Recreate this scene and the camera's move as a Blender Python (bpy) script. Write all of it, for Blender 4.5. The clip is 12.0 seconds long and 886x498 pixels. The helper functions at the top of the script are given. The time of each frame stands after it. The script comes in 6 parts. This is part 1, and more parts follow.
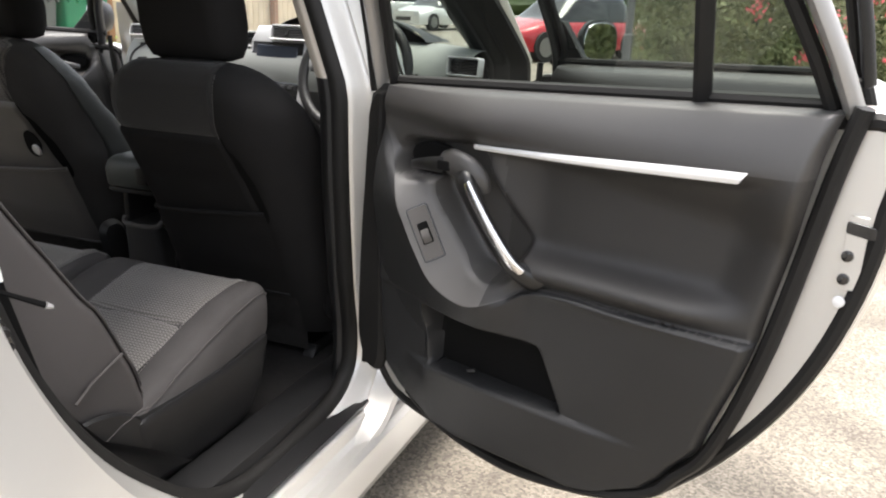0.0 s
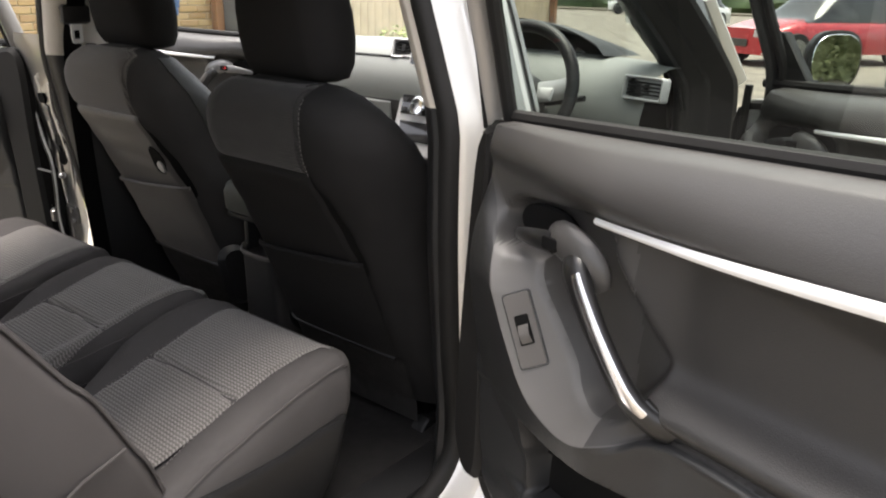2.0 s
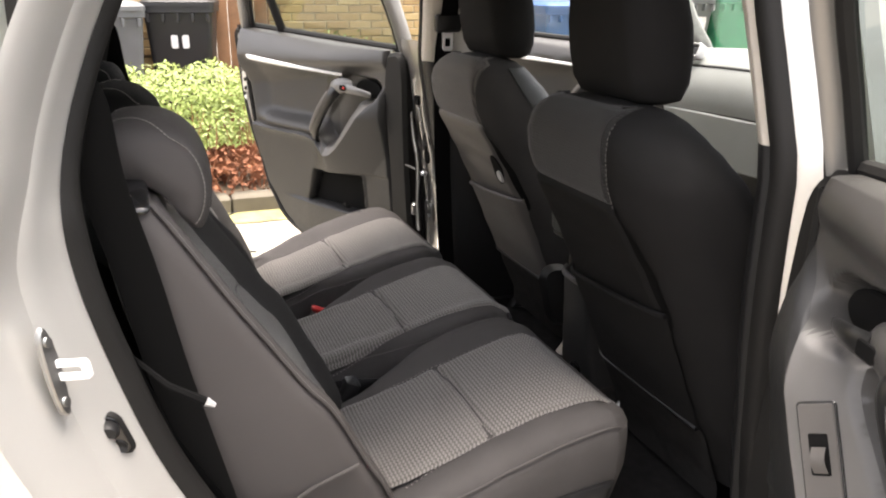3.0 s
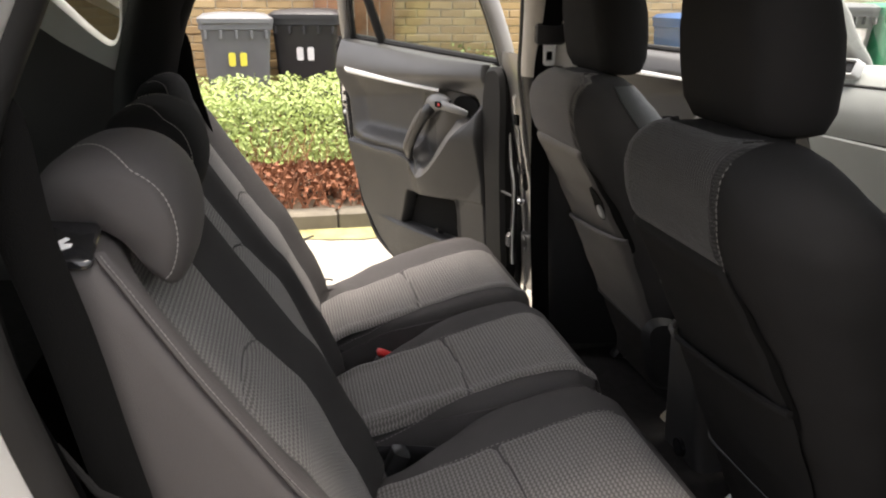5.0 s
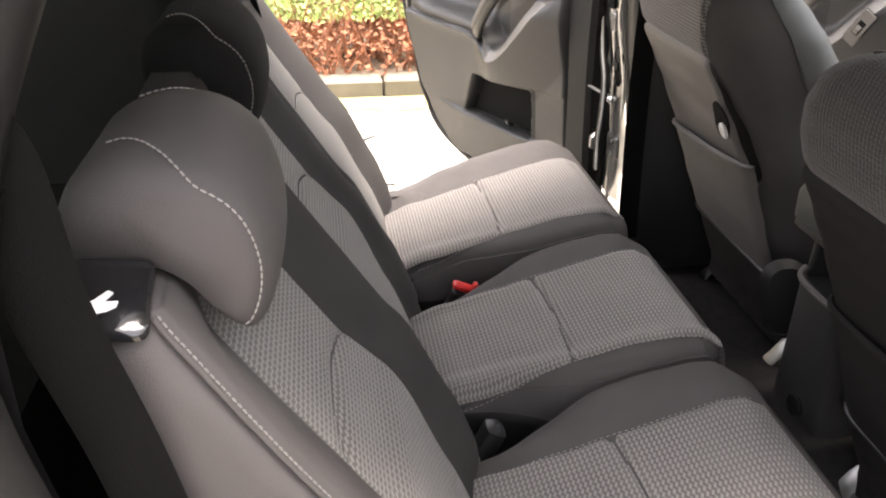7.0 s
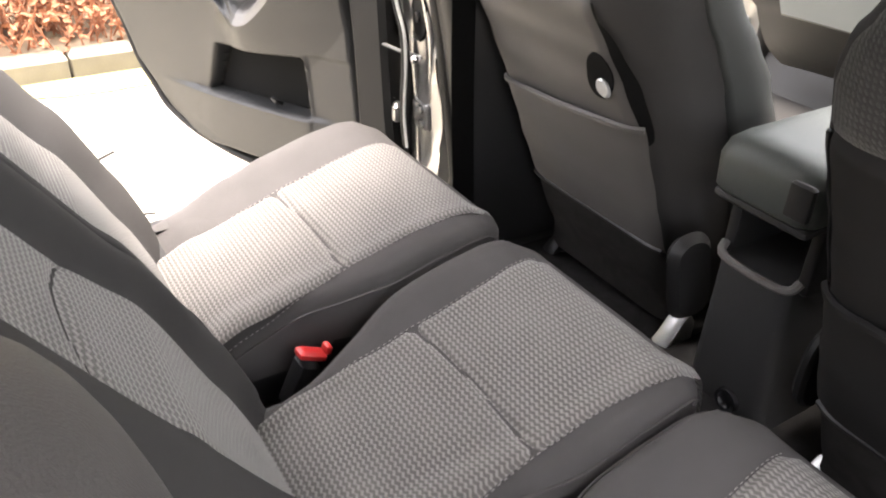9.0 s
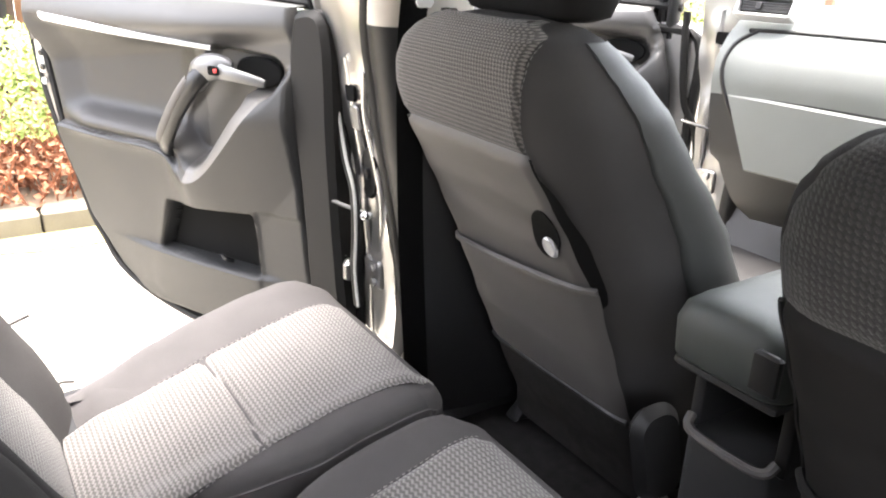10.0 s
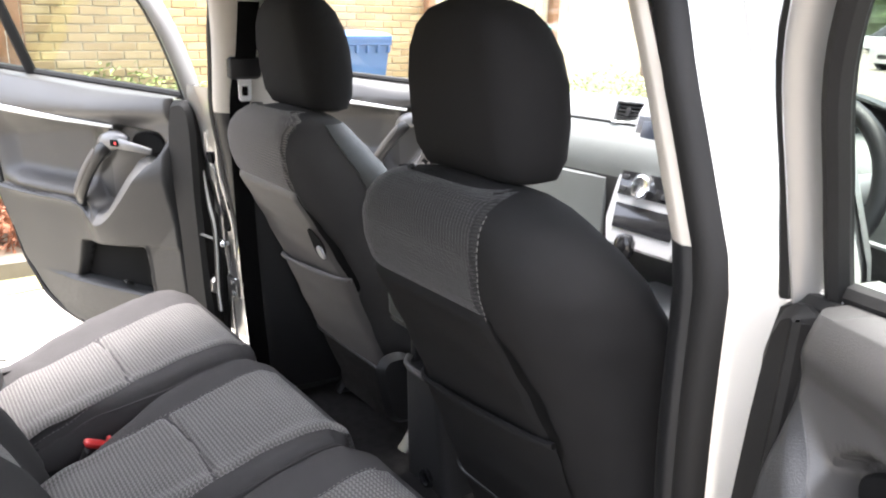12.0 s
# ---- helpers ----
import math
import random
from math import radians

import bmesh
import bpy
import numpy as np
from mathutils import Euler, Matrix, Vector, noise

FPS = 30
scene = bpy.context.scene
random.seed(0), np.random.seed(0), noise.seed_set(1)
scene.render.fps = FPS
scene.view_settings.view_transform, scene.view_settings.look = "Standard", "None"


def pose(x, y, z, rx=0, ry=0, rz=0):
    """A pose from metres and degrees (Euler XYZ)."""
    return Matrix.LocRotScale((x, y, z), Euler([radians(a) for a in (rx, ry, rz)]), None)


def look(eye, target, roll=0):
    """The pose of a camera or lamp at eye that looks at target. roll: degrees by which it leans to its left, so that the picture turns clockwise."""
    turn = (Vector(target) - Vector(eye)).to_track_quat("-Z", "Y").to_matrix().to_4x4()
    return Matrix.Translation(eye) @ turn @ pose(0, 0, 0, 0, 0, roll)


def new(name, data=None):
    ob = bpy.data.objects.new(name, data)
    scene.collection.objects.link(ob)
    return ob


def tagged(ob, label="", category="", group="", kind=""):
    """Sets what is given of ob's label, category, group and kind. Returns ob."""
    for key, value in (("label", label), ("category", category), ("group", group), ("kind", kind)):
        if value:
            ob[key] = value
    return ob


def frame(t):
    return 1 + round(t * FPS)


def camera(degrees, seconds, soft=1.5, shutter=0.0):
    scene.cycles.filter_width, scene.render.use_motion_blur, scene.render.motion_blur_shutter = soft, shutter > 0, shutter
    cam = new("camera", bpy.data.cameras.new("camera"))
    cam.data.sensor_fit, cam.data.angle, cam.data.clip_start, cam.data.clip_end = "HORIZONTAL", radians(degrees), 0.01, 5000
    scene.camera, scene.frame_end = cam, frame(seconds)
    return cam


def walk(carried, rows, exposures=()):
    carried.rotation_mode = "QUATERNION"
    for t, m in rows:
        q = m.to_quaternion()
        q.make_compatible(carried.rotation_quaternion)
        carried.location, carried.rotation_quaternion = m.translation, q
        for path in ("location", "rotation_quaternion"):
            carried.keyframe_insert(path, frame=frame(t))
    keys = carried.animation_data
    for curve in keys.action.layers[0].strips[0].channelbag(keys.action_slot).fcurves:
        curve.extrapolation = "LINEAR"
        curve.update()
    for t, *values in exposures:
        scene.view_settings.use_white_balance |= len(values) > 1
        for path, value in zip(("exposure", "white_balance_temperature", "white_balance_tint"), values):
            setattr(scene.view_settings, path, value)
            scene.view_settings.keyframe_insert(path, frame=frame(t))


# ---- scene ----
from mathutils.bvhtree import BVHTree
cam = camera(58.9, 12.0, soft=2.1)
PATH = [
    (0, (1.608, -1.498, 1.29), (0.89, 0.263, 0.672), 1.8),
    (0.5, (1.638, -1.436, 1.289), (0.639, 0.18, 0.665), 1.6),
    (1, (1.613, -1.309, 1.301), (0.497, 0.226, 0.668), 1.7),
    (1.5, (1.577, -1.154, 1.312), (0.485, 0.397, 0.678), 1.6),
    (2, (1.574, -1.02, 1.307), (0.379, 0.453, 0.671), 1.3),
    (2.5, (1.58, -0.87, 1.32), (0.049, 0.248, 0.683), 1.1),
    (3, (1.55, -0.786, 1.315), (-0.218, -0.103, 0.677), 0.6),
    (3.2, (1.521, -0.748, 1.319), (-0.275, -0.146, 0.68), -0.2),
    (5, (1.333, -0.608, 1.296), (-0.535, -0.232, 0.687), 0.4),
    (5.5, (1.264, -0.613, 1.323), (-0.517, -0.336, 0.455), 0.4),
    (6, (1.211, -0.629, 1.352), (-0.558, -0.368, 0.457), 0.6),
    (6.5, (1.139, -0.657, 1.358), (-0.602, -0.398, 0.408), 0.8),
    (8.3, (0.694, -0.719, 1.301), (-0.913, -0.144, 0.259), 1.4),
    (8.5, (0.64, -0.734, 1.289), (-0.905, -0.017, 0.24), 1.7),
    (9, (0.549, -0.726, 1.253), (-0.876, 0.19, 0.19), 2.0),
    (9.5, (0.511, -0.659, 1.232), (-0.968, 0.303, 0.291), 1.8),
    (10, (0.506, -0.603, 1.23), (-1.061, 0.407, 0.506), 1.8),
    (10.5, (0.589, -0.572, 1.245), (-1.037, 0.472, 0.726), 1.8),
    (11, (0.785, -0.597, 1.286), (-0.82, 0.474, 0.762), 1.7),
    (11.5, (0.987, -0.627, 1.317), (-0.568, 0.481, 0.718), 1.7),
    (12, (1.201, -0.67, 1.341), (-0.348, 0.459, 0.77), 1.4),
]
EXPOSURES = [(0, 2.25, 6600, 12), (1.5, 2.25, 6600, 12), (2.5, 2.65, 7000, 15), (3, 2.77, 7000, 15), (4.8, 2.45, 7000, 14), (5, 2.45, 7000, 14), (5.5, 3.15, 7100, 17), (6.5, 3.5, 7100, 17), (8.5, 4.05, 7000, 15), (9.5, 4.2, 6900, 15), (10.0, 4.15, 6600, 14), (10.5, 3.95, 6200, 14), (11.0, 4.2, 6200, 14), (11.5, 4.45, 6200, 14), (12, 3.7, 6300, 14)]
walk(cam, [(t, look(eye, target, roll)) for t, eye, target, roll in PATH], EXPOSURES)

# ---- world, sun, exposure ----
world = bpy.data.worlds.new("sky")
scene.world = world
world.use_nodes = True
sky = world.node_tree.nodes.new("ShaderNodeTexSky")
sky.sky_type, sky.sun_disc = "NISHITA", False
sky.sun_elevation, sky.sun_rotation = radians(82), radians(325)
sky.dust_density, sky.air_density = 3.0, 1.0
back = world.node_tree.nodes["Background"]
back.inputs["Strength"].default_value = 0.12
hazy = world.node_tree.nodes.new("ShaderNodeHueSaturation")
hazy.inputs["Saturation"].default_value = 0.30
world.node_tree.links.new(sky.outputs["Color"], hazy.inputs["Color"])
world.node_tree.links.new(hazy.outputs["Color"], back.inputs["Color"])
sun = new("sun", bpy.data.lights.new("sun", "SUN"))
sun.data.energy, sun.data.angle, sun.data.color = 1.9, radians(42), (1.0, 0.96, 0.90)
sun.matrix_world = look((-0.1, 1.0, 9), (0, 0, 0))


# ---- tools ----
def smooth01(a, b, x):
    t = min(1.0, max(0.0, (x - a) / (b - a)))
    return t * t * (3 - 2 * t)


def lerp_table(table, x):
    """Values of a table of rows (x, a, b, ...) between its rows."""
    if x <= table[0][0]:
        return table[0][1:]
    for p, q in zip(table, table[1:]):
        if x <= q[0]:
            k = (x - p[0]) / (q[0] - p[0])
            k = k * k * (3 - 2 * k) * 0.35 + k * 0.65
            return tuple(a + (b - a) * k for a, b in zip(p[1:], q[1:]))
    return table[-1][1:]


def curve_through(pts, per=6, closed=False):
    """A Catmull-Rom line through points of any dimension."""
    pts = [Vector(p) for p in pts]
    n, out = len(pts), []
    for i in range(n if closed else n - 1):
        p1, p2 = pts[i], pts[(i + 1) % n]
        p0 = pts[i - 1] if closed or i else p1
        p3 = pts[(i + 2) % n] if closed or i + 2 < n else p2
        for k in range(per):
            t = k / per
            out.append(0.5 * (2 * p1 + (p2 - p0) * t + (2 * p0 - 5 * p1 + 4 * p2 - p3) * t * t + (3 * p1 - p0 - 3 * p2 + p3) * t ** 3))
    if not closed:
        out.append(pts[-1])
    return out


def rrect(w, h, r, n=5):
    """A rounded rectangle round the origin, counter-clockwise."""
    r = min(r, w / 2 - 1e-4, h / 2 - 1e-4)
    out = []
    for cx, cy, a0 in ((w / 2 - r, h / 2 - r, 0), (r - w / 2, h / 2 - r, 90), (r - w / 2, r - h / 2, 180), (w / 2 - r, r - h / 2, 270)):
        for k in range(n + 1):
            a = radians(a0 + 90 * k / n)
            out.append((cx + r * math.cos(a), cy + r * math.sin(a)))
    return out


def skin(rings, closed=True, caps=True, bm=None, loop=False):
    """A mesh over rings of points, each ring with the same count."""
    bm = bm or bmesh.new()
    rows = [[bm.verts.new(p) for p in ring] for ring in rings]
    pairs = list(zip(rows, rows[1:])) + ([(rows[-1], rows[0])] if loop else [])
    for a, b in pairs:
        m = len(a)
        for i in range(m if closed else m - 1):
            j = (i + 1) % m
            bm.faces.new((a[i], a[j], b[j], b[i]))
    if caps and closed and not loop:
        bm.faces.new(rows[0][::-1])
        bm.faces.new(rows[-1])
    return bm


def tube(path, r, n=8, bm=None, closed=False, flat=1.0, side=None):
    """A round or flattened bar along a path; r may be a list. side: the way of the wide axis."""
    path = [Vector(p) for p in path]
    rings, m = [], len(path)
    up = Vector(side) if side else None
    for i, p in enumerate(path):
        a = path[i - 1] if i or closed else p
        b = path[(i + 1) % m] if i + 1 < m or closed else p
        d = (b - a).normalized()
        if up is None:
            up = d.orthogonal().normalized()
        s = (up - d * up.dot(d)).normalized()
        if not side:
            up = s
        t = d.cross(s)
        rr = r[i] if isinstance(r, (list, tuple)) else r
        rings.append([p + (s * math.cos(2 * math.pi * k / n) + t * math.sin(2 * math.pi * k / n) * flat) * rr for k in range(n)])
    return skin(rings, True, not closed, bm, closed)


def inset(pts, d):
    """A 2D outline moved inwards (counter-clockwise outlines) by d."""
    out, n = [], len(pts)
    for i in range(n):
        a, b, c = Vector(pts[i - 1]), Vector(pts[i]), Vector(pts[(i + 1) % n])
        t = (c - a).normalized() if (c - a).length > 1e-9 else Vector((1, 0))
        out.append((b.x - t.y * d, b.y + t.x * d))
    return out


def plate(outline, lo, hi, put, bevel=0.004, bm=None):
    """A plate with softened edges: outline in (a, b), from depth lo to hi; put(a, b, d) gives the place."""
    area = sum(p[0] * q[1] - q[0] * p[1] for p, q in zip(outline, list(outline[1:]) + [outline[0]]))
    outline = list(outline) if area > 0 else list(outline)[::-1]
    thin = inset(outline, bevel)
    rings = [[put(a, b, lo) for a, b in thin], [put(a, b, lo + bevel) for a, b in outline],
             [put(a, b, hi - bevel) for a, b in outline], [put(a, b, hi) for a, b in thin]]
    return skin(rings, True, True, bm)


def block(lo, hi, bevel=0.006, bm=None):
    """A box with softened edges between two corners."""
    cx, cy = (lo[0] + hi[0]) / 2, (lo[1] + hi[1]) / 2
    w, d = hi[0] - lo[0], hi[1] - lo[1]
    b = min(bevel, w * 0.3, d * 0.3, (hi[2] - lo[2]) * 0.3)
    rings = []
    for z, cut in ((lo[2], b), (lo[2] + b, 0), (hi[2] - b, 0), (hi[2], b)):
        rings.append([(cx + x, cy + y, z) for x, y in rrect(w - 2 * cut, d - 2 * cut, b, 2)])
    return skin(rings, True, True, bm)


def sheet(fn, nu, nv, bm=None, uv=None):
    """A sheet of (nu x nv) faces from fn(s, t), s and t from 0 to 1. uv(s, t): texture metres."""
    bm = bm or bmesh.new()
    rows = [[bm.verts.new(fn(i / nu, j / nv)) for i in range(nu + 1)] for j in range(nv + 1)]
    layer = bm.loops.layers.uv.verify() if uv else None
    for j in range(nv):
        for i in range(nu):
            f = bm.faces.new((rows[j][i], rows[j][i + 1], rows[j + 1][i + 1], rows[j + 1][i]))
            if uv:
                for loop, (a, b) in zip(f.loops, ((i, j), (i + 1, j), (i + 1, j + 1), (i, j + 1))):
                    loop[layer].uv = uv(a / nu, b / nv)
    return bm


def part(name, bm, material, parent=None, label="", sharp=38, tidy=True):
    """Links a bmesh as one mesh object, under a thing or a part."""
    if tidy:
        bmesh.ops.recalc_face_normals(bm, faces=bm.faces)
    me = bpy.data.meshes.new(name)
    bm.to_mesh(me)
    bm.free()
    for p in me.polygons:
        p.use_smooth = True
    me.set_sharp_from_angle(angle=radians(sharp))
    me.materials.append(material)
    ob = new(name, me)
    if parent is not None:
        if parent.parent is not None and parent.parent.parent is not None:
            parent = parent.parent
        ob.parent = parent
    return tagged(ob, label) if label else ob


def thing(name, m, label, category, group="", kind=""):
    """An Empty at a thing's base, for its parts."""
    ob = new(name)
    ob.empty_display_size = 0.05
    ob.matrix_basis = m
    return tagged(ob, label, category, group, kind)


def car_part(name, m, label):
    """A part of the car that has parts of its own; they are built in its own axes."""
    ob = new(name)
    ob.empty_display_size = 0.05
    ob.matrix_basis = m
    ob.parent = car
    return tagged(ob, label)


def stitches(path, length=0.006, gap=0.003, r=0.0011, bm=None):
    """A row of short thread stitches along a path."""
    bm = bm or bmesh.new()
    path = [Vector(p) for p in path]
    total = sum((b - a).length for a, b in zip(path, path[1:]))
    at, i, done = 0.0, 0, 0.0
    ends = []
    def point(s):
        left = s
        for a, b in zip(path, path[1:]):
            l = (b - a).length
            if left <= l:
                return a + (b - a) * (left / max(l, 1e-9))
            left -= l
        return path[-1]
    while at < total:
        ends.append((point(at), point(min(total, at + length))))
        at += length + gap
    for a, b in ends:
        if (b - a).length > 1e-4:
            tube([a, (a + b) / 2, b], [r * 0.6, r, r * 0.6], 4, bm)
    return bm


# ---- materials ----
def material(name, color, rough=0.6, metal=0.0, vary=0.12, scale=8.0, bump=0.0, grain=400.0, coat=0.0, spec=0.5, tint=None, stain=1.5, rough_vary=0.1):
    """A surface with variation at two scales: broad stains and fine grain."""
    m = bpy.data.materials.new(name)
    m.use_nodes = True
    nt = m.node_tree
    bs = nt.nodes["Principled BSDF"]
    N = nt.nodes.new
    co = N("ShaderNodeTexCoord")
    big = N("ShaderNodeTexNoise"); big.inputs["Scale"].default_value = scale; big.inputs["Detail"].default_value = 5
    fine = N("ShaderNodeTexNoise"); fine.inputs["Scale"].default_value = grain; fine.inputs["Detail"].default_value = 3
    nt.links.new(co.outputs["Object"], big.inputs["Vector"]); nt.links.new(co.outputs["Object"], fine.inputs["Vector"])
    ramp = N("ShaderNodeMix"); ramp.data_type = "RGBA"
    lo = [max(0, c * (1 - vary)) for c in color]
    hi = [min(1, c * (1 + vary)) for c in (tint or color)]
    ramp.inputs["A"].default_value, ramp.inputs["B"].default_value = (*lo, 1), (*hi, 1)
    mixf = N("ShaderNodeMath"); mixf.operation = "MULTIPLY_ADD"
    mixf.inputs[1].default_value = 0.45
    half = N("ShaderNodeMath"); half.operation = "MULTIPLY_ADD"; half.inputs[1].default_value = stain; half.inputs[2].default_value = 0.5 - stain / 2 - 0.22
    nt.links.new(big.outputs["Fac"], half.inputs[0])
    nt.links.new(fine.outputs["Fac"], mixf.inputs[0]); nt.links.new(half.outputs[0], mixf.inputs[2])
    nt.links.new(mixf.outputs[0], ramp.inputs["Factor"])
    nt.links.new(ramp.outputs["Result"], bs.inputs["Base Color"])
    rr = N("ShaderNodeMath"); rr.operation = "MULTIPLY_ADD"; rr.inputs[1].default_value = rough_vary * 2; rr.inputs[2].default_value = rough - rough_vary
    nt.links.new(big.outputs["Fac"], rr.inputs[0]); nt.links.new(rr.outputs[0], bs.inputs["Roughness"])
    bs.inputs["Metallic"].default_value = metal
    bs.inputs["Specular IOR Level"].default_value = spec
    if coat:
        bs.inputs["Coat Weight"].default_value = coat
        bs.inputs["Coat Roughness"].default_value = 0.06
    if bump:
        bp = N("ShaderNodeBump"); bp.inputs["Strength"].default_value = min(1, bump); bp.inputs["Distance"].default_value = 0.0015
        nt.links.new(fine.outputs["Fac"], bp.inputs["Height"]); nt.links.new(bp.outputs["Normal"], bs.inputs["Normal"])
    return m


def woven(name, dark, light, pitch_u, pitch_v, skew, broken=0.5, rough=0.9):
    """Seat cloth with rows of short slanted light dashes; uses UV in metres."""
    m = material(name, dark, rough, vary=0.2, scale=14, bump=0.5, grain=900, spec=0.15)
    nt = m.node_tree
    N, L = nt.nodes.new, nt.links.new
    bs = nt.nodes["Principled BSDF"]
    uv = N("ShaderNodeUVMap")
    sep = N("ShaderNodeSeparateXYZ"); L(uv.outputs["UV"], sep.inputs[0])
    def math_node(op, a, b=None):
        q = N("ShaderNodeMath"); q.operation = op
        for k, v in enumerate((a, b)):
            if v is None:
                continue
            if isinstance(v, float):
                q.inputs[k].default_value = v
            else:
                L(v, q.inputs[k])
        return q.outputs[0]
    u = math_node("MULTIPLY", sep.outputs["X"], 2 * math.pi / pitch_u)
    tri = math_node("PINGPONG", sep.outputs["X"], pitch_u / 2)
    v = math_node("MULTIPLY_ADD", tri, skew)
    v.node.inputs[2].default_value = 0.0
    L(sep.outputs["Y"], v.node.inputs[2])
    wave = math_node("SINE", math_node("MULTIPLY", v, 2 * math.pi / pitch_v))
    cross = math_node("SINE", u)
    mix = math_node("ADD", wave, math_node("MULTIPLY", cross, broken))
    fac = N("ShaderNodeMapRange"); fac.inputs["From Min"].default_value, fac.inputs["From Max"].default_value = -0.3, 0.9
    L(mix, fac.inputs["Value"])
    col = N("ShaderNodeMix"); col.data_type = "RGBA"
    old = bs.inputs["Base Color"].links[0].from_socket
    L(old, col.inputs["A"]); col.inputs["B"].default_value = (*light, 1)
    L(fac.outputs["Result"], col.inputs["Factor"]); L(col.outputs["Result"], bs.inputs["Base Color"])
    bp = N("ShaderNodeBump"); bp.inputs["Strength"].default_value = 0.6; bp.inputs["Distance"].default_value = 0.001
    L(fac.outputs["Result"], bp.inputs["Height"])
    L(bs.inputs["Normal"].links[0].from_socket, bp.inputs["Normal"]); L(bp.outputs["Normal"], bs.inputs["Normal"])
    bs.inputs["Sheen Weight"].default_value = 0.15
    return m


def glass(name, color, rough=0.0, gloss=0.6, sheen=0.06):
    """A thin pane: mostly clear, with gloss by Fresnel."""
    m = bpy.data.materials.new(name)
    m.use_nodes = True
    nt = m.node_tree
    nt.nodes.remove(nt.nodes["Principled BSDF"])
    out = nt.nodes["Material Output"]
    tr = nt.nodes.new("ShaderNodeBsdfTransparent"); tr.inputs[0].default_value = (*color, 1)
    gl = nt.nodes.new("ShaderNodeBsdfGlossy"); gl.inputs["Roughness"].default_value = rough
    fr = nt.nodes.new("ShaderNodeLayerWeight"); fr.inputs[0].default_value = 0.5
    pw = nt.nodes.new("ShaderNodeMath"); pw.operation = "POWER"; pw.inputs[1].default_value = 4.0
    ma = nt.nodes.new("ShaderNodeMath"); ma.operation = "MULTIPLY_ADD"; ma.inputs[1].default_value = gloss; ma.inputs[2].default_value = sheen
    nt.links.new(fr.outputs["Facing"], pw.inputs[0]); nt.links.new(pw.outputs[0], ma.inputs[0])
    mx = nt.nodes.new("ShaderNodeMixShader")
    nt.links.new(ma.outputs[0], mx.inputs[0]); nt.links.new(tr.outputs[0], mx.inputs[1]); nt.links.new(gl.outputs[0], mx.inputs[2])
    nt.links.new(mx.outputs[0], out.inputs[0])
    return m


M_SILVER = material("silver_paint", (0.66, 0.65, 0.62), 0.34, 0.5, vary=0.04, scale=3, grain=1500, bump=0.05, coat=0.8)
# Same body silver, darkened to put shade into pillars and passenger side
M_SILVER_SHADE = material("silver_paint_shaded", (0.36, 0.355, 0.345), 0.36, 0.8, vary=0.05, scale=3, grain=1500, bump=0.05, coat=0.5)
# Body silver dimmed further, standing for shadow on window frames
M_SILVER_DIM = material("silver_paint_dim", (0.30, 0.29, 0.275), 0.42, 0.5, vary=0.05, scale=4, grain=1200, bump=0.05, coat=0.3)
M_GRIP = material("grip_plastic", (0.012, 0.012, 0.012), 0.34, vary=0.12, scale=12, grain=600, bump=0.1)
M_LEVER = material("satin_lever", (0.15, 0.15, 0.15), 0.34, 0.3, vary=0.05, scale=12)
M_STRIP = material("satin_strip", (0.86, 0.86, 0.85), 0.35, 0.0, vary=0.03, scale=20, grain=900, rough_vary=0.05)
M_TRIM = material("door_trim_plastic", (0.054, 0.052, 0.050), 0.36, vary=0.08, scale=9, grain=700, bump=0.25)
M_TRIM_VINYL = material("door_insert_vinyl", (0.030, 0.0285, 0.027), 0.48, vary=0.08, scale=9, grain=500, bump=0.4)
M_TRIM_LOW = material("door_lower_plastic", (0.0178, 0.0181, 0.0186), 0.46, vary=0.08, scale=9, grain=700, bump=0.4)
# Paler than the trim, to stand for sky light on the switch ledge
M_LEDGE_LIT = material("ledge_trim_lit", (0.102, 0.098, 0.094), 0.42, vary=0.06, scale=9, grain=700, bump=0.2)
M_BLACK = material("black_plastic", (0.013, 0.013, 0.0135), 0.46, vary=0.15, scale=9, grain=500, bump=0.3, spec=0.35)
M_GLOSS = material("gloss_black", (0.012, 0.012, 0.013), 0.12, vary=0.1, coat=0.6)
M_LINING = material("luggage_lining", (0.048, 0.046, 0.044), 0.75, vary=0.15, scale=9, grain=500, bump=0.4)
# Near-black for black parts; inside recesses and gaps it stands for shade
M_HOLE = material("black_and_recess_shade", (0.006, 0.006, 0.006), 0.9, vary=0.1, spec=0.1)
M_RUBBER = material("rubber_seal", (0.012, 0.0115, 0.011), 0.62, vary=0.15, scale=12, grain=300, bump=0.15, spec=0.25)
M_CHROME = material("satin_chrome", (0.82, 0.82, 0.83), 0.2, 1.0, vary=0.03, scale=20, grain=900, rough_vary=0.05)
M_STEEL = material("bright_steel", (0.46, 0.46, 0.45), 0.42, 1.0, vary=0.08, scale=30)
M_STRAP = material("dull_steel", (0.07, 0.07, 0.068), 0.45, 0.8, vary=0.15, scale=30)
# Dark cloth; on the far rear backs it stands for shade
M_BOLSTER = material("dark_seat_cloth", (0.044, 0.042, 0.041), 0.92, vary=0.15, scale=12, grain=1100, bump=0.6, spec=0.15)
M_SIDEPANEL = material("smooth_seat_vinyl", (0.040, 0.042, 0.040), 0.50, vary=0.08, scale=10, grain=900, bump=0.3, spec=0.4)
# Dark seat cloth lightened to stand for top light on the cushions
M_CUSHION_LIT = material("dark_seat_cloth_lit", (0.076, 0.0715, 0.070), 0.92, vary=0.15, scale=12, grain=1100, bump=0.6, spec=0.15)
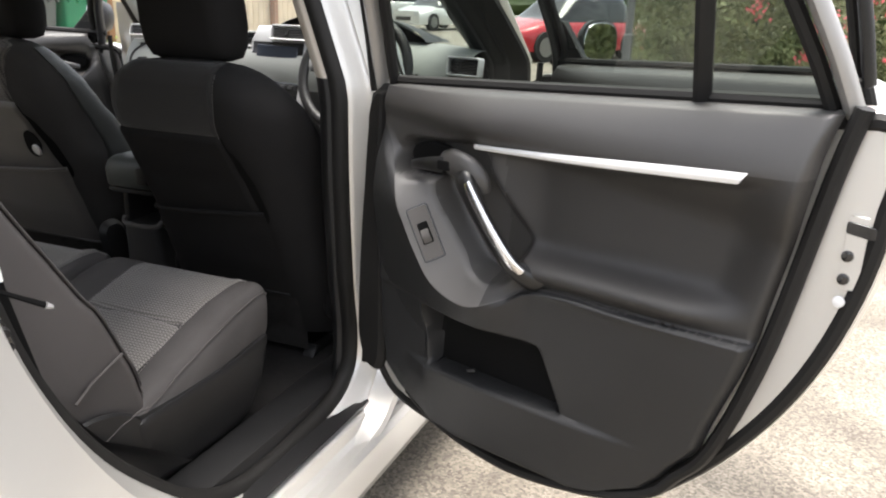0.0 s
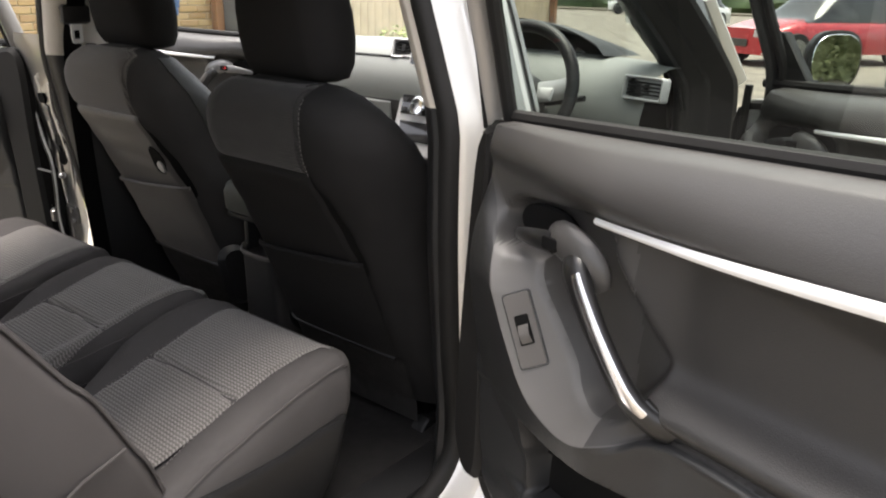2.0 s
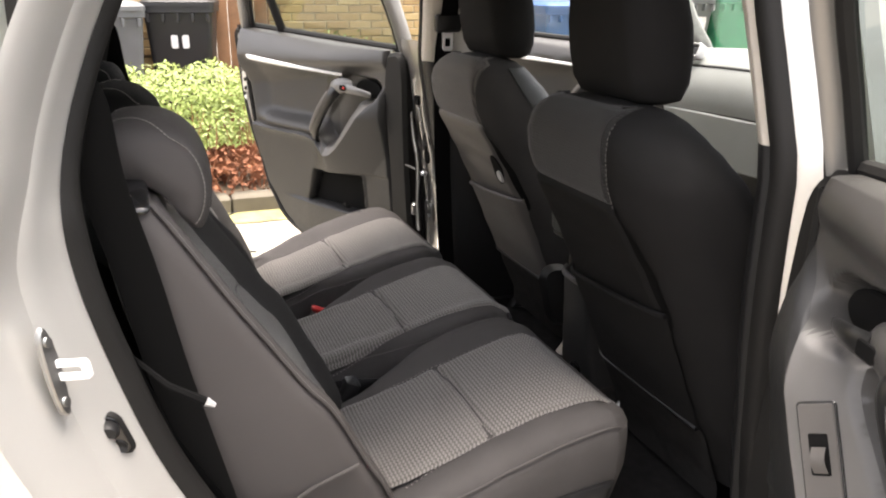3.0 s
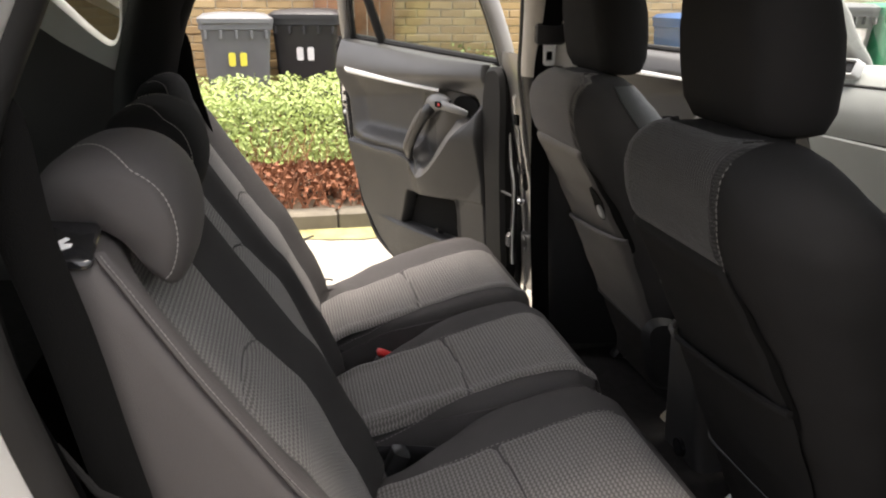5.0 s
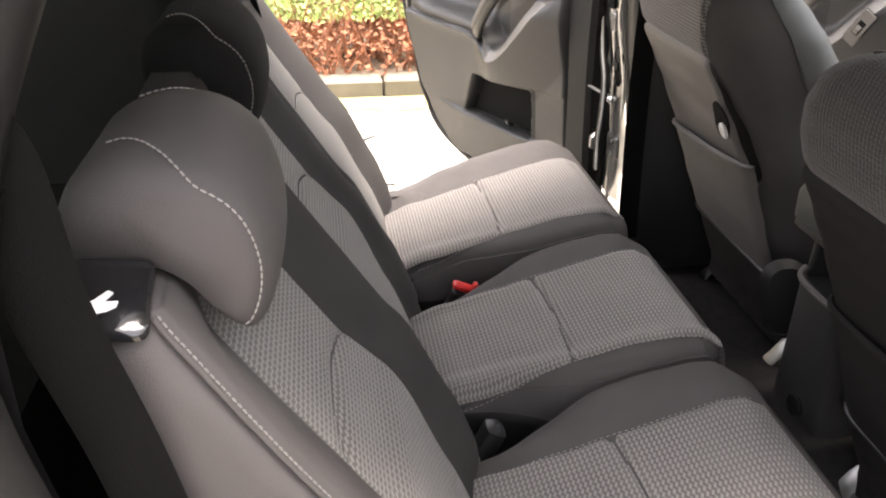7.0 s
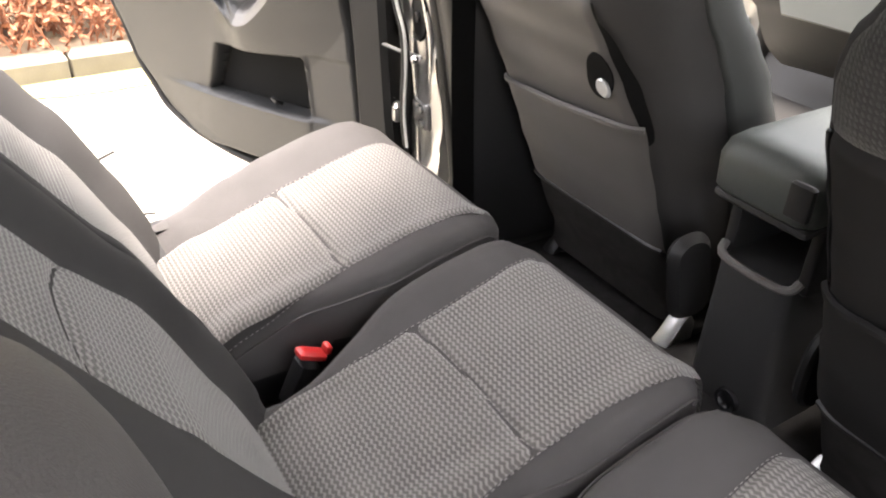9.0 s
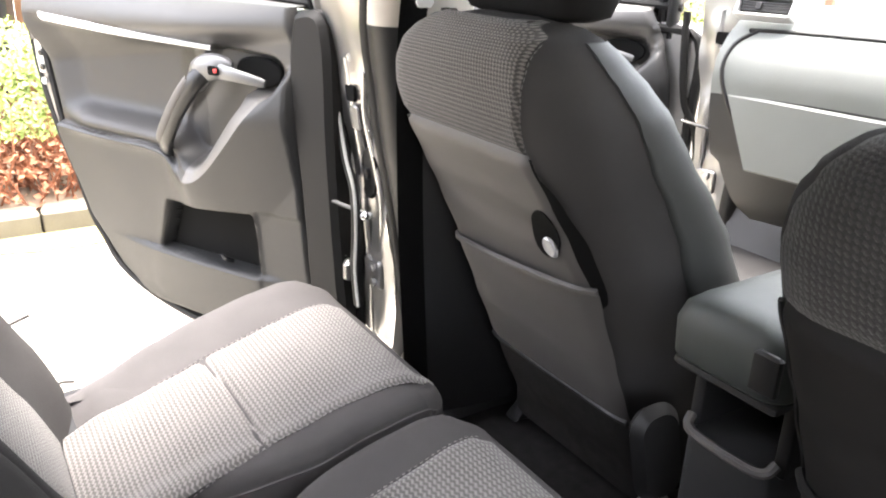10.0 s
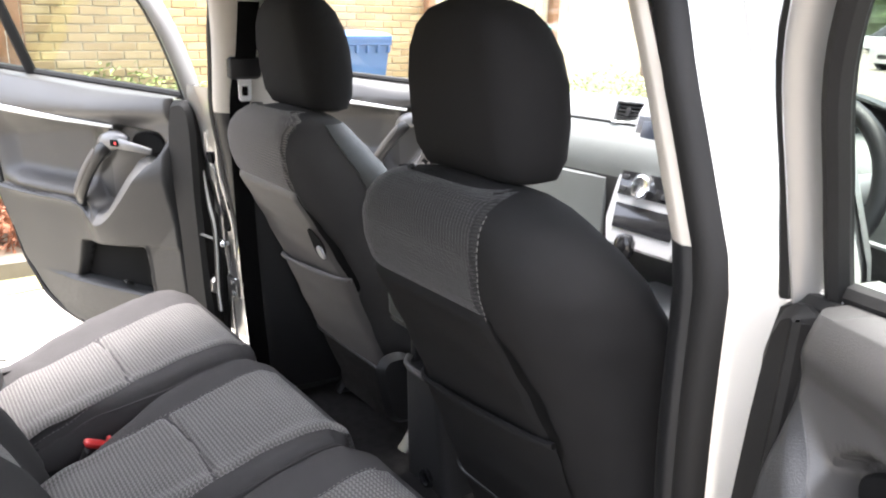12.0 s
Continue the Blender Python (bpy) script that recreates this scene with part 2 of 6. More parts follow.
M_SIDE = material("grey_seat_vinyl", (0.072, 0.066, 0.0645), 0.66, vary=0.1, scale=10, grain=900, bump=0.4, spec=0.3)
M_INSERT = woven("zigzag_seat_cloth", (0.120, 0.112, 0.105), (0.255, 0.240, 0.225), 0.0092, 0.0066, 0.5)
M_RIBS = woven("ribbed_seat_cloth", (0.055, 0.051, 0.048), (0.165, 0.150, 0.138), 0.0064, 0.0056, 0.55, 0.9)
# Ribs and seat cloth again, darkened to put shade on the driver's seat
M_RIBS_SHADE = woven("ribbed_cloth_shaded", (0.015, 0.0148, 0.0148), (0.028, 0.027, 0.0265), 0.0064, 0.0056, 0.55, 0.9)
M_SEAT_SHADE = material("seat_cloth_shaded", (0.019, 0.0185, 0.0185), 0.95, vary=0.15, scale=12, grain=1100, bump=0.6, spec=0.1)
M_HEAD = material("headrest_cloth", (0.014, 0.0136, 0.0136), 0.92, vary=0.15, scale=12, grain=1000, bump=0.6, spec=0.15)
M_BACKPANEL = material("seat_back_panel", (0.084, 0.078, 0.073), 0.55, vary=0.07, scale=8, grain=600, bump=0.3)
M_THREAD_DARK = material("grey_thread", (0.12, 0.115, 0.11), 0.85, vary=0.1)
M_THREAD = material("pale_thread", (0.26, 0.245, 0.23), 0.85, vary=0.1)
M_CARPET = material("black_carpet", (0.024, 0.023, 0.0225), 0.98, vary=0.4, scale=40, grain=700, bump=1.0, spec=0.1)
M_BEIGE = material("beige_pillar_trim", (0.50, 0.46, 0.40), 0.75, vary=0.05, scale=10, grain=800, bump=0.3)
M_GREYTRIM = material("grey_pillar_trim", (0.36, 0.36, 0.34), 0.75, vary=0.06, scale=10, grain=800, bump=0.3)
# Grey pillar trim brightened to stand for light falling on it
M_GREYTRIM_LIT = material("grey_trim_lit", (0.64, 0.65, 0.61), 0.75, vary=0.05, scale=10, grain=800, bump=0.3)
M_DASH = material("dash_soft_plastic", (0.19, 0.20, 0.19), 0.55, vary=0.08, scale=8, grain=600, bump=0.4)
M_LID = material("arm_rest_vinyl", (0.046, 0.052, 0.048), 0.5, vary=0.08, scale=8, grain=700, bump=0.3)
M_DASHLOW = material("dash_lower_plastic", (0.024, 0.024, 0.024), 0.55, vary=0.1, scale=8, grain=600, bump=0.35)
M_STACK = material("silver_plastic", (0.52, 0.52, 0.52), 0.38, 0.35, vary=0.04, scale=10)
M_SCREEN = material("screen_glass", (0.02, 0.025, 0.035), 0.08, vary=0.1, coat=0.5)
M_RED = material("red_plastic", (0.62, 0.03, 0.03), 0.4, vary=0.08)
M_BELT = material("belt_webbing", (0.0045, 0.0045, 0.0045), 0.9, vary=0.2, scale=30, grain=800, bump=0.5, spec=0.1)
M_WHITE = material("white_print", (0.75, 0.75, 0.75), 0.6, vary=0.04)
M_GLASS = glass("car_glass", (0.93, 0.96, 0.94))
M_SIDEGLASS = glass("side_glass", (0.50, 0.55, 0.505))
M_DARKGLASS = glass("privacy_glass", (0.12, 0.135, 0.125), 0.0, 0.50, 0.26)
M_MIRROR = material("mirror_glass", (0.85, 0.86, 0.87), 0.02, 1.0, vary=0.01, rough_vary=0.01)
# Asphalt darker for shade beside the car, bay paler for stronger light
M_ASPHALT = material("worn_asphalt", (0.112, 0.095, 0.075), 0.92, vary=0.3, scale=2.2, grain=110, bump=1.0, tint=(0.215, 0.192, 0.156))
M_BAY_LIT = material("sandy_bay_lit", (0.235, 0.212, 0.168), 0.92, vary=0.26, scale=1.6, grain=140, bump=1.0, tint=(0.295, 0.275, 0.23))
def speckled(m, scale, low, high):
    """Aggregate: small stones lighter and darker than the binder."""
    nt = m.node_tree
    bs = nt.nodes["Principled BSDF"]
    co = nt.nodes["Texture Coordinate"]
    vo = nt.nodes.new("ShaderNodeTexVoronoi"); vo.inputs["Scale"].default_value = scale
    nt.links.new(co.outputs["Object"], vo.inputs["Vector"])
    sp = nt.nodes.new("ShaderNodeSeparateColor"); nt.links.new(vo.outputs["Color"], sp.inputs[0])
    mr = nt.nodes.new("ShaderNodeMapRange"); mr.inputs["To Min"].default_value, mr.inputs["To Max"].default_value = low, high
    nt.links.new(sp.outputs[0], mr.inputs["Value"])
    mx = nt.nodes.new("ShaderNodeMix"); mx.data_type, mx.blend_type = "RGBA", "MULTIPLY"; mx.inputs["Factor"].default_value = 1.0
    nt.links.new(bs.inputs["Base Color"].links[0].from_socket, mx.inputs["A"]); nt.links.new(mr.outputs["Result"], mx.inputs["B"])
    nt.links.new(mx.outputs["Result"], bs.inputs["Base Color"])


speckled(M_ASPHALT, 130, 0.55, 1.35)
speckled(M_BAY_LIT, 110, 0.75, 1.2)
M_KERB = material("kerb_concrete", (0.115, 0.100, 0.074), 0.9, vary=0.3, scale=6, grain=150, bump=0.8)
M_MOSS = material("mossy_grit", (0.20, 0.17, 0.07), 0.95, vary=0.5, scale=9, grain=60, bump=1.0, tint=(0.26, 0.24, 0.10))
M_SOIL = material("soil", (0.10, 0.07, 0.045), 0.95, vary=0.5, scale=8, grain=60, bump=1.0)
M_MORTAR = material("mortar", (0.42, 0.36, 0.26), 0.95, vary=0.2, scale=8, grain=120, bump=0.6)
M_LEAF = material("hedge_leaf", (0.22, 0.285, 0.07), 0.5, vary=0.35, scale=3, grain=40)
M_BUSH = material("rose_leaf", (0.16, 0.205, 0.075), 0.5, vary=0.45, scale=2.5, grain=30, tint=(0.235, 0.25, 0.12))
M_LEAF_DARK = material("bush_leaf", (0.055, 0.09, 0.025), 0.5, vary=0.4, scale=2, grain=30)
M_TWIG = material("brown_twig", (0.20, 0.075, 0.035), 0.85, vary=0.5, scale=7, grain=60)
M_FLOWER = material("pink_flower", (0.75, 0.16, 0.18), 0.6, vary=0.2, scale=5)
M_WOOD = material("brown_boards", (0.22, 0.11, 0.055), 0.75, vary=0.35, scale=5, grain=60, bump=0.6)
M_FENCE = material("pale_fence_boards", (0.52, 0.43, 0.30), 0.8, vary=0.25, scale=4, grain=60, bump=0.6)
M_BIN_GREY = material("grey_bin_plastic", (0.125, 0.13, 0.135), 0.5, vary=0.15, scale=5)
M_BIN_BLACK = material("black_bin_plastic", (0.018, 0.018, 0.02), 0.45, vary=0.15, scale=5)
M_BIN_GREEN = material("green_bin_plastic", (0.03, 0.22, 0.12), 0.5, vary=0.15, scale=5)
M_BIN_BLUE = material("blue_bin_plastic", (0.04, 0.10, 0.24), 0.5, vary=0.15, scale=5)
M_YELLOW = material("yellow_sticker", (0.75, 0.68, 0.08), 0.6, vary=0.1)
M_REDPAINT = material("red_car_paint", (0.42, 0.012, 0.02), 0.25, 0.2, vary=0.05, coat=0.8)
M_TYRE = material("tyre_rubber", (0.02, 0.02, 0.02), 0.85, vary=0.2, scale=10)


def brick_material():
    m = material("yellow_stock_brick", (0.46, 0.31, 0.15), 0.9, vary=0.2, scale=20, grain=120, bump=0.9)
    nt = m.node_tree
    bs = nt.nodes["Principled BSDF"]
    info = nt.nodes.new("ShaderNodeObjectInfo")
    isl = nt.nodes.new("ShaderNodeNewGeometry")
    add = nt.nodes.new("ShaderNodeMath"); add.operation = "ADD"
    nt.links.new(info.outputs["Random"], add.inputs[0]); nt.links.new(isl.outputs["Random Per Island"], add.inputs[1])
    fr = nt.nodes.new("ShaderNodeMath"); fr.operation = "FRACT"; nt.links.new(add.outputs[0], fr.inputs[0])
    ramp = nt.nodes.new("ShaderNodeValToRGB")
    for pos, c in ((0.0, (0.27, 0.18, 0.09)), (0.35, (0.37, 0.26, 0.13)), (0.7, (0.43, 0.33, 0.18)), (1.0, (0.30, 0.20, 0.11))):
        e = ramp.color_ramp.elements.new(pos) if pos not in (0.0, 1.0) else ramp.color_ramp.elements[0 if pos == 0 else -1]
        e.color = (*c, 1)
    nt.links.new(fr.outputs[0], ramp.inputs[0])
    mx = nt.nodes.new("ShaderNodeMix"); mx.data_type = "RGBA"; mx.inputs["Factor"].default_value = 0.7
    nt.links.new(bs.inputs["Base Color"].links[0].from_socket, mx.inputs["A"]); nt.links.new(ramp.outputs["Color"], mx.inputs["B"])
    nt.links.new(mx.outputs["Result"], bs.inputs["Base Color"])
    return m


M_BRICK = brick_material()


# ---- ground ----
def ground_sheet():
    bm = sheet(lambda s, t: (-70 + 140 * s, -50 + 200 * t, 0.0), 28, 40)
    return tagged(part("ground", bm, M_ASPHALT), "worn sandy grey asphalt of a small car park", "ground", kind="structure")


ground_sheet()
# paler strip of the same ground; stronger light is put into its colour
tagged(part("parking_bay", sheet(lambda s, t: (-3.10 + 2.90 * s, -4.0 + 12.0 * t, 0.006 + 0.003 * noise.noise((s * 9, t * 30, 0))), 24, 60), M_BAY_LIT), "sandy worn surface of the parking bay, paler to stand for light", "pavement", kind="structure")

# ---- car body ----
car = thing("car", pose(0, 0, 0), "silver family car parked with all doors open", "car")

REAR_OPENING = [(0.03, 1.46), (0.042, 1.27), (0.045, 1.10), (0.048, 0.87), (0.065, 0.62), (0.085, 0.47), (0.06, 0.375), (-0.05, 0.325), (-0.33, 0.315),
                (-0.48, 0.36), (-0.59, 0.455), (-0.70, 0.59), (-0.79, 0.765), (-0.843, 0.94), (-0.864, 1.06), (-0.860, 1.15), (-0.812, 1.28), (-0.73, 1.42), (-0.58, 1.50), (-0.30, 1.53), (-0.14, 1.52)]
FRONT_OPENING = [(0.20, 1.47), (0.215, 1.27), (0.218, 1.10), (0.22, 0.80), (0.23, 0.50), (0.26, 0.38), (0.36, 0.33), (0.85, 0.33), (0.98, 0.38), (1.03, 0.50),
                 (1.05, 0.80), (1.04, 1.02), (1.00, 1.10), (0.86, 1.24), (0.66, 1.40), (0.45, 1.49), (0.25, 1.51)]


LEAN = [(0.33, 0.022), (0.464, 0.027), (0.593, 0.030), (0.787, 0.015), (0.977, -0.012), (1.14, -0.036), (1.5, -0.06)]


def lean_by(sx, y, z):
    """Leans the passenger side's door pillar a little more, to fit the camera's view."""
    return lerp_table(LEAN, z)[0] * smooth01(-0.25, -0.05, y) * smooth01(0.6, 0.3, y) if sx < 0 else 0.0


def side_frame(sx, opening, tag_rows):
    """The pressed frame round a door opening: rows of (outward offset, x) with a material each."""
    line = curve_through(opening, 5, True)
    n = len(line)
    outs = []
    for i in range(n):
        t = (line[(i + 1) % n] - line[i - 1]).normalized()
        outs.append(Vector((-t.y, t.x)))
    mid = sum((Vector(p) for p in line), Vector((0, 0))) / n
    sign = 1 if sum((p - mid).dot(o) for p, o in zip(line, outs)) > 0 else -1
    for name, rows, mat, label in tag_rows:
        rings = []
        for off, x in rows:
            ring = []
            for p, o in zip(line, outs):
                # the rear pillar's flange narrows above the belt
                thin = 1 - 0.45 * smooth01(1.04, 1.14, p.y) * smooth01(-0.45, -0.60, p.x) if off > 0 else 1.0
                # towards the rear quarter the shut face flares out
                flare = 0.036 * smooth01(-0.42, -0.62, p.x) * smooth01(0.776, 0.842, x)
                q = p + o * ((off + flare) * sign * thin)
                tumble = max(0.0, q.y - 1.08) * 0.34
                # the rear edge's seal sits deeper than the rest
                deep = 0.036 * smooth01(-0.45, -0.64, p.x) * smooth01(0.842, 0.74, x) * smooth01(1.42, 1.25, p.y)
                ring.append((sx * (x - deep - tumble), q.x + lean_by(sx, q.x, q.y), q.y))
            rings.append(ring)
        part(name, skin(rings, True, False), mat, car, label, 50)


FRAME_ROWS = [
    ("door_seal", [(0.012, 0.694), (-0.004, 0.697), (-0.012, 0.706), (-0.012, 0.720), (-0.006, 0.732), (0.008, 0.736)], M_RUBBER, "black rubber door seal"),
    ("inner_flange", [(0.008, 0.734), (0.014, 0.748), (0.032, 0.760), (0.036, 0.772), (0.050, 0.778)], M_SILVER_SHADE, "silver painted door flange"),
    ("outer_flange", [(0.050, 0.778), (0.058, 0.80), (0.066, 0.835), (0.080, 0.842)], M_SILVER_SHADE, ""),
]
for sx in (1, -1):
    # passenger-side flanges take the shade-darkened silver, near ones the plain paint
    side_frame(sx, REAR_OPENING, FRAME_ROWS if sx < 0 else [(a, b, M_SILVER if c is M_SILVER_SHADE else c, e) for a, b, c, e in FRAME_ROWS])
    # near front flange is body-coloured; black stands for its shade
    side_frame(sx, FRONT_OPENING, FRAME_ROWS if sx < 0 else [(a, b, M_BLACK, "front door flange, blackened for shade" if e else "") for a, b, c, e in FRAME_ROWS])
    # interior pillar trims: pale above the belt, black below
    def pillar(lo, hi, table, m, name, label):
        bm = sheet(lambda s, t: (lambda z: (lambda r: (sx * (r[2] - max(0, z - 1.08) * 0.34 + 0.022 * (1 - (2 * s - 1) ** 4) * -1), r[0] + (r[1] - r[0]) * s, z))(lerp_table(table, z)))(lo + (hi - lo) * t), 8, 14)
        part(name, bm, m, car, label)
    B = [(0.33, 0.06, 0.52, 0.70), (0.40, 0.07, 0.46, 0.70), (0.47, 0.075, 0.37, 0.70), (0.62, 0.06, 0.26, 0.70), (0.87, 0.04, 0.225, 0.71), (1.10, 0.038, 0.222, 0.714), (1.27, 0.035, 0.218, 0.714), (1.46, 0.022, 0.205, 0.714)]
    def post_trim(lo, hi, m, name, label):
        sec = curve_through([(0.702, 0.0), (0.672, -0.004), (0.642, 0.012), (0.622, 0.055), (0.618, 0.095), (0.628, 0.15), (0.660, 0.178), (0.702, 0.182)], 3)
        def at(s, t):
            z = lo + (hi - lo) * t
            p = sec[int(round(s * (len(sec) - 1)))]
            y0, y1, _ = lerp_table(B, z)
            yy = y0 + p.y / 0.182 * (y1 - y0)
            return (sx * (p.x + (0.022 * smooth01(0.702, 0.66, p.x) if sx > 0 else 0) - max(0, z - 1.08) * 0.34), yy + lean_by(sx, yy, z), z)
        part(name, sheet(at, len(sec) - 1, 14), m, car, label)
    post_trim(1.104, 1.50, M_BEIGE, "pillar_trim", "beige upper door pillar trim")
    post_trim(0.33, 1.104, M_BLACK, "pillar_lower_trim", "black lower door pillar trim")
    C = [(0.40, -0.60, -0.44, 0.66), (0.60, -0.78, -0.69, 0.66), (0.80, -0.95, -0.79, 0.66), (0.98, -1.02, -0.845, 0.66), (1.10, -1.00, -0.858, 0.66), (1.28, -0.94, -0.812, 0.67), (1.44, -0.86, -0.71, 0.69), (1.52, -0.80, -0.58, 0.69)]
    pillar(0.40, 1.52, C, M_BLACK, "rear_pillar_trim", "black rear door pillar trim")
    A = [(0.95, 1.03, 1.12, 0.70), (1.10, 0.99, 1.07, 0.70), (1.25, 0.84, 0.93, 0.70), (1.40, 0.65, 0.76, 0.70), (1.50, 0.42, 0.55, 0.70)]
    # near-side trim is black for its shade; the far one keeps pale grey
    pillar(0.95, 1.50, A, M_GREYTRIM if sx < 0 else M_BLACK, "front_pillar_trim", "pale grey windscreen pillar trim" if sx < 0 else "windscreen pillar trim, darkened for shade")
    # outer skin of the door pillar
    bm = sheet(lambda s, t: (lambda z: (sx * (0.838 - max(0, z - 1.08) * 0.34), lerp_table(B, z)[0] + lean_by(sx, 0.1, z) + 0.045 + s * 0.075, z))(0.34 + 1.12 * t), 4, 16)
    part("pillar_skin", bm, M_SILVER_SHADE, car)
    # rocker below the doors
    prof = [(0.66, 0.335), (0.70, 0.312), (0.74, 0.302), (0.775, 0.300), (0.790, 0.292), (0.798, 0.270), (0.812, 0.262), (0.835, 0.262), (0.850, 0.250), (0.862, 0.222), (0.868, 0.190), (0.850, 0.150), (0.78, 0.135), (0.68, 0.14)]
    bm = skin([[(sx * x, y, z) for x, z in prof] for y in (-0.62, -0.4, -0.1, 0.2, 0.6, 1.0, 1.15)], False, False)
    part("rocker", bm, M_SILVER, car, "silver ribbed sill below the doors", 25)
    bm = plate(rrect(0.070, 0.62, 0.01, 3), 0.0, 0.006, lambda a, b, d: (sx * (0.748 + a), b - 0.24, 0.309 + d), 0.002)
    part("scuff_plate", bm, M_BLACK, car, "black plastic scuff plate on the sill")
    bm = skin([[(sx * 0.60, y, 0.345), (sx * 0.655, y, 0.352), (sx * 0.695, y, 0.345), (sx * 0.705, y, 0.318)] for y in (-0.58, -0.3, 0.0, 0.5, 1.05)], False, False)
    part("sill_trim", bm, M_BLACK, car, "black inner sill trim")

    # rear quarter: painted side from the door opening to the tail
    edge = [(-0.44, 0.30), (-0.55, 0.365), (-0.668, 0.475), (-0.780, 0.60), (-0.876, 0.765), (-0.940, 0.93), (-0.964, 1.05), (-0.952, 1.105)]
    edge = curve_through(edge, 4)
    def quarter(s, t):
        e = edge[min(len(edge) - 1, int(round(t * (len(edge) - 1))))]
        far = Vector((-2.35, 0.25 + 0.86 * t))
        q = e + (far - e) * s
        x = 0.842 + 0.05 * smooth01(0, 0.12, s) * (0.4 + 0.6 * math.sin(math.pi * min(1, 0.12 + t * 0.86))) - 0.13 * s ** 3 - 0.035 * t ** 4 * smooth01(0.0, 0.3, s)
        return (sx * x, q.x, q.y)
    part("quarter_panel", sheet(quarter, 30, len(edge) - 1), M_SILVER, car, "silver painted rear quarter panel", 30)
    # upper rear pillar skin and quarter glass
    up = curve_through([(-0.946, 1.085), (-0.930, 1.16), (-0.888, 1.30), (-0.800, 1.43), (-0.65, 1.52)], 5)
    def cskin(s, t):
        e = up[int(round(t * (len(up) - 1)))]
        return (sx * (0.850 - max(0, e.y - 1.08) * 0.34 - 0.002 * s), e.x - 0.012 * s, e.y)
    part("rear_pillar_skin", sheet(cskin, 3, len(up) - 1), M_SILVER_DIM, car)
    part("window_gasket", tube([(sx * (0.852 - max(0, e.y - 1.08) * 0.34), e.x - 0.016, e.y) for e in up], 0.008, 8), M_RUBBER, car)
    def qglass(s, t):
        e = up[int(round(t * (len(up) - 1)))]
        top = Vector((-2.0 + 0.25 * t, 1.09 + 0.40 * t))
        q = Vector((e.x - 0.018, e.y + 0.025)) * (1 - s) + top * s
        return (sx * (0.850 - max(0, q.y - 1.08) * 0.34), q.x, q.y)
    g = part("quarter_glass", sheet(qglass, 6, len(up) - 1), M_DARKGLASS, car, "dark tinted rear quarter glass")

# fixed quarter light ahead of the driver's door
ql = plate([(1.02, 1.00), (1.40, 1.055), (1.23, 1.29), (1.00, 1.30)], -0.006, 0.0, lambda a, b, dd: (0.735 - max(0, b - 1.08) * 0.30 + dd, a, b), 0.002)
part("quarter_light", ql, M_GLOSS, car, "small dark fixed quarter light")
part("quarter_light_frame", tube([(0.742, 1.42, 1.05), (0.71, 1.33, 1.17), (0.675, 1.25, 1.29)], 0.020, 8, flat=0.5), M_SILVER, car)

# roof, headlining, tail, screens
def roof(s, t):
    x, y = -1 + 2 * s, -2.05 + 2.55 * t
    return (0.66 * x, y, 1.60 - 0.10 * abs(x) ** 3.5 - 0.10 * max(0, (y - 0.0)) ** 1.5 - 0.05 * max(0, -1.2 - y))
part("roof", sheet(roof, 16, 16), M_SILVER, car)
part("headlining", sheet(lambda s, t: (lambda p: (p[0], p[1], p[2] - 0.045))(roof(s, t)), 16, 16), M_GREYTRIM, car)
def screen(s, t):
    x = -1 + 2 * s
    return (x * (0.70 - 0.10 * t), 1.25 - 0.78 * t - 0.10 * x * x * (1 - t), 1.06 + 0.47 * t - 0.03 * x * x)
g = part("windscreen", sheet(screen, 14, 8), M_GLASS, car, "clear laminated windscreen")
g.visible_shadow = False
def bonnet(s, t):
    x = -1 + 2 * s
    return (x * 0.74, 1.22 + 0.95 * t, 1.03 - 0.16 * t - 0.10 * t ** 3 - 0.06 * x * x)
part("bonnet", sheet(bonnet, 12, 10), M_SILVER, car)
part("wiper", tube(curve_through([(-0.55, 1.235, 1.065), (-0.1, 1.27, 1.075), (0.3, 1.25, 1.085), (0.62, 1.13, 1.09)], 5), 0.007, 6), M_BLACK, car)
for x0, x1, y1 in ((-0.84, -0.70, 2.1), (0.70, 0.84, 2.1)):
    part("front_wing", sheet(lambda s, t: ((x0 + (x1 - x0) * s) if x0 > 0 else (x1 + (x0 - x1) * s), 1.12 + (y1 - 1.12) * t, 1.02 - 0.16 * t - 0.55 * s ** 3), 8, 8), M_SILVER, car)
part("nose", sheet(lambda s, t: (-0.84 + 1.68 * s, 2.15 - 0.12 * abs(2 * s - 1) ** 3 + 0.06 * math.sin(math.pi * t), 0.18 + 0.62 * t), 14, 8), M_SILVER, car)
tail = lambda s, t: (-0.80 + 1.60 * s, -2.33 + 0.12 * abs(2 * s - 1) ** 3 + 0.25 * smooth01(0.6, 1, t), 0.2 + 1.30 * t)
part("tailgate", sheet(lambda s, t: tail(s, 0.65 * t), 14, 8), M_BLACK, car)
g = part("rear_window", sheet(lambda s, t: tail(s, 0.65 + 0.35 * t), 14, 6), M_SIDEGLASS, car, "tinted rear window")
g.visible_shadow = False
part("underbody", sheet(lambda s, t: (-0.74 + 1.48 * s, -2.3 + 4.4 * t, 0.19), 4, 6), M_BLACK, car)
def floor_fn(s, t):
    x, y = -0.70 + 1.40 * s, -1.0 + 2.1 * t
    tunnel = 0.045 * math.exp(-(x / 0.16) ** 4)
    return (x, y, 0.325 + tunnel + 0.05 * smooth01(-0.42, -0.62, y) + 0.006 * noise.noise((x * 9, y * 9, 0)))
part("carpet", sheet(floor_fn, 30, 40), M_CARPET, car, "black needle-felt floor carpet")
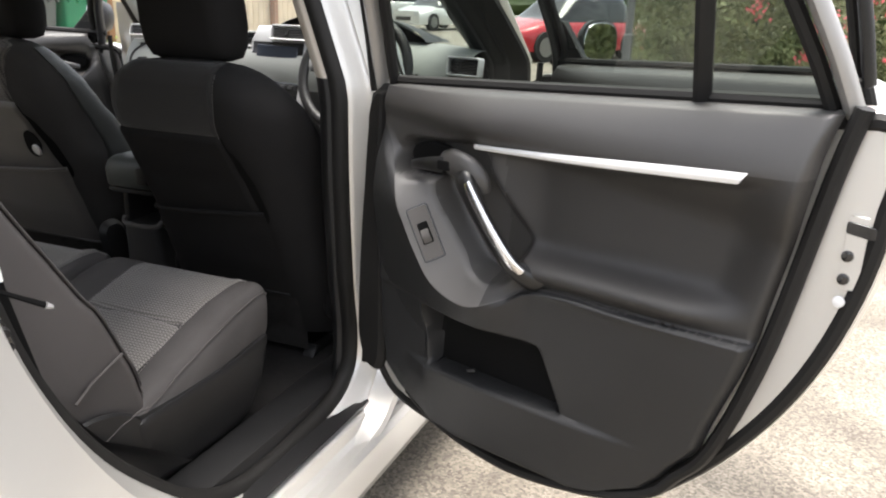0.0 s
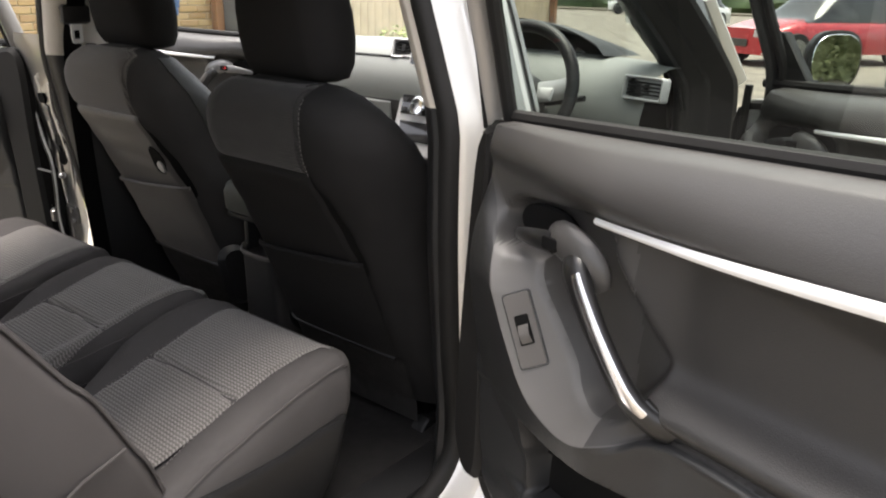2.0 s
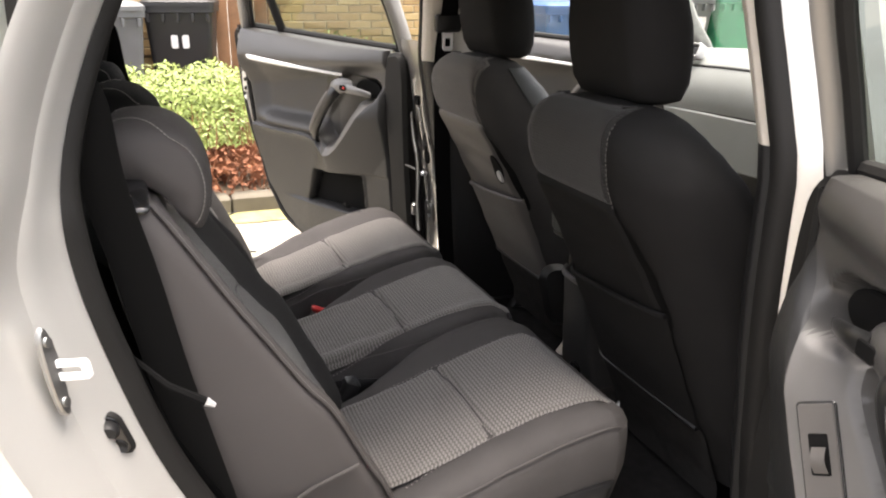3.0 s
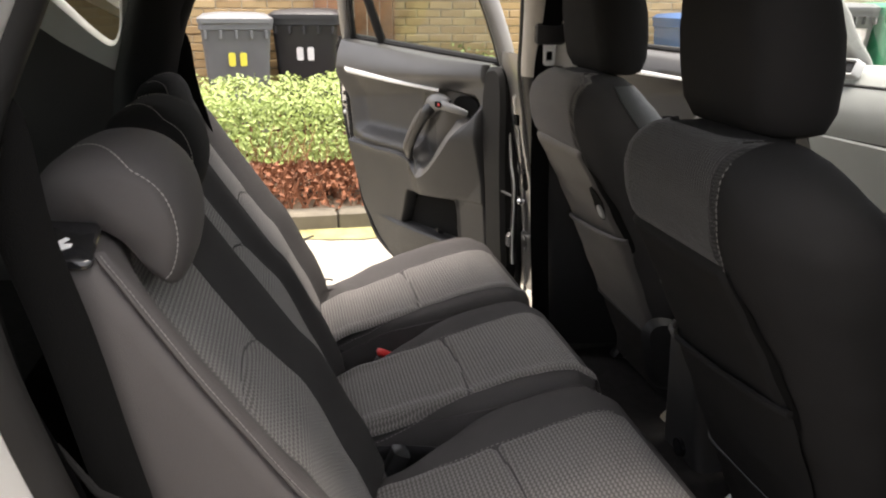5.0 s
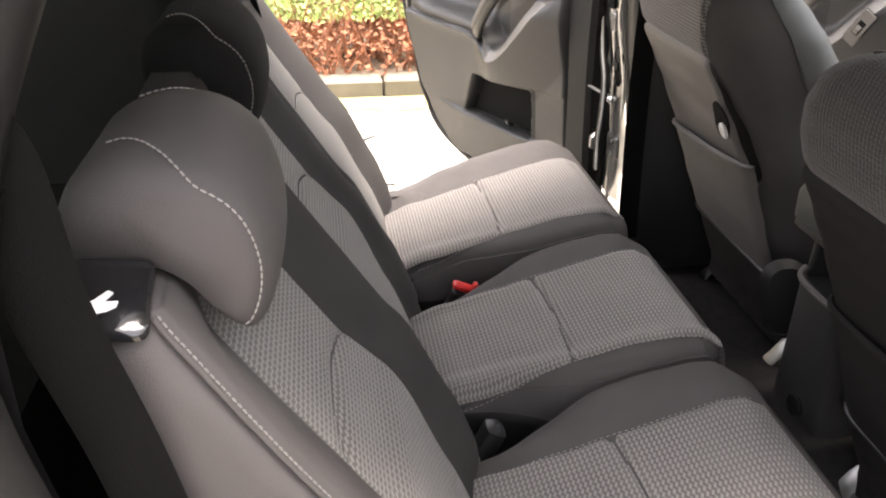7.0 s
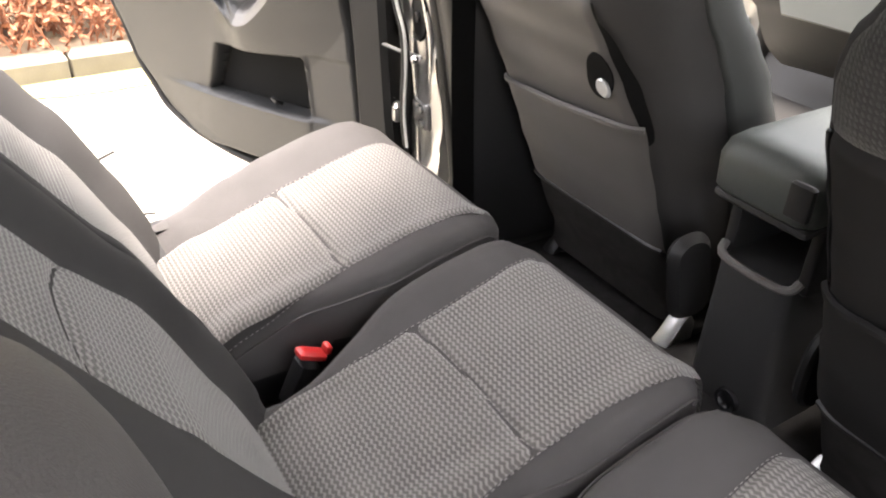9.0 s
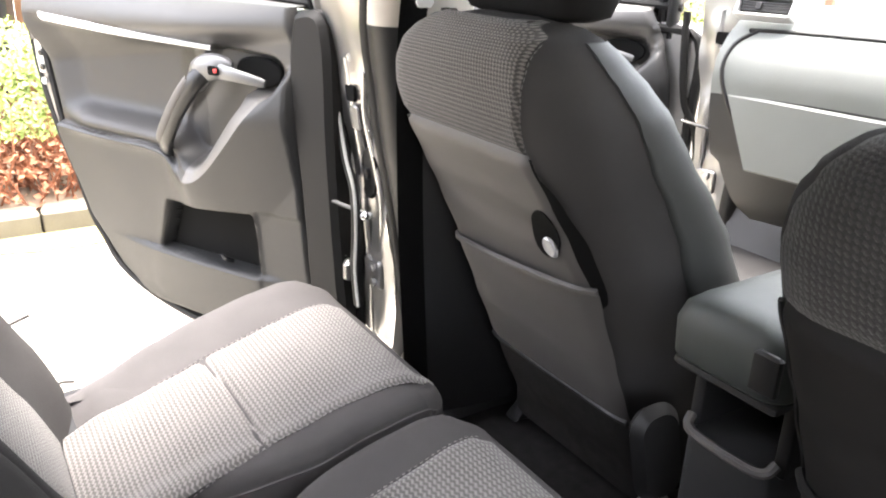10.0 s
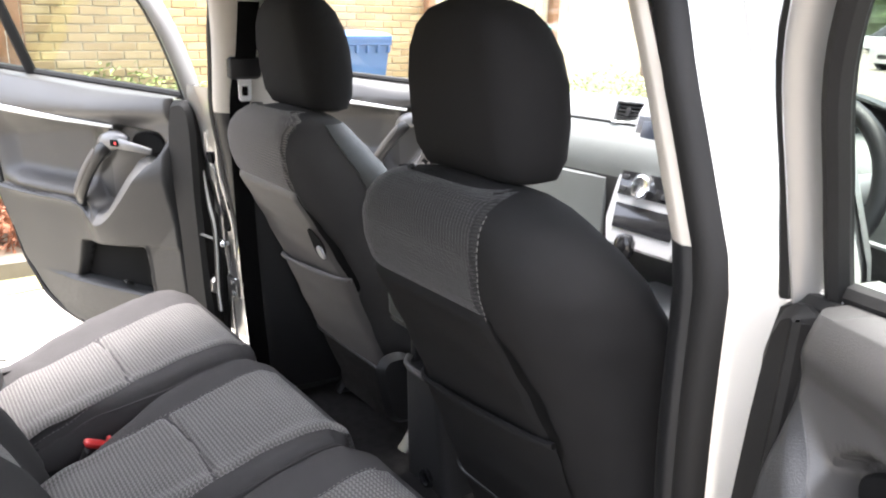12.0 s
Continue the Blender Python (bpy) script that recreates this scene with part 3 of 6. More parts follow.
part("boot_floor", sheet(lambda s, t: (-0.68 + 1.36 * s, -2.2 + 1.3 * t, 0.62 - 0.22 * smooth01(0.8, 1.0, t)), 4, 12), M_CARPET, car)
part("bulkhead", sheet(lambda s, t: (-0.70 + 1.40 * s, 1.10 - 0.25 * (1 - t) ** 2 + 0.1 * t, 0.33 + 0.72 * t), 6, 6), M_BLACK, car)

for sx in (1, -1):
    part("boot_lower_trim", sheet(lambda s, t: (lambda z: (sx * 0.685, -2.2 + (lerp_table(C, z)[0] + 0.04 + 2.2) * s, z))(0.30 + 0.85 * t), 8, 10), M_LINING, car, "dark grey luggage space lining")
part("boot_step", sheet(lambda s, t: (-0.69 + 1.38 * s, -0.98 + 0.30 * t, 0.62 - 0.26 * t), 4, 4), M_CARPET, car)

# boot side walls, with the small rear side window
def boot_wall(sx):
    hole = curve_through([(-0.958, 1.40), (-1.07, 1.415), (-1.20, 1.405), (-1.15, 1.345), (-1.09, 1.284), (-1.035, 1.222), (-0.998, 1.195), (-0.976, 1.222), (-0.964, 1.30)], 4, True)
    c = Vector((-1.05, 1.33))
    outer = []
    for p in hole:
        d = p - c
        k = min((1.15 if d.x < 0 else 0.15) / max(abs(d.x), 1e-4), (0.28 if d.y > 0 else 0.82) / max(abs(d.y), 1e-4))
        outer.append(c + d * k)
    X = lambda p, x: (sx * (x - max(0, p.y - 1.0) * 0.2), p.x, p.y)
    mid = [p + (q - p).normalized() * 0.078 for p, q in zip(hole, outer)]
    part("boot_side_trim", skin([[X(p, 0.70) for p in mid], [X(p, 0.70) for p in outer]], True, False), M_LINING, car, "dark grey luggage side trim")
    part("side_window_trim", skin([[X(p, 0.745) for p in hole], [X(p, 0.71) for p in hole], [X(p + (q - p).normalized() * 0.01, 0.690) for p, q in zip(hole, mid)], [X(p, 0.697) for p in mid]], True, False), M_GREYTRIM_LIT, car, "pale grey trim round the small side window, brightened for light")
for sx in (1, -1):
    boot_wall(sx)

# wheels
for sx in (1, -1):
    for y in (-1.55, 1.38):
        c = (sx * 0.76, y, 0.315)
        tyre = skin([[(c[0] + dx, c[1] + r * math.cos(a), c[2] + r * math.sin(a)) for a in [2 * math.pi * k / 28 for k in range(28)]]
                     for dx, r in ((-0.09, 0.21), (-0.10, 0.29), (-0.07, 0.313), (0.07, 0.313), (0.10, 0.29), (0.09, 0.21))], True, True)
        w = part("wheel", tyre, M_TYRE, car)
        rim = skin([[(c[0] + sx * dx, c[1] + r * math.cos(a), c[2] + r * math.sin(a)) for a in [2 * math.pi * k / 20 for k in range(20)]]
                    for dx, r in ((0.06, 0.21), (0.098, 0.20), (0.085, 0.12), (0.095, 0.05))], True, True)
        part("rim", rim, M_STEEL, w)


def small_steel(sx):
    """Striker with its slotted loop, and the oval door switch, on the shut face of the rear door opening."""
    o = Vector((sx * 0.772, -0.893, 0.955))
    e1, e2, nn = Vector((sx * 0.85, -0.5, 0.0)).normalized(), Vector((0, -0.12, 1)).normalized(), Vector((sx * 0.5, 0.85, 0)).normalized()
    T = lambda a, b, dd: o + e1 * a * 0.8 + e2 * b * 0.85 + nn * dd * 0.75
    sp = part("striker_plate", plate([(p.x, p.y) for p in curve_through([(0.010, 0.045), (0.014, 0.0), (0.010, -0.050), (-0.004, -0.060), (-0.011, -0.030), (-0.012, 0.020), (-0.004, 0.052)], 3, True)], -0.004, 0.005, T, 0.002), M_STEEL, car, "bright steel striker plate")
    # the loop: a flat bar with a long slot, standing out from the plate
    along = Vector((sx * -0.42, 0.86, -0.28)).normalized()
    R = lambda a, b, dd: o + along * a + e2 * b + nn.cross(e2) * dd
    outer, slot = rrect(0.040, 0.022, 0.005, 4), rrect(0.024, 0.008, 0.003, 4)
    C = lambda pts, dd: [R(0.019 + a, b, dd) for a, b in pts]
    part("striker", skin([C(outer, 0.0), C(outer, 0.004), C(slot, 0.004), C(slot, 0.0)], True, False, None, True), M_STRIP, sp, "bright steel striker loop")
    for zz in (-0.042, 0.036):
        part("screw", skin([[T(0.007 * r * math.cos(k * 0.6283), zz + 0.007 * r * math.sin(k * 0.6283), h) for k in range(10)] for r, h in ((1, 0.004), (0.9, 0.008), (0.4, 0.009))], True, True), M_STEEL, sp)
    S = lambda a, b, dd: (sx * (0.717 + dd), -0.850 + a - b * 0.32, 0.846 + b)
    bb = part("door_switch", plate(rrect(0.030, 0.058, 0.0145, 7), 0, 0.009, S, 0.004), M_RUBBER, car, "black rubber door switch")
    part("switch_well", plate(rrect(0.021, 0.047, 0.010, 6), 0.0092, 0.0105, S, 0.0006), M_GLOSS, bb)
    part("plunger", skin([[S(r * math.cos(k * 0.5236), 0.010 + r * math.sin(k * 0.5236), 0.009 + h) for k in range(12)] for h, r in ((0, 0.0095), (0.010, 0.009), (0.014, 0.006))], True, True), M_BLACK, bb)
    part("fixing_plug", skin([[S(r * math.cos(k * 0.5236), -0.014 + r * math.sin(k * 0.5236), 0.009 + h) for k in range(12)] for h, r in ((0, 0.008), (0.004, 0.0075), (0.002, 0.004))], True, True), M_BLACK, bb)
for sx in (1, -1):
    small_steel(sx)


def hinge_gear(sx, y, z):
    """Hinge leaves, bolts, a check strap and pressings on the pillar face beside an open door."""
    def on(x, zz, lift=0.0):
        # the pillar's rear face, leaning outwards
        return Vector((sx * x, y + lean_by(sx, y, zz) - 0.053 - (x - 0.735) * 0.08 - lift, zz))
    # the pressed web behind the hinges, slightly dished
    part("pillar_web", sheet(lambda s, t: on(0.733 + (0.108 + 0.03 * smooth01(0.35, 0.8, t)) * s, z - 0.26 + 0.68 * t, 0.006 * math.sin(7 * t + 2 * s) * math.sin(math.pi * s) + 0.004 * math.sin(23 * t + 5 * s) + 0.006 * noise.noise((s * 3, t * 9, sx))), 16, 70), M_SILVER_SHADE, car, "silver pressed door pillar", 60)
    dz, h = -0.125, 0.062
    hg = part("hinge", plate(rrect(0.060, h, 0.010, 3), 0.0, 0.012, lambda a, b, dd: on(0.790 + a, z + dz + b, dd), 0.004), M_SILVER_SHADE, car, "silver painted door hinge")
    part("hinge_knuckle", block((min(sx * 0.815, sx * 0.845), y - 0.088, z + dz - h * 0.36), (max(sx * 0.815, sx * 0.845), y - 0.060, z + dz + h * 0.36), 0.008), M_SILVER_SHADE, hg)
    part("hinge_pin", tube([(sx * 0.838, y - 0.080, z + dz - h * 0.5), (sx * 0.838, y - 0.080, z + dz + h * 0.5)], 0.006, 8), M_SILVER_SHADE, hg)
    for b in (-0.016, 0.016):
        part("bolt", skin([[on(0.782 + r * math.cos(k * 1.047), z + dz + b + r * math.sin(k * 1.047), hh) for k in range(6)] for r, hh in ((0.009, 0.010), (0.009, 0.018), (0.006, 0.020))], True, True), M_STEEL, hg)
    # black slot with a small bracket under it, high on the web
    sl = part("pillar_slot", plate(rrect(0.030, 0.030, 0.005, 3), 0.001, 0.008, lambda a, b, dd: on(0.805 + a, z + 0.235 + b, dd), 0.001), M_HOLE, car, "black slot in the door pillar")
    part("slot_bracket", plate(rrect(0.030, 0.045, 0.006, 3), 0.002, 0.008, lambda a, b, dd: on(0.800 + a, z + 0.190 + b, dd), 0.002), M_SILVER_SHADE, sl)
    part("check_strap", tube([(sx * 0.772, y - 0.052, z + 0.008), (sx * 0.80, y - 0.078, z + 0.014), (sx * 0.855, y - 0.11, z + 0.026)], 0.0045, 8, flat=0.6), M_STRAP, car, "steel door check strap")
    part("strap_pin", skin([[Vector((sx * 0.770, y - 0.062, z + 0.006)) + Vector((r * math.cos(k * 0.785) * sx, hh, r * math.sin(k * 0.785))) for k in range(8)] for r, hh in ((0.004, 0.012), (0.010, 0.004), (0.010, -0.006), (0.005, -0.012))], True, True), M_CHROME, car)
    # dark grommet in an oval pressing, round dimples and long swages
    ov = [(math.cos(q), math.sin(q)) for q in [2 * math.pi * k / 24 for k in range(24)]]
    gm = part("grommet", skin([[on(0.782 + 0.024 * k * a - 0.010 * b, z + 0.085 + 0.048 * k * b, l) for a, b in ov] for k, l in ((1.12, 0.0), (1.05, 0.006), (0.92, 0.004), (0.75, 0.0045))], True, True), M_RUBBER, car, "dark rubber grommet in the door pillar")
    part("grommet_plug", skin([[on(0.782 + 0.008 * k * a, z + 0.085 + 0.012 * k * b, l) for a, b in ov] for k, l in ((1.0, 0.004), (0.9, 0.012), (0.4, 0.013))], True, True), M_BLACK, gm)
    for x, zz, r in ((0.768, z + 0.165, 0.010), (0.800, z + 0.30, 0.008), (0.765, z - 0.045, 0.006)):
        part("pillar_plug", skin([[on(x + r * k * a, zz + r * k * b, l) for a, b in ov[::2]] for k, l in ((1.0, 0.0), (0.9, 0.003), (0.5, 0.002))], True, True), M_STEEL, car)
    for pts in ([(0.755, z + 0.28), (0.770, z + 0.20), (0.762, z + 0.12), (0.752, z + 0.03), (0.760, z - 0.05)], [(0.812, z + 0.30), (0.806, z + 0.12), (0.815, z - 0.02), (0.808, z - 0.20), (0.795, z - 0.28)]):
        part("pressed_swage", tube([on(px, pz, 0.001) for px, pz in (tuple(p) for p in curve_through(pts, 5))], 0.006, 8), M_SILVER_SHADE, car)


hinge_gear(-1, 0.105, 0.735)
# ribbed seal that winds down the open hinge side of the far rear door
wind = curve_through([(-0.878, 0.03, 1.149), (-0.885, 0.03, 1.083), (-0.873, 0.03, 0.971), (-0.835, 0.03, 0.851), (-0.800, 0.03, 0.790), (-0.792, 0.03, 0.715), (-0.798, 0.03, 0.62), (-0.785, 0.03, 0.55)], 6)
ws = part("winding_seal", tube(wind, 0.009, 8), M_RUBBER, car, "black rubber seal winding down the hinge side")
part("seal_lip", tube([p + Vector((0.010, -0.004, 0)) for p in wind], 0.0035, 6), M_GREYTRIM, ws)
hinge_gear(-1, 1.10, 0.80)


# ---- doors ----
def capsule(u, z, a, b):
    du, dz = b[0] - a[0], b[1] - a[1]
    k = max(0.0, min(1.0, ((u - a[0]) * du + (z - a[1]) * dz) / (du * du + dz * dz)))
    return math.hypot(u - a[0] - du * k, z - a[1] - dz * k)


REAR_EDGE = [(0.385, 0.36, 0.56), (0.415, 0.225, 0.665), (0.455, 0.13, 0.735), (0.50, 0.09, 0.77), (0.58, 0.080, 0.825), (0.78, 0.082, 0.885), (1.06, 0.088, 0.935), (1.16, 0.10, 0.957)]
FRONT_EDGE = [(0.385, 0.30, 0.90), (0.415, 0.19, 0.98), (0.455, 0.12, 1.02), (0.50, 0.09, 1.04), (0.58, 0.070, 1.05), (0.78, 0.075, 1.055), (0.90, 0.085, 1.055), (1.06, 0.130, 1.06), (1.16, 0.17, 1.06)]
REAR_SHELL = [(0.025, 1.09), (0.02, 0.80), (0.022, 0.55), (0.06, 0.43), (0.17, 0.375), (0.45, 0.35), (0.68, 0.385), (0.80, 0.48), (0.90, 0.61), (0.97, 0.74), (1.015, 0.88), (1.035, 1.02), (1.03, 1.15), (0.80, 1.135), (0.50, 1.115), (0.20, 1.10)]
FRONT_SHELL = [(0.025, 1.03), (0.02, 0.80), (0.022, 0.55), (0.06, 0.43), (0.17, 0.375), (0.45, 0.35), (0.85, 0.36), (1.04, 0.41), (1.085, 0.55), (1.095, 0.80), (1.09, 1.12), (0.80, 1.10), (0.50, 1.085), (0.20, 1.06)]


HOLLOW = ((0.305, 0.948), (0.392, 0.836))
SCOOP = ((0.185, 0.978), (0.325, 0.985))


def arm_line(pts):
    c = curve_through(pts, 60)
    return np.array([p.x for p in c]), np.array([p.y for p in c])


ARM_NEAR = arm_line([(0.085, 1.06), (0.140, 0.975), (0.185, 0.895), (0.228, 0.818), (0.272, 0.757), (0.32, 0.731), (0.37, 0.725), (0.43, 0.747), (0.48, 0.776), (0.56, 0.787), (0.70, 0.785), (1.1, 0.795)])
ARM_FAR = arm_line([(0.085, 1.06), (0.125, 1.000), (0.165, 0.950), (0.255, 0.845), (0.335, 0.765), (0.39, 0.740), (0.44, 0.757), (0.49, 0.785), (0.56, 0.797), (0.70, 0.795), (1.1, 0.805)])


def above_arm(u, z, arm):
    """Signed distance from the flowing line above which the door's lower panel ends."""
    return float(np.sqrt(((arm[0] - u) ** 2 + (arm[1] - z) ** 2).min())) * (1 if z > np.interp(u, arm[0], arm[1]) else -1)


def trim_depth(u, z, uf, ur, belt, zmin, rear, line):
    """How far the sculpted inner panel stands off the door."""
    # arm line: the lower panel is proud below it
    off = above_arm(u, z, line)
    soft = 0.010 * smooth01(0.47, 0.38, u)
    w = 0.030 + 0.026 * smooth01(0.005 + soft, -0.008 - soft, off) * smooth01(1.05, 0.96, z)
    if off < 0:
        w -= 0.034 * min(1.0, -off / 0.36)
    # the concave upper insert
    if u > 0.36:
        inside = smooth01(0.36, 0.48, u) * smooth01(0.79, 0.86, z) * smooth01(1.035, 1.0, z - 0.05 * (u - 0.34))
        w -= 0.030 * inside * smooth01(ur - 0.005, ur - 0.10, u)
        # arm rest ledge, fading to the rear
        ledge = math.exp(-((z - (0.812 + 0.012 * u)) / 0.026) ** 2) * smooth01(0.40, 0.50, u) * smooth01(ur, ur - 0.14, u)
        w += 0.040 * ledge
    # the switch ledge in front of the pull handle: an upward-leaning plane that starts at a crisp edge on the arm line
    if u < 0.56:
        gate = smooth01(0.50, 0.38, u) * smooth01(1.00, 0.88, z)
        low = smooth01(-0.008 - soft, 0.005 + soft, off)
        w += gate * ((0.026 * low + 0.036 - 0.62 * min(off, 0.09)) if off > 0 else 0.026 * low + 0.036 * max(0.0, 1 + off / 0.15))
    # release scoop
    d = capsule(u, z, *SCOOP)
    w -= 0.060 * smooth01(0.044, 0.026, d)
    # hollow behind the pull handle
    d = capsule(u, z, *HOLLOW)
    w -= 0.058 * smooth01(0.074, 0.034, d)
    # belt roll: a broad sloping top with a crisp return below
    roll = (belt - z) / (0.024 + 0.100 * u)
    w += 0.044 * (0.2 + 0.8 * smooth01(0.09, 0.40, u)) * (math.sin(math.pi / 2 * max(0.0, roll)) ** 0.8 if roll < 1 else smooth01(1.9, 1.0, roll))
    # map pocket with a proud lip
    lip = 0.546 - 0.012 * (u - 0.25)
    if rear:
        inp = smooth01(0.235, 0.250, u) * smooth01(0.562 - 0.4 * (z - 0.54), 0.545 - 0.4 * (z - 0.54), u) * smooth01(lip - 0.004, lip + 0.004, z) * smooth01(0.690, 0.676, z + 0.07 * (u - 0.25))
        w -= 0.062 * inp
        w += 0.014 * smooth01(lip + 0.002, lip - 0.010, z) * smooth01(0.15, 0.25, u) * smooth01(0.75, 0.55, u)
        # speaker panel joint
        w -= 0.0045 * smooth01(0.698, 0.692, z) * smooth01(0.232, 0.226, u) * smooth01(0.50, 0.53, z)
    else:
        inp = smooth01(0.30, 0.32, u) * smooth01(0.90, 0.88, u) * smooth01(0.43, 0.44, z) * smooth01(0.60, 0.585, z)
        w -= 0.07 * inp
    w = max(w, 0.0)
    side = min(u - uf, ur - u)
    w = w * smooth01(-0.012, 0.014, side) * smooth01(-0.012, 0.016, z - zmin) if side < 0.03 or z - zmin < 0.03 else w
    return w


def car_door(hx, hy, ang, sx, rear=True):
    m = -1 if sx > 0 else 1
    th = -ang if sx > 0 else 180 + ang
    where = "rear" if rear else "front"
    d = car_part("door", pose(hx, hy, 0, 0, 0, th), f"open {where} car door, silver outside with grey moulded inner panel")
    P = lambda u, z, w: (u, m * w, z)
    line = ARM_NEAR if sx > 0 else ARM_FAR
    edges = FRONT_EDGE if not rear else REAR_EDGE if sx > 0 else [(z, a + 0.026 * smooth01(0.48, 0.60, z), b) for z, a, b in REAR_EDGE]
    shell = curve_through(REAR_SHELL if rear else FRONT_SHELL, 4, True)
    shell = [(p.x, p.y) for p in shell]
    b0 = 1.108 if rear else 1.088
    belt_at = lambda u: b0 + 0.047 * u / 0.95
    part("door_shell", plate(shell, -0.105, -0.004, P, 0.014), M_SILVER_SHADE if sx < 0 else M_SILVER, d, "silver painted door shell")
    # rubber weather seal round the inner edge
    rim = [P(a, b, -0.012) for a, b in inset(shell if sum(p[0] * q[1] - q[0] * p[1] for p, q in zip(shell, shell[1:] + shell[:1])) > 0 else shell[::-1], 0.016)]
    part("weather_seal", tube(rim, 0.014, 8, closed=True), M_RUBBER, d, "black rubber weather seal")
    fs = plate([(p.x, p.y) for p in curve_through(([(0.034, 1.07), (0.012, 0.87), (0.002, 0.755), (-0.006, 0.60), (-0.004, 0.52), (0.03, 0.455), (0.076, 0.49), (0.078, 0.75), (0.082, 1.04), (0.078, 1.10)] if sx > 0 else [(0.036, 1.085), (0.026, 0.87), (0.020, 0.755), (0.010, 0.60), (0.004, 0.52), (0.03, 0.455), (0.086, 0.49), (0.108, 0.75), (0.128, 0.95), (0.124, 1.05), (0.104, 1.105)]), 4, True)], -0.05, 0.018 if sx > 0 else 0.044, P, 0.012)
    if rear:
        part("hinge_side_seal", fs, M_RUBBER, d)
        # broad seal along the shut face, round the panel's rear and lower edge
        rs = curve_through([P(b + 0.014, a, 0.006) for a, q, b in REAR_EDGE][::-1] + [P(0.44, 0.362, 0.0), P(0.32, 0.370, -0.004), P(0.22, 0.392, -0.010), P(0.14, 0.425, -0.020)], 5)
        part("shut_side_seal", tube(rs, 0.022, 10, flat=0.6, side=P(0, 0, 1)), M_RUBBER, d, "black rubber seal along the shut face")
    else:
        fs.free()
    cover = curve_through([P(0.070, 1.09, 0.010), P(0.064, 0.98, 0.010), P(0.048, 0.862, 0.006), P(0.012, 0.785, -0.008), P(0.000, 0.676, -0.016), P(0.003, 0.573, -0.016), P(-0.002, 0.45, -0.012)], 6)
    part("hinge_gap_seal", tube(cover, 0.010, 8), M_RUBBER, d, "black seal along the hinge gap")
    zmin = 0.385
    nu, nv = (170, 210) if rear else (80, 70)

    def point(s, t):
        # rows gather along the arm line, so that its edge stays crisp
        uf, ur = lerp_table(edges, zmin + t * (1.13 - zmin))
        u = uf + s * (ur - uf)
        for _ in range(3):
            belt = belt_at(u)
            arm = min(float(np.interp(u, line[0], line[1])), belt - 0.03)
            z = arm - (arm - zmin) * (1 - t / 0.6) ** 1.25 if t < 0.6 else arm + (belt - arm) * ((t - 0.6) / 0.4) ** 1.25
            uf, ur = lerp_table(edges, z + (1.13 - belt) * smooth01(0.6, 1.0, t))
            u = uf + s * (ur - uf)
        return P(u, z, trim_depth(u, z, uf, ur, belt, zmin, rear, line) if t < 1 else -0.03)
    bm = sheet(point, nu, nv)
    # draw the mesh onto the rims of the hollow and the pocket, so that the pieces part along clean lines
    def settle(v, u, z):
        uf, ur = lerp_table(edges, z)
        v.co = P(u, z, trim_depth(u, z, uf, ur, belt_at(u), zmin, rear, line))
    pocket_lip = lambda u: 0.546 - 0.012 * (u - 0.25)
    for v in bm.verts:
        u, z = v.co.x, v.co.z
        if rear and 0.22 < u < 0.60 and abs(z - pocket_lip(u) - 0.001) < 0.0026:
            settle(v, u, pocket_lip(u) + 0.001)
        for (a, b), rim_at in ((HOLLOW, 0.066),):
            e = capsule(u, z, a, b) - rim_at
            if abs(e) < (0.0036 if rear else 0.007) and 0.74 < z < 1.0 and 0.12 < u < 0.42:
                g = Vector((capsule(u + 1e-4, z, a, b) - capsule(u - 1e-4, z, a, b), capsule(u, z + 1e-4, a, b) - capsule(u, z - 1e-4, a, b))).normalized()
                settle(v, u - g.x * e, z - g.y * e)
    liner = bmesh.new()
    if rear:
        # the pocket's inner faces, painted black in place of its shade
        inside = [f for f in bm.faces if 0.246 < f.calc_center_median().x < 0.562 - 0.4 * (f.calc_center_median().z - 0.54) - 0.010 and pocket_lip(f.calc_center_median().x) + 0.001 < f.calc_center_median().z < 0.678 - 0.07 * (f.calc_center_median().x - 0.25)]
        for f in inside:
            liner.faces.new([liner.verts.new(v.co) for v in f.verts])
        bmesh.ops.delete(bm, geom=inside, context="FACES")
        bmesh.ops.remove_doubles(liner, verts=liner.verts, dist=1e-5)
        part("map_pocket", liner, M_HOLE, d, "map pocket liner, blackened for shade", 60, tidy=False)
    # the hard lower panel and the soft insert are pieces of their own
    lower, soft_insert, ledge = [], [], []
    for f in bm.faces:
        c = f.calc_center_median()
        off = above_arm(c.x, c.z, line)
        if off < -0.001:
            lower.append(f)
        elif c.x < 0.40 and c.z < 0.945 and capsule(c.x, c.z, *HOLLOW) > 0.066:
            ledge.append(f)
        elif c.x > 0.40 and c.z < 1.024 + 0.070 * (c.x - 0.335) - 0.02 * (c.x - 0.335) ** 2 and off > 0.001:
            soft_insert.append(f)
    for name, faces, mat, label in (("switch_ledge", ledge, M_LEDGE_LIT, "grey switch ledge, paled for the light it catches"), ("lower_panel", lower, M_TRIM_LOW, "dark hard plastic lower door panel with map pocket"), ("door_insert", soft_insert, M_TRIM_VINYL, "soft brown-grey door insert above the arm rest")):
        piece, verts = bmesh.new(), {}
        for f in faces:
            piece.faces.new([verts[v] if v in verts else verts.setdefault(v, piece.verts.new(v.co)) for v in f.verts])
        part(name, piece, mat, d, label, 60, tidy=False)
    bmesh.ops.delete(bm, geom=lower + soft_insert + ledge, context="FACES")
    part("inner_trim", bm, M_TRIM, d, "grey moulded upper door panel and switch ledge", 60, tidy=False)
    # metal trim strip
    ul, uh = 0.335, 0.845

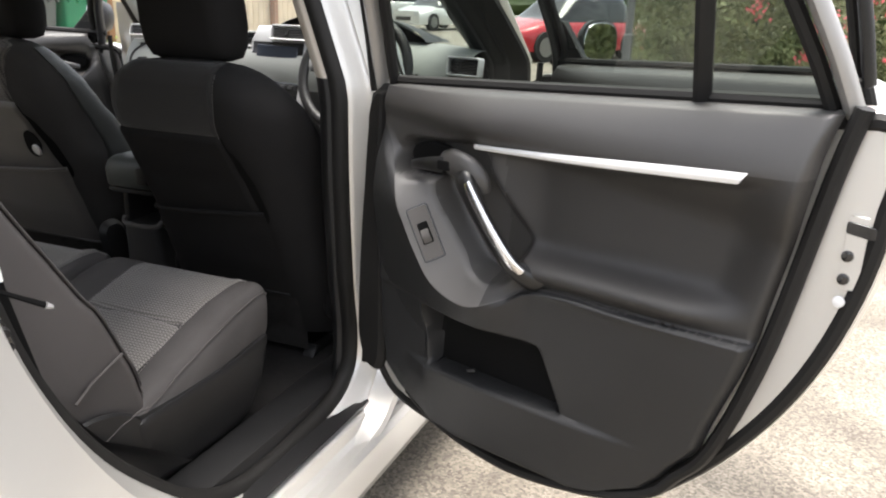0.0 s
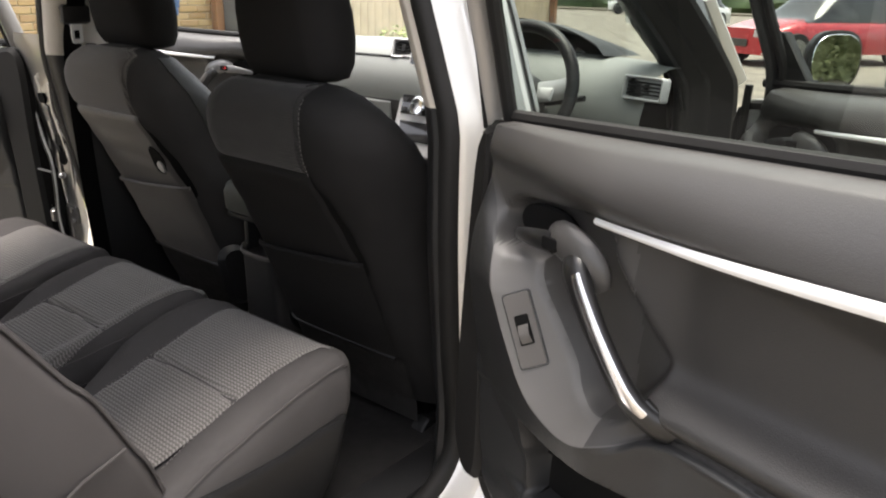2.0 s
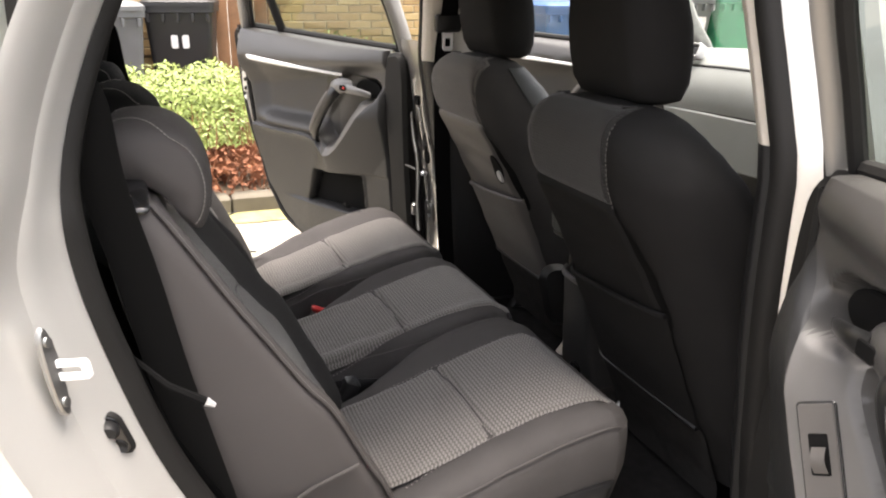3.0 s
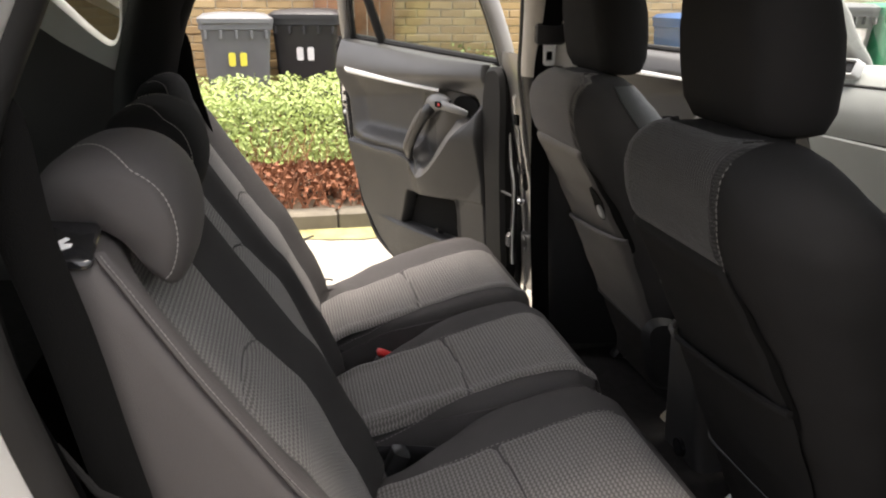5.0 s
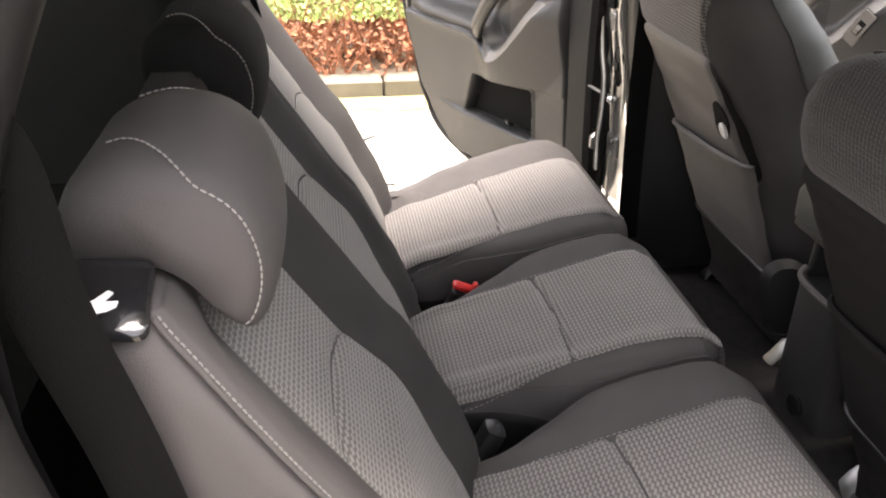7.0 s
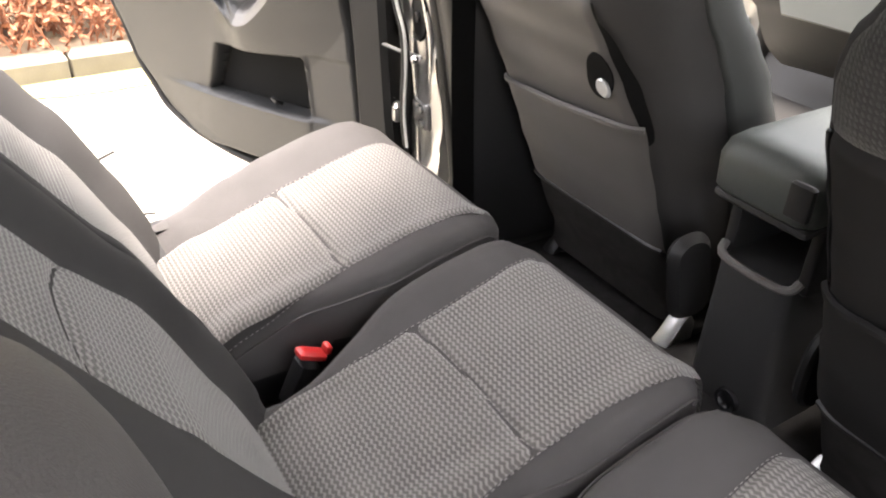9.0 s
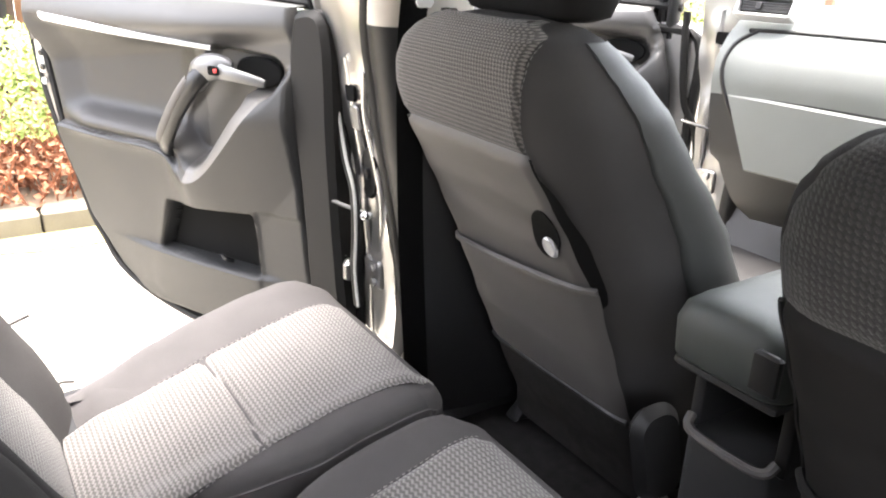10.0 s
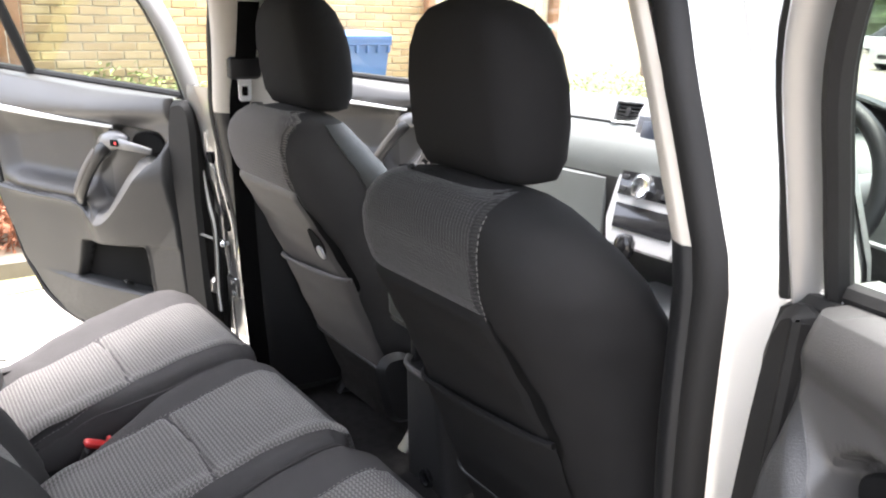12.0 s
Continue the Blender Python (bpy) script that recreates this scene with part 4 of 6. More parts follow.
    def strip(s, t):
        u = ul + (uh - ul) * s
        z0 = 1.021 + 0.070 * (u - ul) - 0.02 * (u - ul) ** 2
        h = 0.010 + 0.008 * smooth01(0, 0.9, s)
        a = t * math.pi
        u += 0.012 * (0.5 - t) * s
        uf, ur = lerp_table(edges, z0)
        top = max(trim_depth(u, z0 + k * h, uf, ur, belt_at(u), zmin, rear, line) for k in (-0.6, -0.3, 0.0, 0.3, 0.6)) + 0.002
        return P(u, z0 - h * (t - 0.5), top + 0.004 * math.sin(a) + 0.0005)
    part("trim_strip", sheet(strip, 40, 6), M_STRIP, d, "satin silver trim strip")
    # pull handle: a flat tapered bar between the lever housing and its foot on the arm rest
    h = curve_through([P(0.318, 0.982, 0.048), P(0.338, 0.968, 0.070), P(0.362, 0.940, 0.079), P(0.405, 0.886, 0.081), P(0.448, 0.832, 0.074), P(0.474, 0.806, 0.058), P(0.492, 0.792, 0.036)], 6)
    n = len(h)
    hb = part("pull_handle", tube(h, [lerp_table([(0, 0.016), (0.2, 0.0215), (0.5, 0.0175), (0.8, 0.019), (1.0, 0.027)], i / (n - 1))[0] for i in range(n)], 14, flat=0.72, side=P(1, 0.78, 0)), M_GRIP, d, "moulded pull handle")
    h2 = [Vector(p) + Vector(P(0.008, 0.006, 0.0115)) for p in h[9:30]]
    part("handle_inlay", tube(h2, [0.0065 + 0.004 * math.sin(math.pi * (0.2 + 0.6 * i / (len(h2) - 1))) for i in range(len(h2))], 10, flat=0.45, side=P(1, 0.78, 0)), M_CHROME if sx > 0 else M_BACKPANEL, hb, "smooth handle inlay")
    part("handle_foot", tube(curve_through([P(0.462, 0.816, 0.060), P(0.490, 0.800, 0.048), P(0.520, 0.786, 0.030)], 4), [0.021 - 0.0012 * i for i in range(9)], 12, flat=0.6, side=P(1, 0.5, 0)), M_GRIP, hb)
    # release lever and its housing; a black plate paints the scoop's shade
    part("release_recess", plate([(0.225 + 0.062 * math.copysign(abs(math.cos(q)) ** 0.8, math.cos(q)), 0.982 + 0.030 * math.sin(q)) for q in [2 * math.pi * k / 28 for k in range(28)]], 0.010, 0.020, P, 0.003), M_HOLE, d, "black plate standing for the release scoop's shade")
    hs = curve_through([P(0.372, 0.938, 0.050), P(0.346, 0.975, 0.060), P(0.305, 0.990, 0.060), P(0.268, 0.988, 0.048)], 5)
    m_lever = M_GRIP if sx > 0 else M_LEVER
    hsg = part("lever_housing", tube(hs, [0.012, 0.018, 0.023, 0.026, 0.0275, 0.028, 0.028, 0.028, 0.0275, 0.027, 0.026, 0.0245, 0.0225, 0.020, 0.017, 0.013], 14, flat=0.62, side=P(0.5, 1, 0)), M_TRIM if sx > 0 else M_LEVER, d, "moulded release lever housing")
    lv = curve_through([P(0.285, 0.982, 0.064), P(0.255, 0.980, 0.066), P(0.215, 0.973, 0.056), P(0.186, 0.966, 0.044)], 5)
    part("release_lever", tube(lv, [0.017 - 0.009 * i / (len(lv) - 1) for i in range(len(lv))], 10, flat=0.5, side=P(0, 1, 0)), m_lever, d, "door release lever")
    part("lock_slot", plate(rrect(0.030, 0.018, 0.004, 3), 0.0, 0.004, lambda a, b, dd: P(0.292 + a, 0.984 + b, 0.0735 + dd), 0.001), M_HOLE, hsg)
    if sx < 0:
        part("lock_slider", block((0.280, m * 0.076 - 0.003, 0.980), (0.290, m * 0.076 + 0.003, 0.989), 0.002), M_RED, d, "small red lock slider")
    # window switch on its ledge
    if sx > 0 or not rear:
        # laid on the leaning switch ledge
        at = lambda a, b: Vector(P(a, b, trim_depth(a, b, 0.08, 0.93, 1.12, zmin, rear, line)))
        mid, ca, sa = Vector((0.250, 0.842)), math.cos(radians(-60)), math.sin(radians(-60))
        e1, e2 = [(at(mid.x + 0.02 * p, mid.y + 0.02 * q) - at(mid.x - 0.02 * p, mid.y - 0.02 * q)).normalized() for p, q in ((ca, sa), (-sa, ca))]
        nn = e1.cross(e2) * (1 if e1.cross(e2).y * m > 0 else -1)
        Q = lambda a, b, dd: at(mid.x, mid.y) + e1 * a + e2 * b + nn * (dd + 0.001)
        part("switch_gap", plate(rrect(0.112, 0.046, 0.005, 3), -0.004, 0.0012, Q, 0.0008), M_GLOSS, d)
        # the panel's paler grey stands for light on the ledge
        sp = part("switch_panel", plate(rrect(0.107, 0.041, 0.004, 3), 0.0, 0.0035, Q, 0.001), M_BACKPANEL, d, "window switch panel")
        part("switch_well", plate(rrect(0.044, 0.022, 0.002, 2), 0.003, 0.0042, Q, 0.0004), M_HOLE, sp)
        part("switch_rocker", skin([[Q(0.006 + a, b * 0.9, 0.004 + 0.006 * math.sin(math.pi * k / 6)) for b in (-0.009, 0.009)] for k, a in enumerate([-0.014 + 0.028 * i / 6 for i in range(7)])], False, False), M_BACKPANEL, sp)
    if rear:
        part("pocket_clip", tube(curve_through([P(0.335, 0.552, 0.02), P(0.34, 0.560, 0.035), P(0.355, 0.563, 0.03)], 4), 0.005, 6), M_BLACK, d)
    # window frame, leaning inwards towards the top
    lean = lambda z: max(0.0, z - 1.10) * 0.36 - 0.03
    if rear:
        arch = [(0.078, 1.08), (0.088, 1.20), (0.115, 1.34), (0.19, 1.46), (0.34, 1.52), (0.56, 1.53), (0.74, 1.49), (0.85, 1.38), (0.918, 1.25), (0.956, 1.15)]
        bar = (0.735, 1.13, 0.752, 1.47)
        if sx > 0:
            arch[:4] = [(0.046, 1.08), (0.054, 1.20), (0.082, 1.34), (0.168, 1.46)]
    else:
        arch = [(0.112, 1.02), (0.112, 1.12), (0.105, 1.20), (0.088, 1.30), (0.10, 1.39), (0.22, 1.46), (0.50, 1.51), (0.78, 1.515), (0.95, 1.49), (1.03, 1.44), (1.06, 1.28), (1.075, 1.10)]
        bar = None
    top_line = curve_through([P(u, z, lean(z)) for u, z in arch], 6)
    fr = part("window_frame", tube(top_line, 0.024 if sx > 0 else 0.030, 10, flat=0.55, side=(0, 1, 0)), M_SILVER_DIM if rear else M_BLACK, d, "window frame with black seal", 60)
    cen = Vector(P(0.5, 1.2, 0.0))
    inner = [p + (cen - p).normalized() * 0.030 for p in top_line]
    part("run_channel", tube(inner, 0.012, 8), M_RUBBER, fr)
    if rear and sx > 0:
        lead = curve_through([P(0.012, 1.09, -0.03), P(0.018, 1.20, lean(1.20) - 0.012), P(0.046, 1.34, lean(1.34) - 0.012), P(0.128, 1.46, lean(1.46) - 0.012)], 5)
        part("frame_seal", tube(lead, 0.013, 8, flat=0.7, side=(0, 1, 0)), M_RUBBER, fr, "black seal on the frame's leading edge")
    if bar:
        part("divider_bar", tube([P(bar[0], bar[1], lean(bar[1])), P((bar[0] + bar[2]) / 2, (bar[1] + bar[3]) / 2, lean((bar[1] + bar[3]) / 2)), P(bar[2], bar[3], lean(bar[3]))], 0.016, 8, flat=0.6), M_RUBBER, fr, "black window divider bar")
    part("belt_seal", tube([P(u, belt_at(u) + 0.004, -0.022) for u in (0.09, 0.3, 0.5, 0.7, 0.95 if rear else 1.06)], 0.012, 8), M_RUBBER, fr)

    def pane(s, t):
        u = (arch[0][0] + 0.004 if rear else 0.10) + (0.978 - arch[0][0] if rear else 0.97) * s
        top = lerp_table([(a, b) for a, b in sorted(arch[:-1]) if rear or b > 1.29], u)[0]
        if u > arch[-2][0]:
            top = arch[-2][1] + (arch[-1][1] - arch[-2][1]) * (u - arch[-2][0]) / (arch[-1][0] - arch[-2][0])
        z = belt_at(u) - 0.02 + max(0.0, top - belt_at(u) + 0.02) * t
        return P(u, z, lean(z) - 0.004)
    g = part("window_pane", sheet(pane, 24, 8), M_SIDEGLASS if rear else M_GLASS, d, "clear side window glass")
    g.visible_shadow = False
    # lock gear on the shut face
    ul = 1.045 if rear else 1.085
    lk = part("door_latch", plate(rrect(0.07, 0.11, 0.01, 3), 0, 0.004, lambda a, b, dd: P(ul - 0.055 + a * 0.4, 0.955 + b, -0.004 + dd), 0.001), M_SILVER, d, "silver shut face with latch")
    part("latch_slot", plate(rrect(0.05, 0.018, 0.004, 3), 0.004, 0.006, lambda a, b, dd: P(ul - 0.05 + a * 0.8, 0.990 + b - 0.1 * a, -0.004 + dd), 0.0005), M_GLOSS, lk)
    for zz in (0.950, 0.915, 0.880):
        part("screw", skin([[P(ul - 0.062 + r * math.cos(k * 0.6283), zz + r * math.sin(k * 0.6283), hgt) for k in range(10)] for r, hgt in ((0.009, 0.0), (0.008, 0.004), (0.004, 0.005))], True, True), M_GLOSS if zz > 0.89 else M_WHITE, lk)
    if not rear:
        c = Vector(P(0.17, 1.155, -0.15))
        ell = [(0.088 * math.copysign(abs(math.cos(a)) ** 0.7, math.cos(a)), 0.072 * math.copysign(abs(math.sin(a)) ** 0.75, math.sin(a))) for a in [2 * math.pi * k / 28 for k in range(28)]]
        T = lambda a, b, dd: c + Vector((dd * 0.93 + m * 0.0, 0, b)) + Vector((m * 0.0, m * -a, 0)) + Vector((0, m * dd * 0.25, 0))
        mr = part("wing_mirror", skin([[T(a * k, b * k, dd) for a, b in ell] for k, dd in ((0.35, -0.07), (0.75, -0.055), (0.98, -0.02), (1.0, 0.0), (0.93, 0.004))], True, True), M_BLACK, d, "black-backed wing mirror", 50)
        part("mirror_glass", skin([[T(a * 0.9, b * 0.88, 0.006) for a, b in ell], [T(a * 0.88, b * 0.86, 0.008) for a, b in ell]], True, True), M_MIRROR, mr, "mirror glass")
        part("mirror_foot", tube([P(0.16, 1.08, -0.03), P(0.16, 1.09, -0.10)], 0.03, 8), M_BLACK, mr)
        part("mirror_cheek", plate([(0.115, 1.085), (0.24, 1.09), (0.13, 1.22), (0.105, 1.22)], -0.045, -0.020, P, 0.004), M_BLACK, d)
    return d


car_door(0.80, 0.0, 17, 1)
car_door(-0.83, 0.05, 26, -1)
car_door(0.85, 1.04, 28, 1, False)
car_door(-0.85, 1.06, 28, -1, False)


# ---- rear seats ----
CUSHION_Z = [(-0.56, 0.500), (-0.47, 0.540), (-0.38, 0.580), (-0.30, 0.608), (-0.20, 0.630), (-0.145, 0.640), (-0.115, 0.640), (-0.09, 0.633), (-0.07, 0.616), (-0.05, 0.585)]


def dense(pts, step):
    """A closed outline with its long edges cut into steps."""
    out = []
    for a, b in zip(pts, pts[1:] + pts[:1]):
        n = 9 if math.dist(a, b) > step else 1
        out += [(a[0] + (b[0] - a[0]) * k / n, a[1] + (b[1] - a[1]) * k / n) for k in range(n)]
    return out


def rear_seat(x, hw, ix, ins, bx, bins, label, outer=0, by=0.0, dz=0.0, seam=-0.305):
    """A single rear seat: cushion, reclined back, wing-shaped headrest. x, hw: its middle and half width; ix, ins and
    bx, bins: the same for the patterned cloth of cushion and back. outer: +1 or -1 for a seat beside a door.
    by: how far the back is reclined behind the others; dz: the headrest's rise; seam: the cross seam's place."""
    st = car_part("rear_seat", pose(x, 0, 0.335), label)
    Z0 = 0.335
    ix, bx = ix - x, bx - x

    def half(y, sd):
        """Half width: narrow towards the back on the sides where the buckles stand."""
        w = hw - 0.055 * smooth01(-0.26, -0.45, y) if sd != outer else hw - 0.006 * smooth01(-0.3, -0.5, y)
        return w - 0.012 * smooth01(-0.16, -0.05, y)

    def height(xx, y):
        w = half(y, 1 if xx > 0 else -1)
        k = abs(xx) / w
        z = lerp_table(CUSHION_Z, y)[0] + 0.010 * smooth01(0.55, 0.80, k) * smooth01(-0.05, -0.12, y) - 0.012 * smooth01(0.86, 1.0, k) ** 2
        return z + 0.005 * math.sin(math.pi * min(1, max(0, (y + 0.305) / 0.25))) - Z0

    # outline of the cushion, with round front corners
    def side(sd):
        return [(sd * half(y, sd), y) for y in [-0.55 + 0.44 * k / 22 for k in range(23)]]
    r = 0.066
    yf = -0.062
    def corner(sd):
        w = half(-0.11, sd)
        return [(sd * (w - r + r * math.cos(radians(q))), yf - r + r * math.sin(radians(q)) - 0.0) for q in range(12, 91, 13)]
    right, left = side(1) + corner(1), side(-1) + corner(-1)
    outline = right + [(half(-0.1, 1) * k, yf + 0.004 * (1 - k * k)) for k in (0.6, 0.4, 0.2, 0.0, -0.2, -0.4, -0.6)] + left[::-1]
    rings = []
    for drop, cut in ((0.16, 0.016), (0.10, 0.002), (0.05, 0.0), (0.024, 0.002), (0.010, 0.009), (0.003, 0.018), (0.0, 0.030)):
        ring = inset(outline, cut) if cut else outline
        low = [height(px * 0.97, min(py, -0.095)) - drop for px, py in ring]
        rings.append([(px, py, max(zz, 0.135)) for (px, py), zz in zip(ring, low)])
    flat = inset(outline, 0.030)
    c = Vector((0, -0.29))
    for k in (0.88, 0.76, 0.62, 0.46, 0.28, 0.06):
        rings.append([((px - c.x) * k + c.x, (py - c.y) * k + c.y, height((px - c.x) * k + c.x, min((py - c.y) * k + c.y, -0.095))) for px, py in flat])
    part("cushion", skin(rings), M_CUSHION_LIT, st, "dark cloth cushion with side bolsters", 60)

    def insert(s, t):
        k = 2 * s - 1
        b = t * 1.16
        yy = -0.548 + 0.471 * min(1, b)
        w = ins + 0.014 * smooth01(-0.25, -0.08, yy)
        xx = ix + w * k
        z = height(xx, min(yy, -0.094)) + 0.007 + 0.016 * smooth01(-0.38, -0.50, yy) - 0.006 * smooth01(0.92, 1.0, abs(k))
        if yy > -0.107:
            q = (yy + 0.107) / 0.03
            z -= 0.012 * q * q
        if b > 1:
            q = (b - 1) / 0.16
            yy = -0.077 + 0.018 * math.sin(q * 1.57) + 0.002
            z -= 0.09 * q ** 1.6
        z -= 0.009 * math.exp(-((yy - seam - 0.010 * math.sin(s * 3.1)) / 0.0055) ** 2)
        return (xx, yy, z)
    part("cushion_insert", sheet(insert, 48, 100, None, lambda s, t: (ins * 2 * s, t * 0.54)), M_INSERT, st, "zigzag patterned cushion cloth", 60)
    for sd in (-1, 1):
        pa = []
        for k in range(25):
            yy = -0.52 + 0.44 * k / 24
            xx = ix + sd * (ins + 0.014 * smooth01(-0.25, -0.08, yy) + 0.002)
            pa.append((xx, yy, height(xx, yy) + 0.002))
        part("stitching", stitches(pa, 0.005, 0.004, 0.0007), M_THREAD, st)
        pa = []
        for k in range(30):
            yy = -0.52 + 0.42 * k / 29
            xx = sd * (half(yy, sd) - 0.005)
            pa.append((xx, yy, height(xx * 0.97, yy) - 0.013))
        w = half(-0.11, sd)
        for q in range(15, 91, 15):
            pa.append((sd * (w - r + (r - 0.004) * math.cos(radians(q))), yf - r + (r - 0.004) * math.sin(radians(q)), height(w * 0.95, -0.095) - 0.016))
        part("piping", tube(pa, 0.0022, 5), M_SIDE, st)
    # base shell, with its upper edge proud of the cushion's side
    rings = []
    for z, w, p, q in ((0.0, -0.03, -0.52, -0.17), (0.03, -0.014, -0.55, -0.145), (0.10, 0.001, -0.57, -0.118), (0.172, 0.007, -0.56, -0.100), (0.182, 0.007, -0.56, -0.100), (0.188, 0.003, -0.55, -0.104), (0.186, -0.012, -0.54, -0.125)):
        rings.append([(px * (1 - 0.27 * smooth01(-0.26, -0.45, (p + q) / 2 + py) * (1 if px * outer <= 0 else 0)), (p + q) / 2 + py, z + 0.012 * smooth01(-0.3, -0.15, (p + q) / 2 + py) * (1 if z > 0.15 else 0)) for px, py in dense(rrect(2 * (hw + w), q - p, 0.045, 6), 0.06)])
    part("seat_base", skin(rings), M_BLACK, st, "black plastic seat base")
    # back, in level slices: z, narrowing, front, rear
    BACK = [(0.52, 0.018, -0.470, -0.70), (0.56, 0.014, -0.484, -0.715), (0.62, 0.006, -0.508, -0.750), (0.66, 0.002, -0.530, -0.772), (0.755, 0.0, -0.577, -0.790), (0.80, 0.0, -0.612, -0.800), (0.88, 0.0, -0.664, -0.818), (0.935, 0.001, -0.700, -0.831),
            (1.00, 0.004, -0.740, -0.842), (1.035, 0.008, -0.762, -0.846), (1.060, 0.014, -0.780, -0.846), (1.074, 0.026, -0.792, -0.838)]
    fine = curve_through(BACK, 8)
    cols = [[p[k] for p in fine] for k in range(4)]

    def back(z):
        return (float(np.interp(z, cols[0], cols[1])), float(np.interp(z, cols[0], cols[2])) + by, float(np.interp(z, cols[0], cols[3])) + by)

    def span(z):
        """The patterned cloth's two edges: it widens inwards below the cross seam."""
        more = 0.030 * smooth01(0.87, 0.78, z) * smooth01(0.60, 0.74, z)
        return bx - bins - (more if outer >= 0 else 0.0), bx + bins + (more if outer < 0 else 0.0)

    def front(xx, z, off=0.0):
        """The sculpted front: a sunk middle between raised bolsters."""
        n, f, rr = back(z)
        w = hw - n
        lo, hi = span(z)
        dish = 0.026 * (smooth01(w - 0.028, hi - 0.004, xx) if xx > bx else smooth01(0.028 - w, lo + 0.004, xx)) * smooth01(1.07, 1.0, z)
        k = abs(xx) / w
        return (xx, f - dish + off - 0.014 * smooth01(0.90, 1.0, k) ** 2, z - Z0)

    rings = []
    for i in range(48):
        z = 0.52 + (1.074 - 0.52) * i / 47
        n, f, rr = back(z)
        w, cc, dpt = hw - n, (f + rr) / 2, f - rr
        rad = min(0.030, dpt * 0.42)
        base = [(px, cc + py, z - Z0) for px, py in rrect(2 * w, dpt, rad, 5)]
        middle = [front(w - rad - (2 * w - 2 * rad) * k / 24, z) for k in range(1, 24)]
        rings.append(base[:6] + middle + base[6:])
    # far and middle backs are darkened to stand for shade
    part("backrest", skin(rings), M_SIDE if outer > 0 else M_BOLSTER, st, "grey vinyl-sided backrest" if outer > 0 else "backrest darkened to stand for shade", 60)

    def back_insert(s, t):
        z = 0.55 + 0.508 * t
        lo, hi = span(z)
        k = 2 * s - 1
        groove = 0.005 * (math.exp(-((z - 0.862 + 0.02 * k * k) / 0.008) ** 2))
        return front(lo + (hi - lo) * s, z, 0.0045 - groove * smooth01(1.0, 0.9, abs(k)) - 0.003 * smooth01(0.95, 1.0, abs(k)))
    part("back_insert", sheet(back_insert, 44, 100, None, lambda s, t: (bins * 2 * s, t * 0.60)), M_INSERT, st, "zigzag patterned back cloth", 60)

    def side_band(s, t, sd):
        z = 0.55 + 0.517 * t
        n, f, rr = back(z)
        edge = span(z)[1 if sd > 0 else 0] - sd * 0.006
        xx = edge + (sd * (hw - n - 0.009) - edge) * s
        return front(xx, z, 0.0035 - 0.002 * smooth01(0.06, 0.0, s) - 0.0030 * smooth01(0.93, 1.0, s))
    for sd in (-1, 1):
        # far outer band is vinyl like the near one, darkened for shade
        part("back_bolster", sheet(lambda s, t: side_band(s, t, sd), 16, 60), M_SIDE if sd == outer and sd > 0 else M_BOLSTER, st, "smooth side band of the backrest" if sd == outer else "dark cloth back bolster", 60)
        line = []
        for k in range(60):
            z = 0.58 + 0.485 * k / 59
            line.append(front(sd * (hw - back(z)[0] - 0.0095), z, 0.0045))
        if sd == outer:
            part("welt", tube([Vector(p) + Vector((0.003 * sd, -0.002, 0)) for p in line], 0.0024, 6), M_SIDE, st)
            part("stitching", stitches(line, 0.0045, 0.0014, 0.0010), M_THREAD, st)
    # headrest: a wing that folds over the top of the back
    comma = curve_through([(-0.838, 1.072), (-0.850, 1.105), (-0.836, 1.140), (-0.795, 1.157), (-0.752, 1.152), (-0.720, 1.126), (-0.706, 1.085), (-0.707, 1.045), (-0.720, 1.012), (-0.738, 1.022), (-0.760, 1.058), (-0.795, 1.082)], 4, True)
    lean_back = 0.022 if outer < 0 else 0.0
    comma = [Vector((min(p.x, -0.775) + (1.0 - 22 * lean_back) * max(0.0, p.x + 0.775) + by - lean_back, p.y + dz)) for p in comma]
    cm = Vector((-0.775 + by - lean_back, 1.10 + dz))
    hx = {1: 0.438 - x, 0: 0.0, -1: -0.47 - x}[outer]
    rings = []
    for i in range(49):
        q = -1 + 2 * i / 48
        flat_end = q * outer > 0 or outer == 0
        k = max(0.10 if flat_end else 0.04, 1 - abs(q) ** (7 if flat_end else 2.4)) ** (0.36 if flat_end else 0.5)
        rings.append([(hx + q * 0.112, cm.x + (p.x - cm.x) * (0.62 + 0.38 * k) - 0.010 * q * q, cm.y + (p.y - cm.y) * (0.30 + 0.70 * k) - 0.006 * q * q - Z0) for p in comma])
    # the far headrest's dark cloth stands for shade too
    hd = part("headrest", skin(rings), M_SIDE if outer > 0 else M_HEAD, st, "padded wing-shaped headrest folded onto the backrest", 70)

    def on_head(q, j, lift):
        """A point of the headrest's skin; q across, j round its section."""
        i = (q + 1) * 24
        a, b = int(i), min(48, int(i) + 1)
        j0, j1 = int(j) % 48, (int(j) + 1) % 48
        at = lambda r: Vector(rings[r][j0]).lerp(Vector(rings[r][j1]), j - int(j))
        p = at(a).lerp(at(b), i - a)
        return p + (p - Vector((hx + 0.5 * (p.x - hx), cm.x, cm.y - Z0))).normalized() * lift
    for sd in (-1, 1):
        # the seam between the end panel and the front, from the crown to the tip
        part("stitching", stitches([on_head(sd * (0.50 + 0.43 * smooth01(10, 17, j)), j, 0.0015) for j in [10 + 0.5 * k for k in range(46)]], 0.0045, 0.0016, 0.0010), M_THREAD, hd)
    if outer:
        part("end_seam", tube([on_head(outer * (0.93 + 0.02 * math.sin(k * 0.3)), 46 + 0.8 * k, 0.0004) for k in range(12)], 0.0014, 6), M_BOLSTER, hd, "dark seam on the headrest's end")
    if outer:
        ox = hw - 0.036
